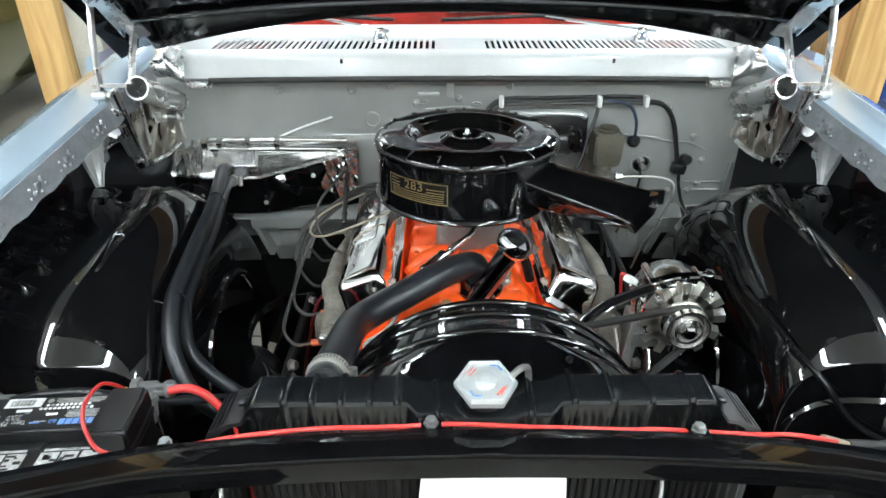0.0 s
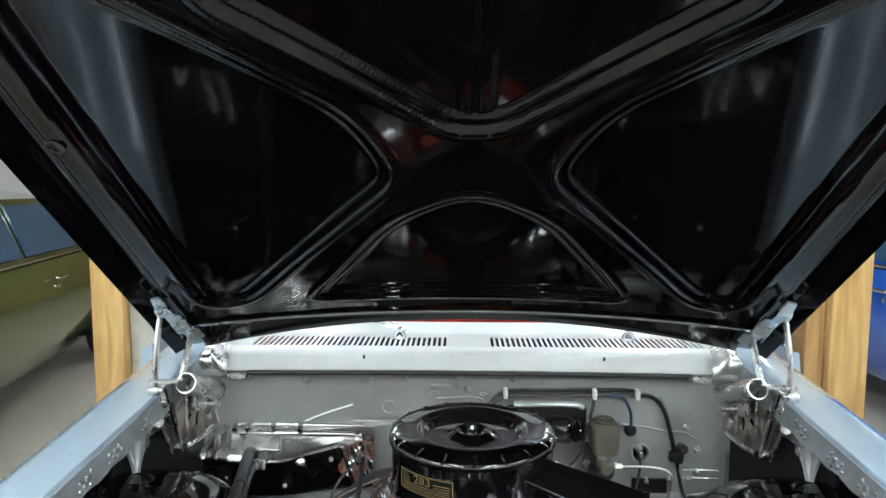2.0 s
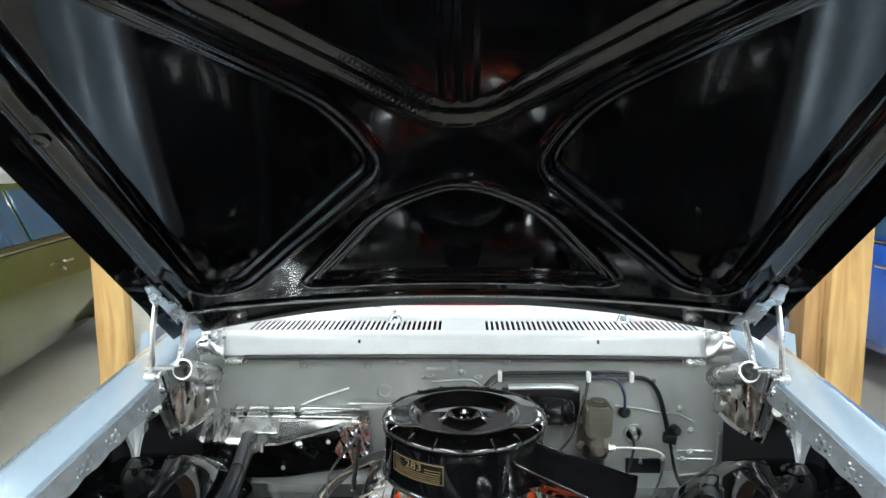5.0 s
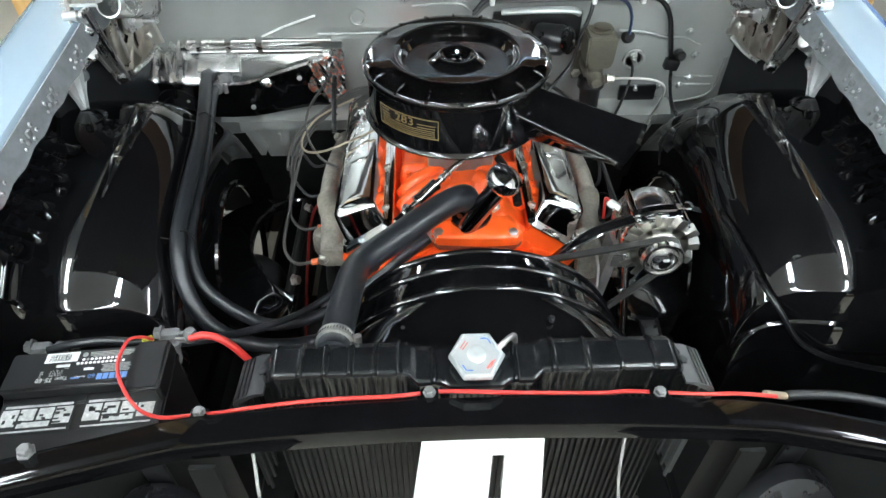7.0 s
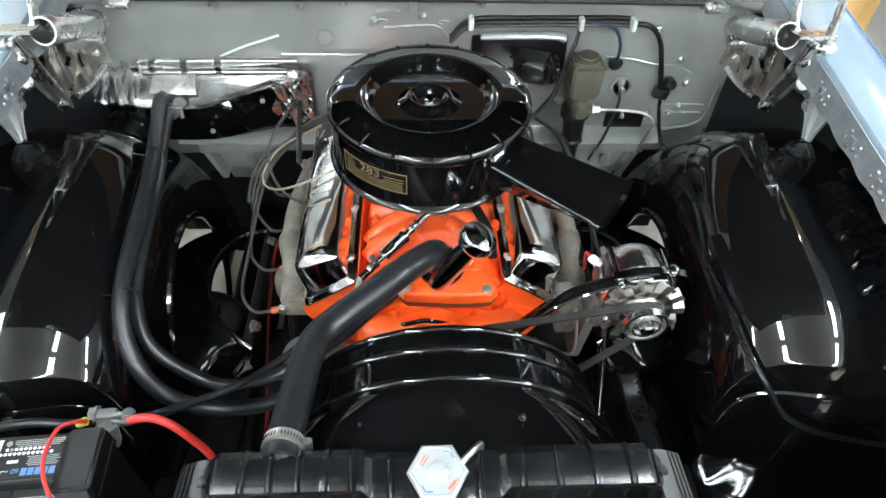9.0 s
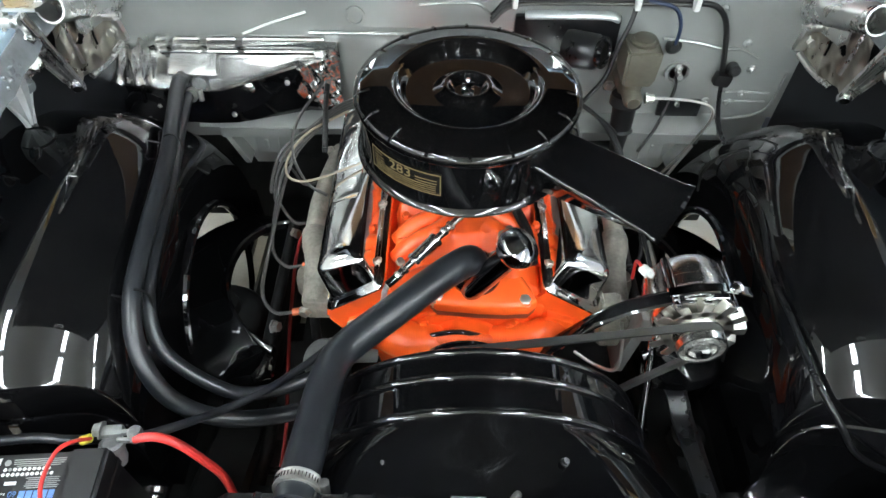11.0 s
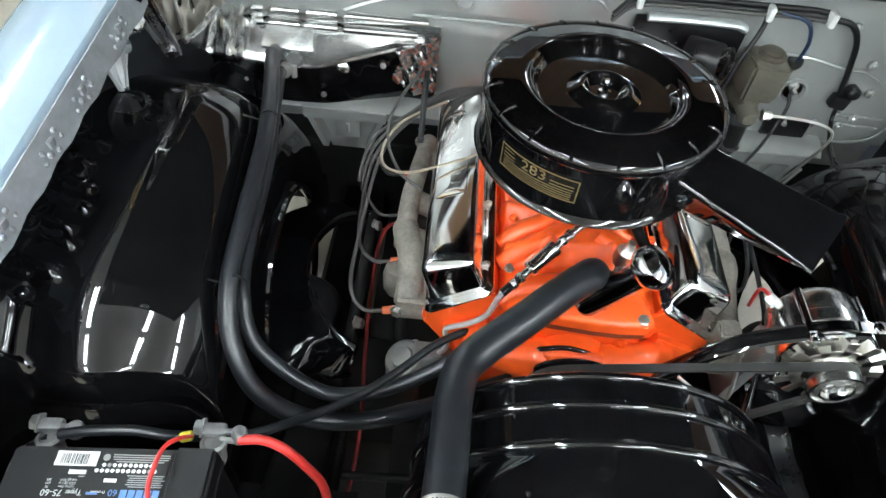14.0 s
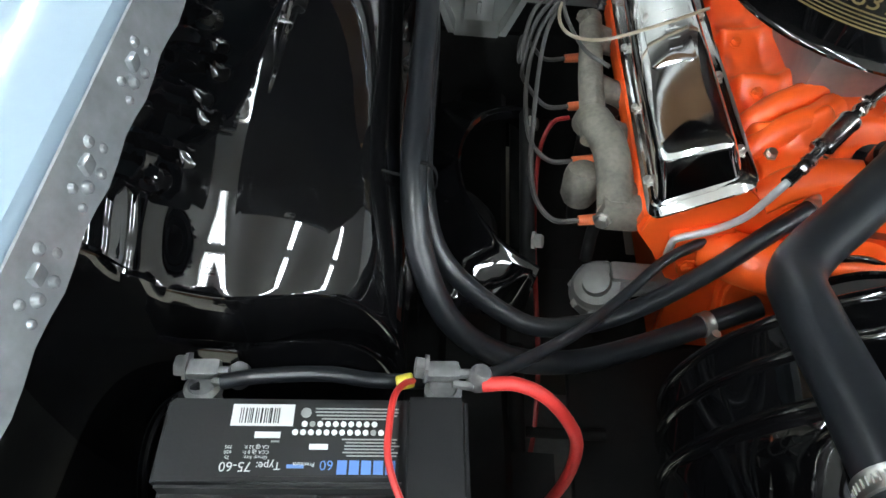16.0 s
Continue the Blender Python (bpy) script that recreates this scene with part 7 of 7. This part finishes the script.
hose("battery_cable", [(-0.422, 0.682, 0.758), (-0.395, 0.684, 0.760), (-0.368, 0.680, 0.748), (-0.342, 0.672, 0.715), (-0.326, 0.668, 0.67), (-0.322, 0.660, 0.60), (-0.325, 0.66, 0.48)], 0.0060, RED, "thick bright red battery cable", "cable", 12)
hose("charging_wire", [(-0.478, 0.681, 0.758), (-0.484, 0.668, 0.780), (-0.4895, 0.650, 0.797), (-0.4905, 0.625, 0.802), (-0.488, 0.600, 0.801), (-0.473, 0.570, 0.799), (-0.440, 0.533, 0.801), (-0.400, 0.508, 0.818), (-0.360, 0.500, 0.832), (-0.31, 0.498, 0.842), (-0.26, 0.4975, 0.853), (-0.18, 0.4985, 0.8620), (-0.10, 0.5005, 0.8620), (-0.04, 0.5075, 0.8590), (0.04, 0.5030, 0.8590), (0.15, 0.5015, 0.8550), (0.19, 0.5045, 0.8520), (0.28, 0.4990, 0.8500), (0.328, 0.4985, 0.8490), (0.38, 0.502, 0.835)], 0.0026, RED, "thin red wire over the battery and along the support", "wire", 8)
bm = bmesh.new()
cyl(bm, (-0.491, 0.679, 0.755), (-0.478, 0.682, 0.758), 0.0062, seg=12, bev=0.001)
tagged(part("wire_sleeve", bm, YELLOW), "small yellow crimp sleeve on the red wire", "sleeve")
bm = bmesh.new()
cyl(bm, (0.366, 0.505, 0.837), (0.408, 0.512, 0.818), 0.0048, seg=10)
tagged(part("wire_sleeve", bm, WIRETAN), "tan crimp sleeve joining red and black wires", "sleeve")
hose("wiring_loom", [(0.400, 0.511, 0.821), (0.43, 0.516, 0.815), (0.48, 0.512, 0.815), (0.54, 0.500, 0.810), (0.62, 0.480, 0.795), (0.69, 0.46, 0.78)], 0.0065, INK_K, "black taped wiring loom along the support", "loom", 10)
hose("hold_down_strap", [(-0.655, 0.672, 0.735), (-0.685, 0.655, 0.72), (-0.695, 0.62, 0.70), (-0.685, 0.57, 0.68), (-0.67, 0.53, 0.66)], 0.004, SATIN, "thin black strap beside the battery", "strap", 8)

# ---- firewall equipment ----
mc = thing("brake_master_cylinder", (0.340, 1.42, 0.70), "aged grey brake master cylinder on the firewall", "master cylinder")
bm = bmesh.new()
loft(bm, [[(0.340 + sx * w, 1.408 + sy * d, z) for sx, sy in ((-1, -1), (1, -1), (1, 1), (-1, 1))] for z, w, d in ((0.818, 0.026, 0.030), (0.830, 0.031, 0.036), (0.888, 0.033, 0.038), (0.896, 0.033, 0.038))])
bmesh.ops.bevel(bm, geom=list(bm.edges), offset=0.005, segments=2, affect="EDGES")
part("reservoir", bm, BROWNAL, mc)
bm = bmesh.new()
lathe(bm, [(0.026, 0), (0.026, 0.006), (0.020, 0.008), (0.020, 0.012), (0.012, 0.014)], (0.343, 1.412, 0.895), (0, 0, 1), 20)
part("reservoir_cap", bm, mat("dull_brown_cap", (0.09, 0.08, 0.06), 0.5, 0.3), mc)
bm = bmesh.new()
lathe(bm, [(0.020, 0), (0.024, 0.01), (0.024, 0.06), (0.019, 0.068), (0.019, 0.10), (0.012, 0.11)], (0.338, 1.47, 0.800), (0.0, -1, -0.06), 22)
cyl(bm, (0.338, 1.395, 0.79), (0.338, 1.395, 0.83), 0.018, seg=16)
part("bore", bm, BROWNAL, mc)
bm = bmesh.new()
rbox(bm, (0.338, 1.470, 0.800), (0.07, 0.014, 0.10), 0.005)
part("mount_flange", bm, BROWNAL, mc)
for z in (0.765, 0.835):
    bm = bmesh.new()
    hexbolt(bm, (0.312, 1.463, z), (0, -1, 0), 0.009, 0.008)
    part("flange_nut", bm, STEEL, mc)
bm = bmesh.new()
lathe(bm, [(0.030, 0), (0.032, 0.01), (0.032, 0.02), (0.024, 0.03), (0.022, 0.075), (0.026, 0.08), (0.018, 0.09), (0.014, 0.13)], (0.335, 1.405, 0.785), (0.02, -0.15, -1), 20)
part("boot", bm, INK_K, mc, "ribbed black rubber boot")
bm = bmesh.new()
hexbolt(bm, (0.362, 1.375, 0.797), (1, 0, 0), 0.008, 0.018)
part("pipe_union", bm, FANMETAL, mc)
hose("brake_pipe", [(0.375, 1.375, 0.797), (0.41, 1.37, 0.80), (0.455, 1.36, 0.802), (0.485, 1.353, 0.795), (0.494, 1.35, 0.775), (0.487, 1.355, 0.73), (0.468, 1.365, 0.66), (0.448, 1.377, 0.60), (0.435, 1.38, 0.55)], 0.0027, STEEL, "bright pale brake pipe bent down from the cylinder", "pipe", 8)
hose("brake_pipe", [(0.478, 1.35, 0.70), (0.465, 1.352, 0.66), (0.452, 1.358, 0.61)], 0.003, STEEL, "short steel brake pipe beside the bright one", "pipe", 8)
wm = thing("wiper_motor", (0.21, 1.45, 0.83), "black wiper motor in a firewall recess", "motor")
bm = bmesh.new()
rbox(bm, (0.205, 1.468, 0.872), (0.205, 0.014, 0.092), 0.01)
part("recess_plate", bm, SATIN, wm)
bm = bmesh.new()
lathe(bm, [(0.034, 0), (0.036, 0.008), (0.034, 0.06), (0.028, 0.068), (0.014, 0.07)], (0.205, 1.44, 0.865), (0.9, -0.5, 0.15), 26)
part("motor_can", bm, SATIN, wm)
bm = bmesh.new()
lathe(bm, [(0.028, 0), (0.030, 0.004), (0.030, 0.010), (0.020, 0.014), (0.018, 0.010), (0.008, 0.010)], (0.262, 1.408, 0.876), (0.75, -0.6, 0.2), 22)
part("end_cap", bm, GLOSS, wm)
bm = bmesh.new()
tube(bm, [(0.12, 1.452, 0.925), (0.20, 1.450, 0.928), (0.275, 1.452, 0.926), (0.297, 1.455, 0.918)], 0.011, 12, flat=0.7)
part("motor_cover_lip", bm, CAPMETAL, wm, "pale rounded lip over the recess")
loom = thing("firewall_loom", (0.26, 1.46, 0.94), "black wires clipped along the firewall", "loom")
for k, (dz, dy, m) in enumerate(((0.0, 0.0, INK_K), (0.007, 0.004, INK_K), (-0.006, -0.004, WIREGREY))):
    bm = bmesh.new()
    tube(bm, [(0.055, 1.440, 0.922 + dz), (0.098, 1.456 + dy, 0.950 + dz), (0.20, 1.460 + dy, 0.953 + dz), (0.325, 1.457 + dy, 0.956 + dz), (0.40, 1.46 + dy, 0.955 + dz), (0.434, 1.460 + dy, 0.952 + dz)], 0.0042, 8)
    part("wire", bm, m, loom)
for cx in (0.098, 0.325, 0.434):
    bm = bmesh.new()
    rbox(bm, (cx, 1.452, 0.954), (0.011, 0.024, 0.026), 0.004)
    part("clip", bm, WHITE, loom, "white wire clip")
bm = bmesh.new()
tube(bm, [(0.434, 1.456, 0.952), (0.475, 1.456, 0.945), (0.505, 1.460, 0.91), (0.525, 1.464, 0.85), (0.538, 1.466, 0.795)], 0.0055, 10)
part("tail_hose", bm, INK_K, loom)
bm = bmesh.new()
tube(bm, [(0.325, 1.452, 0.955), (0.318, 1.44, 0.92), (0.300, 1.425, 0.87), (0.285, 1.41, 0.82), (0.255, 1.39, 0.79), (0.22, 1.36, 0.77)], 0.0045, 10)
part("engine_tail", bm, INK_K, loom)
bm = bmesh.new()
tube(bm, [(0.345, 1.455, 0.955), (0.395, 1.450, 0.945), (0.417, 1.452, 0.91), (0.423, 1.462, 0.868), (0.424, 1.472, 0.855)], 0.0038, 8)
part("blue_wire", bm, mat("navy_wire", (0.02, 0.035, 0.08), 0.5), loom)
bm = bmesh.new()
lathe(bm, [(0.016, 0), (0.016, 0.005), (0.009, 0.012)], (0.424, 1.474, 0.852), (0, -1, 0.1), 16)
part("grommet", bm, INK_K, loom)
bm = bmesh.new()
rbox(bm, (0.540, 1.460, 0.786), (0.034, 0.022, 0.026), 0.005, (0, 10, 0))
lathe(bm, [(0.014, 0), (0.012, 0.02), (0.008, 0.024)], (0.556, 1.47, 0.806), (0, -1, 0.2), 14)
part("connector_block", bm, INK_K, loom)
hose("fender_wire", [(0.540, 1.455, 0.785), (0.545, 1.450, 0.745), (0.536, 1.38, 0.720), (0.520, 1.23, 0.738), (0.514, 1.10, 0.762), (0.506, 0.987, 0.738), (0.506, 0.896, 0.742), (0.509, 0.80, 0.735), (0.528, 0.740, 0.718), (0.57, 0.715, 0.665), (0.64, 0.705, 0.625), (0.73, 0.695, 0.605), (0.78, 0.69, 0.60)], 0.0046, SATIN, "slim black wire strapped along the inner fender", "wire", 10)
hose("firewall_wire", [(0.40, 1.472, 0.868), (0.46, 1.471, 0.862), (0.52, 1.470, 0.850), (0.56, 1.470, 0.848), (0.60, 1.468, 0.83)], 0.003, SILVER, "painted-over wire on the firewall", "wire", 6)
bm = bmesh.new()
tube(bm, [(0.448, 1.47, 0.785), (0.446, 1.45, 0.76), (0.42, 1.42, 0.69), (0.39, 1.40, 0.64)], 0.0035, 8)
tagged(part("throttle_cable", bm, INK_K), "thin black cable through the firewall", "cable")

# ---- ignition wires and the rest ----
for k, (py, zz) in enumerate(((0.985, 0.615), (1.095, 0.610), (1.205, 0.612), (1.315, 0.615))):
    e = thing("plug_wire", (-0.33, py, zz), "grey spark plug wire with an orange boot", "plug wire", "left plug wires")
    bm = bmesh.new()
    cyl(bm, (-0.262, py, zz + 0.004), (-0.292, py - 0.004, zz + 0.002), 0.0075, 0.0065, 12)
    part("boot", bm, BOOT, e)
    bm = bmesh.new()
    o = 0.006 * k
    tube(bm, [(-0.290, py - 0.004, zz + 0.002), (-0.325, py - 0.002, zz - 0.002), (-0.350 - o * 0.5, py + 0.03, zz + 0.012), (-0.352 - o, min(1.24, py + 0.12), 0.64 + o), (-0.335 - o, 1.27 + 0.01 * k, 0.69 + o), (-0.290, 1.33, 0.732 + o), (-0.22, 1.38, 0.758 + o), (-0.10, 1.41, 0.78)], 0.0034, 8)
    part("lead", bm, WIREGREY, e)
for k, py in enumerate((0.985, 1.095, 1.205, 1.315)):
    e = thing("plug_wire", (0.35, py, 0.62), "dark spark plug wire with a grey boot", "plug wire", "right plug wires")
    bm = bmesh.new()
    cyl(bm, (0.285, py, 0.62), (0.315, py - 0.004, 0.617), 0.0075, 0.0065, 12)
    part("boot", bm, WIREGREY, e)
    bm = bmesh.new()
    tube(bm, [(0.313, py, 0.617), (0.34, py + 0.01, 0.625), (0.345, py + 0.08, 0.66), (0.30, 1.33 + 0.01 * k, 0.74), (0.2, 1.40, 0.79), (0.10, 1.43, 0.81)], 0.004, 8)
    part("lead", bm, INK_K, e)
hose("tan_wire", [(-0.22, 1.37, 0.760), (-0.295, 1.32, 0.745), (-0.325, 1.26, 0.735), (-0.318, 1.205, 0.735), (-0.275, 1.178, 0.748), (-0.20, 1.185, 0.775), (-0.15, 1.20, 0.790)], 0.0024, WIRETAN, "looping tan wire above the exhaust manifold", "wire", 8)
hose("tan_wire", [(-0.27, 1.41, 0.80), (-0.315, 1.33, 0.765), (-0.32, 1.27, 0.735), (-0.29, 1.22, 0.705), (-0.25, 1.20, 0.69)], 0.003, WIREGREY, "thin grey wire behind the valve cover", "wire", 8)
hose("starter_wire", [(-0.285, 1.205, 0.590), (-0.31, 1.195, 0.585), (-0.325, 1.165, 0.555), (-0.328, 1.10, 0.52), (-0.326, 1.02, 0.49), (-0.32, 0.93, 0.46), (-0.315, 0.86, 0.43), (-0.318, 0.78, 0.40), (-0.33, 0.72, 0.38)], 0.0036, DARKRED, "dark red starter wire running down beside the engine", "wire", 8)
bm = bmesh.new()
tube(bm, [(-0.262, 1.40, 0.80), (-0.263, 1.36, 0.775), (-0.262, 1.313, 0.745), (-0.262, 1.29, 0.72)], 0.0055, 8)
for k in range(7):
    p = Vector((-0.263, 1.385, 0.79)).lerp(Vector((-0.262, 1.295, 0.725)), k / 6)
    lathe(bm, [(0.0055, -0.002), (0.008, 0), (0.0055, 0.002)], p, (0, -0.8, -0.6), 8)
tagged(part("ribbed_conduit", bm, INK_K), "short ribbed black conduit over the plug wires", "conduit")
bm = bmesh.new()
rbox(bm, (-0.338, 1.232, 0.535), (0.018, 0.014, 0.018), 0.004, (0, 0, 20))
tagged(part("wire_clip", bm, WIREGREY), "small grey clip holding the plug wires", "clip")
bm = bmesh.new()
lathe(bm, [(0.05, 0), (0.055, 0.02), (0.05, 0.05), (0.045, 0.06), (0.045, 0.09)], (0.0, 1.425, 0.76), (0, 0, 1), 24)
part("distributor", bm, INK_K, engine)
hose("vacuum_line", [(0.20, 0.92, 0.60), (0.235, 0.90, 0.59), (0.262, 0.88, 0.61), (0.268, 0.90, 0.65), (0.262, 0.92, 0.69)], 0.003, STEEL, "thin bent steel line beside the pump", "line", 8)
# right of the engine: starter-side dark bracket, and clutter low in the bay
bm = bmesh.new()
loft(bm, [[(0.23 + a, y, z) for a, z in ((0, 0.71), (0.03, 0.715), (0.06, 0.66), (0.05, 0.60), (0.01, 0.60))] for y in (0.93, 0.965)])
bmesh.ops.bevel(bm, geom=list(bm.edges), offset=0.004, segments=2, affect="EDGES")
part("accessory_bracket", bm, IRON, engine, "bare cast accessory bracket")
bm = bmesh.new()
def stay(u, v):
    x = 0.372 + 0.022 * v + (0.040 - 0.004 * v) * u
    rim = 0.006 * (smoothstep(0.12, 0.0, u) + smoothstep(0.88, 1.0, u))
    return Vector((x, 0.895 - 0.215 * v, 0.500 + rim + 0.012 * smoothstep(0.25, 0.0, v)))
sheet(bm, 24, 96, stay, (0, 0, -0.003), hole=lambda u, v: any(((u - cu) * 0.038) ** 2 + ((v - cv) * 0.215) ** 2 < r * r for cu, cv, r in ((0.42, 0.42, 0.0085), (0.80, 0.56, 0.004), (0.78, 0.70, 0.004), (0.30, 0.85, 0.006))))
part("side_stay", bm, SATIN, car, "black pressed stay with round holes")

# ---- behind the grille opening ----
for s in (-1, 1):
    e = thing("horn", (s * 0.40, 0.42, 0.70), "dark round horn behind the grille opening", "horn", "horns")
    bm = bmesh.new()
    lathe(bm, [(0.03, 0.05), (0.055, 0.045), (0.062, 0.03), (0.062, 0.022), (0.05, 0.015), (0.02, 0.0)], (s * 0.40, 0.44, 0.70), (0, -1, 0.5), 28)
    part("horn_body", bm, SATIN, e)
    bm = bmesh.new()
    rbox(bm, (s * 0.40, 0.455, 0.755), (0.03, 0.006, 0.09), 0.002)
    part("horn_bracket", bm, SATIN, e)
    bm = bmesh.new()
    loft(bm, [[(s * x, y, z) for x, z in ((0.31, 0.83), (0.34, 0.83), (0.36, 0.42), (0.32, 0.42))] for y in (0.43, 0.436)])
    part("core_strut", bm, FRAMEBLK, car)
    bm = bmesh.new()
    lathe(bm, [(0.09, 0), (0.10, 0.02), (0.08, 0.08), (0.04, 0.10)], (s * 0.58, 0.22, 0.66), (0, 1, 0), 28)
    part("headlamp_bucket", bm, FRAMEBLK, car, "dark back of a headlamp bucket")
hose("ground_wire", [(-0.27, 0.455, 0.835), (-0.268, 0.43, 0.79), (-0.275, 0.425, 0.74), (-0.30, 0.42, 0.70), (-0.34, 0.41, 0.685)], 0.0022, INK_G, "thin grey wire below the support", "wire", 6)
hose("ground_wire", [(0.175, 0.452, 0.835), (0.178, 0.44, 0.77), (0.19, 0.435, 0.70), (0.21, 0.43, 0.64)], 0.0022, INK_G, "thin grey wire in front of the core", "wire", 6)
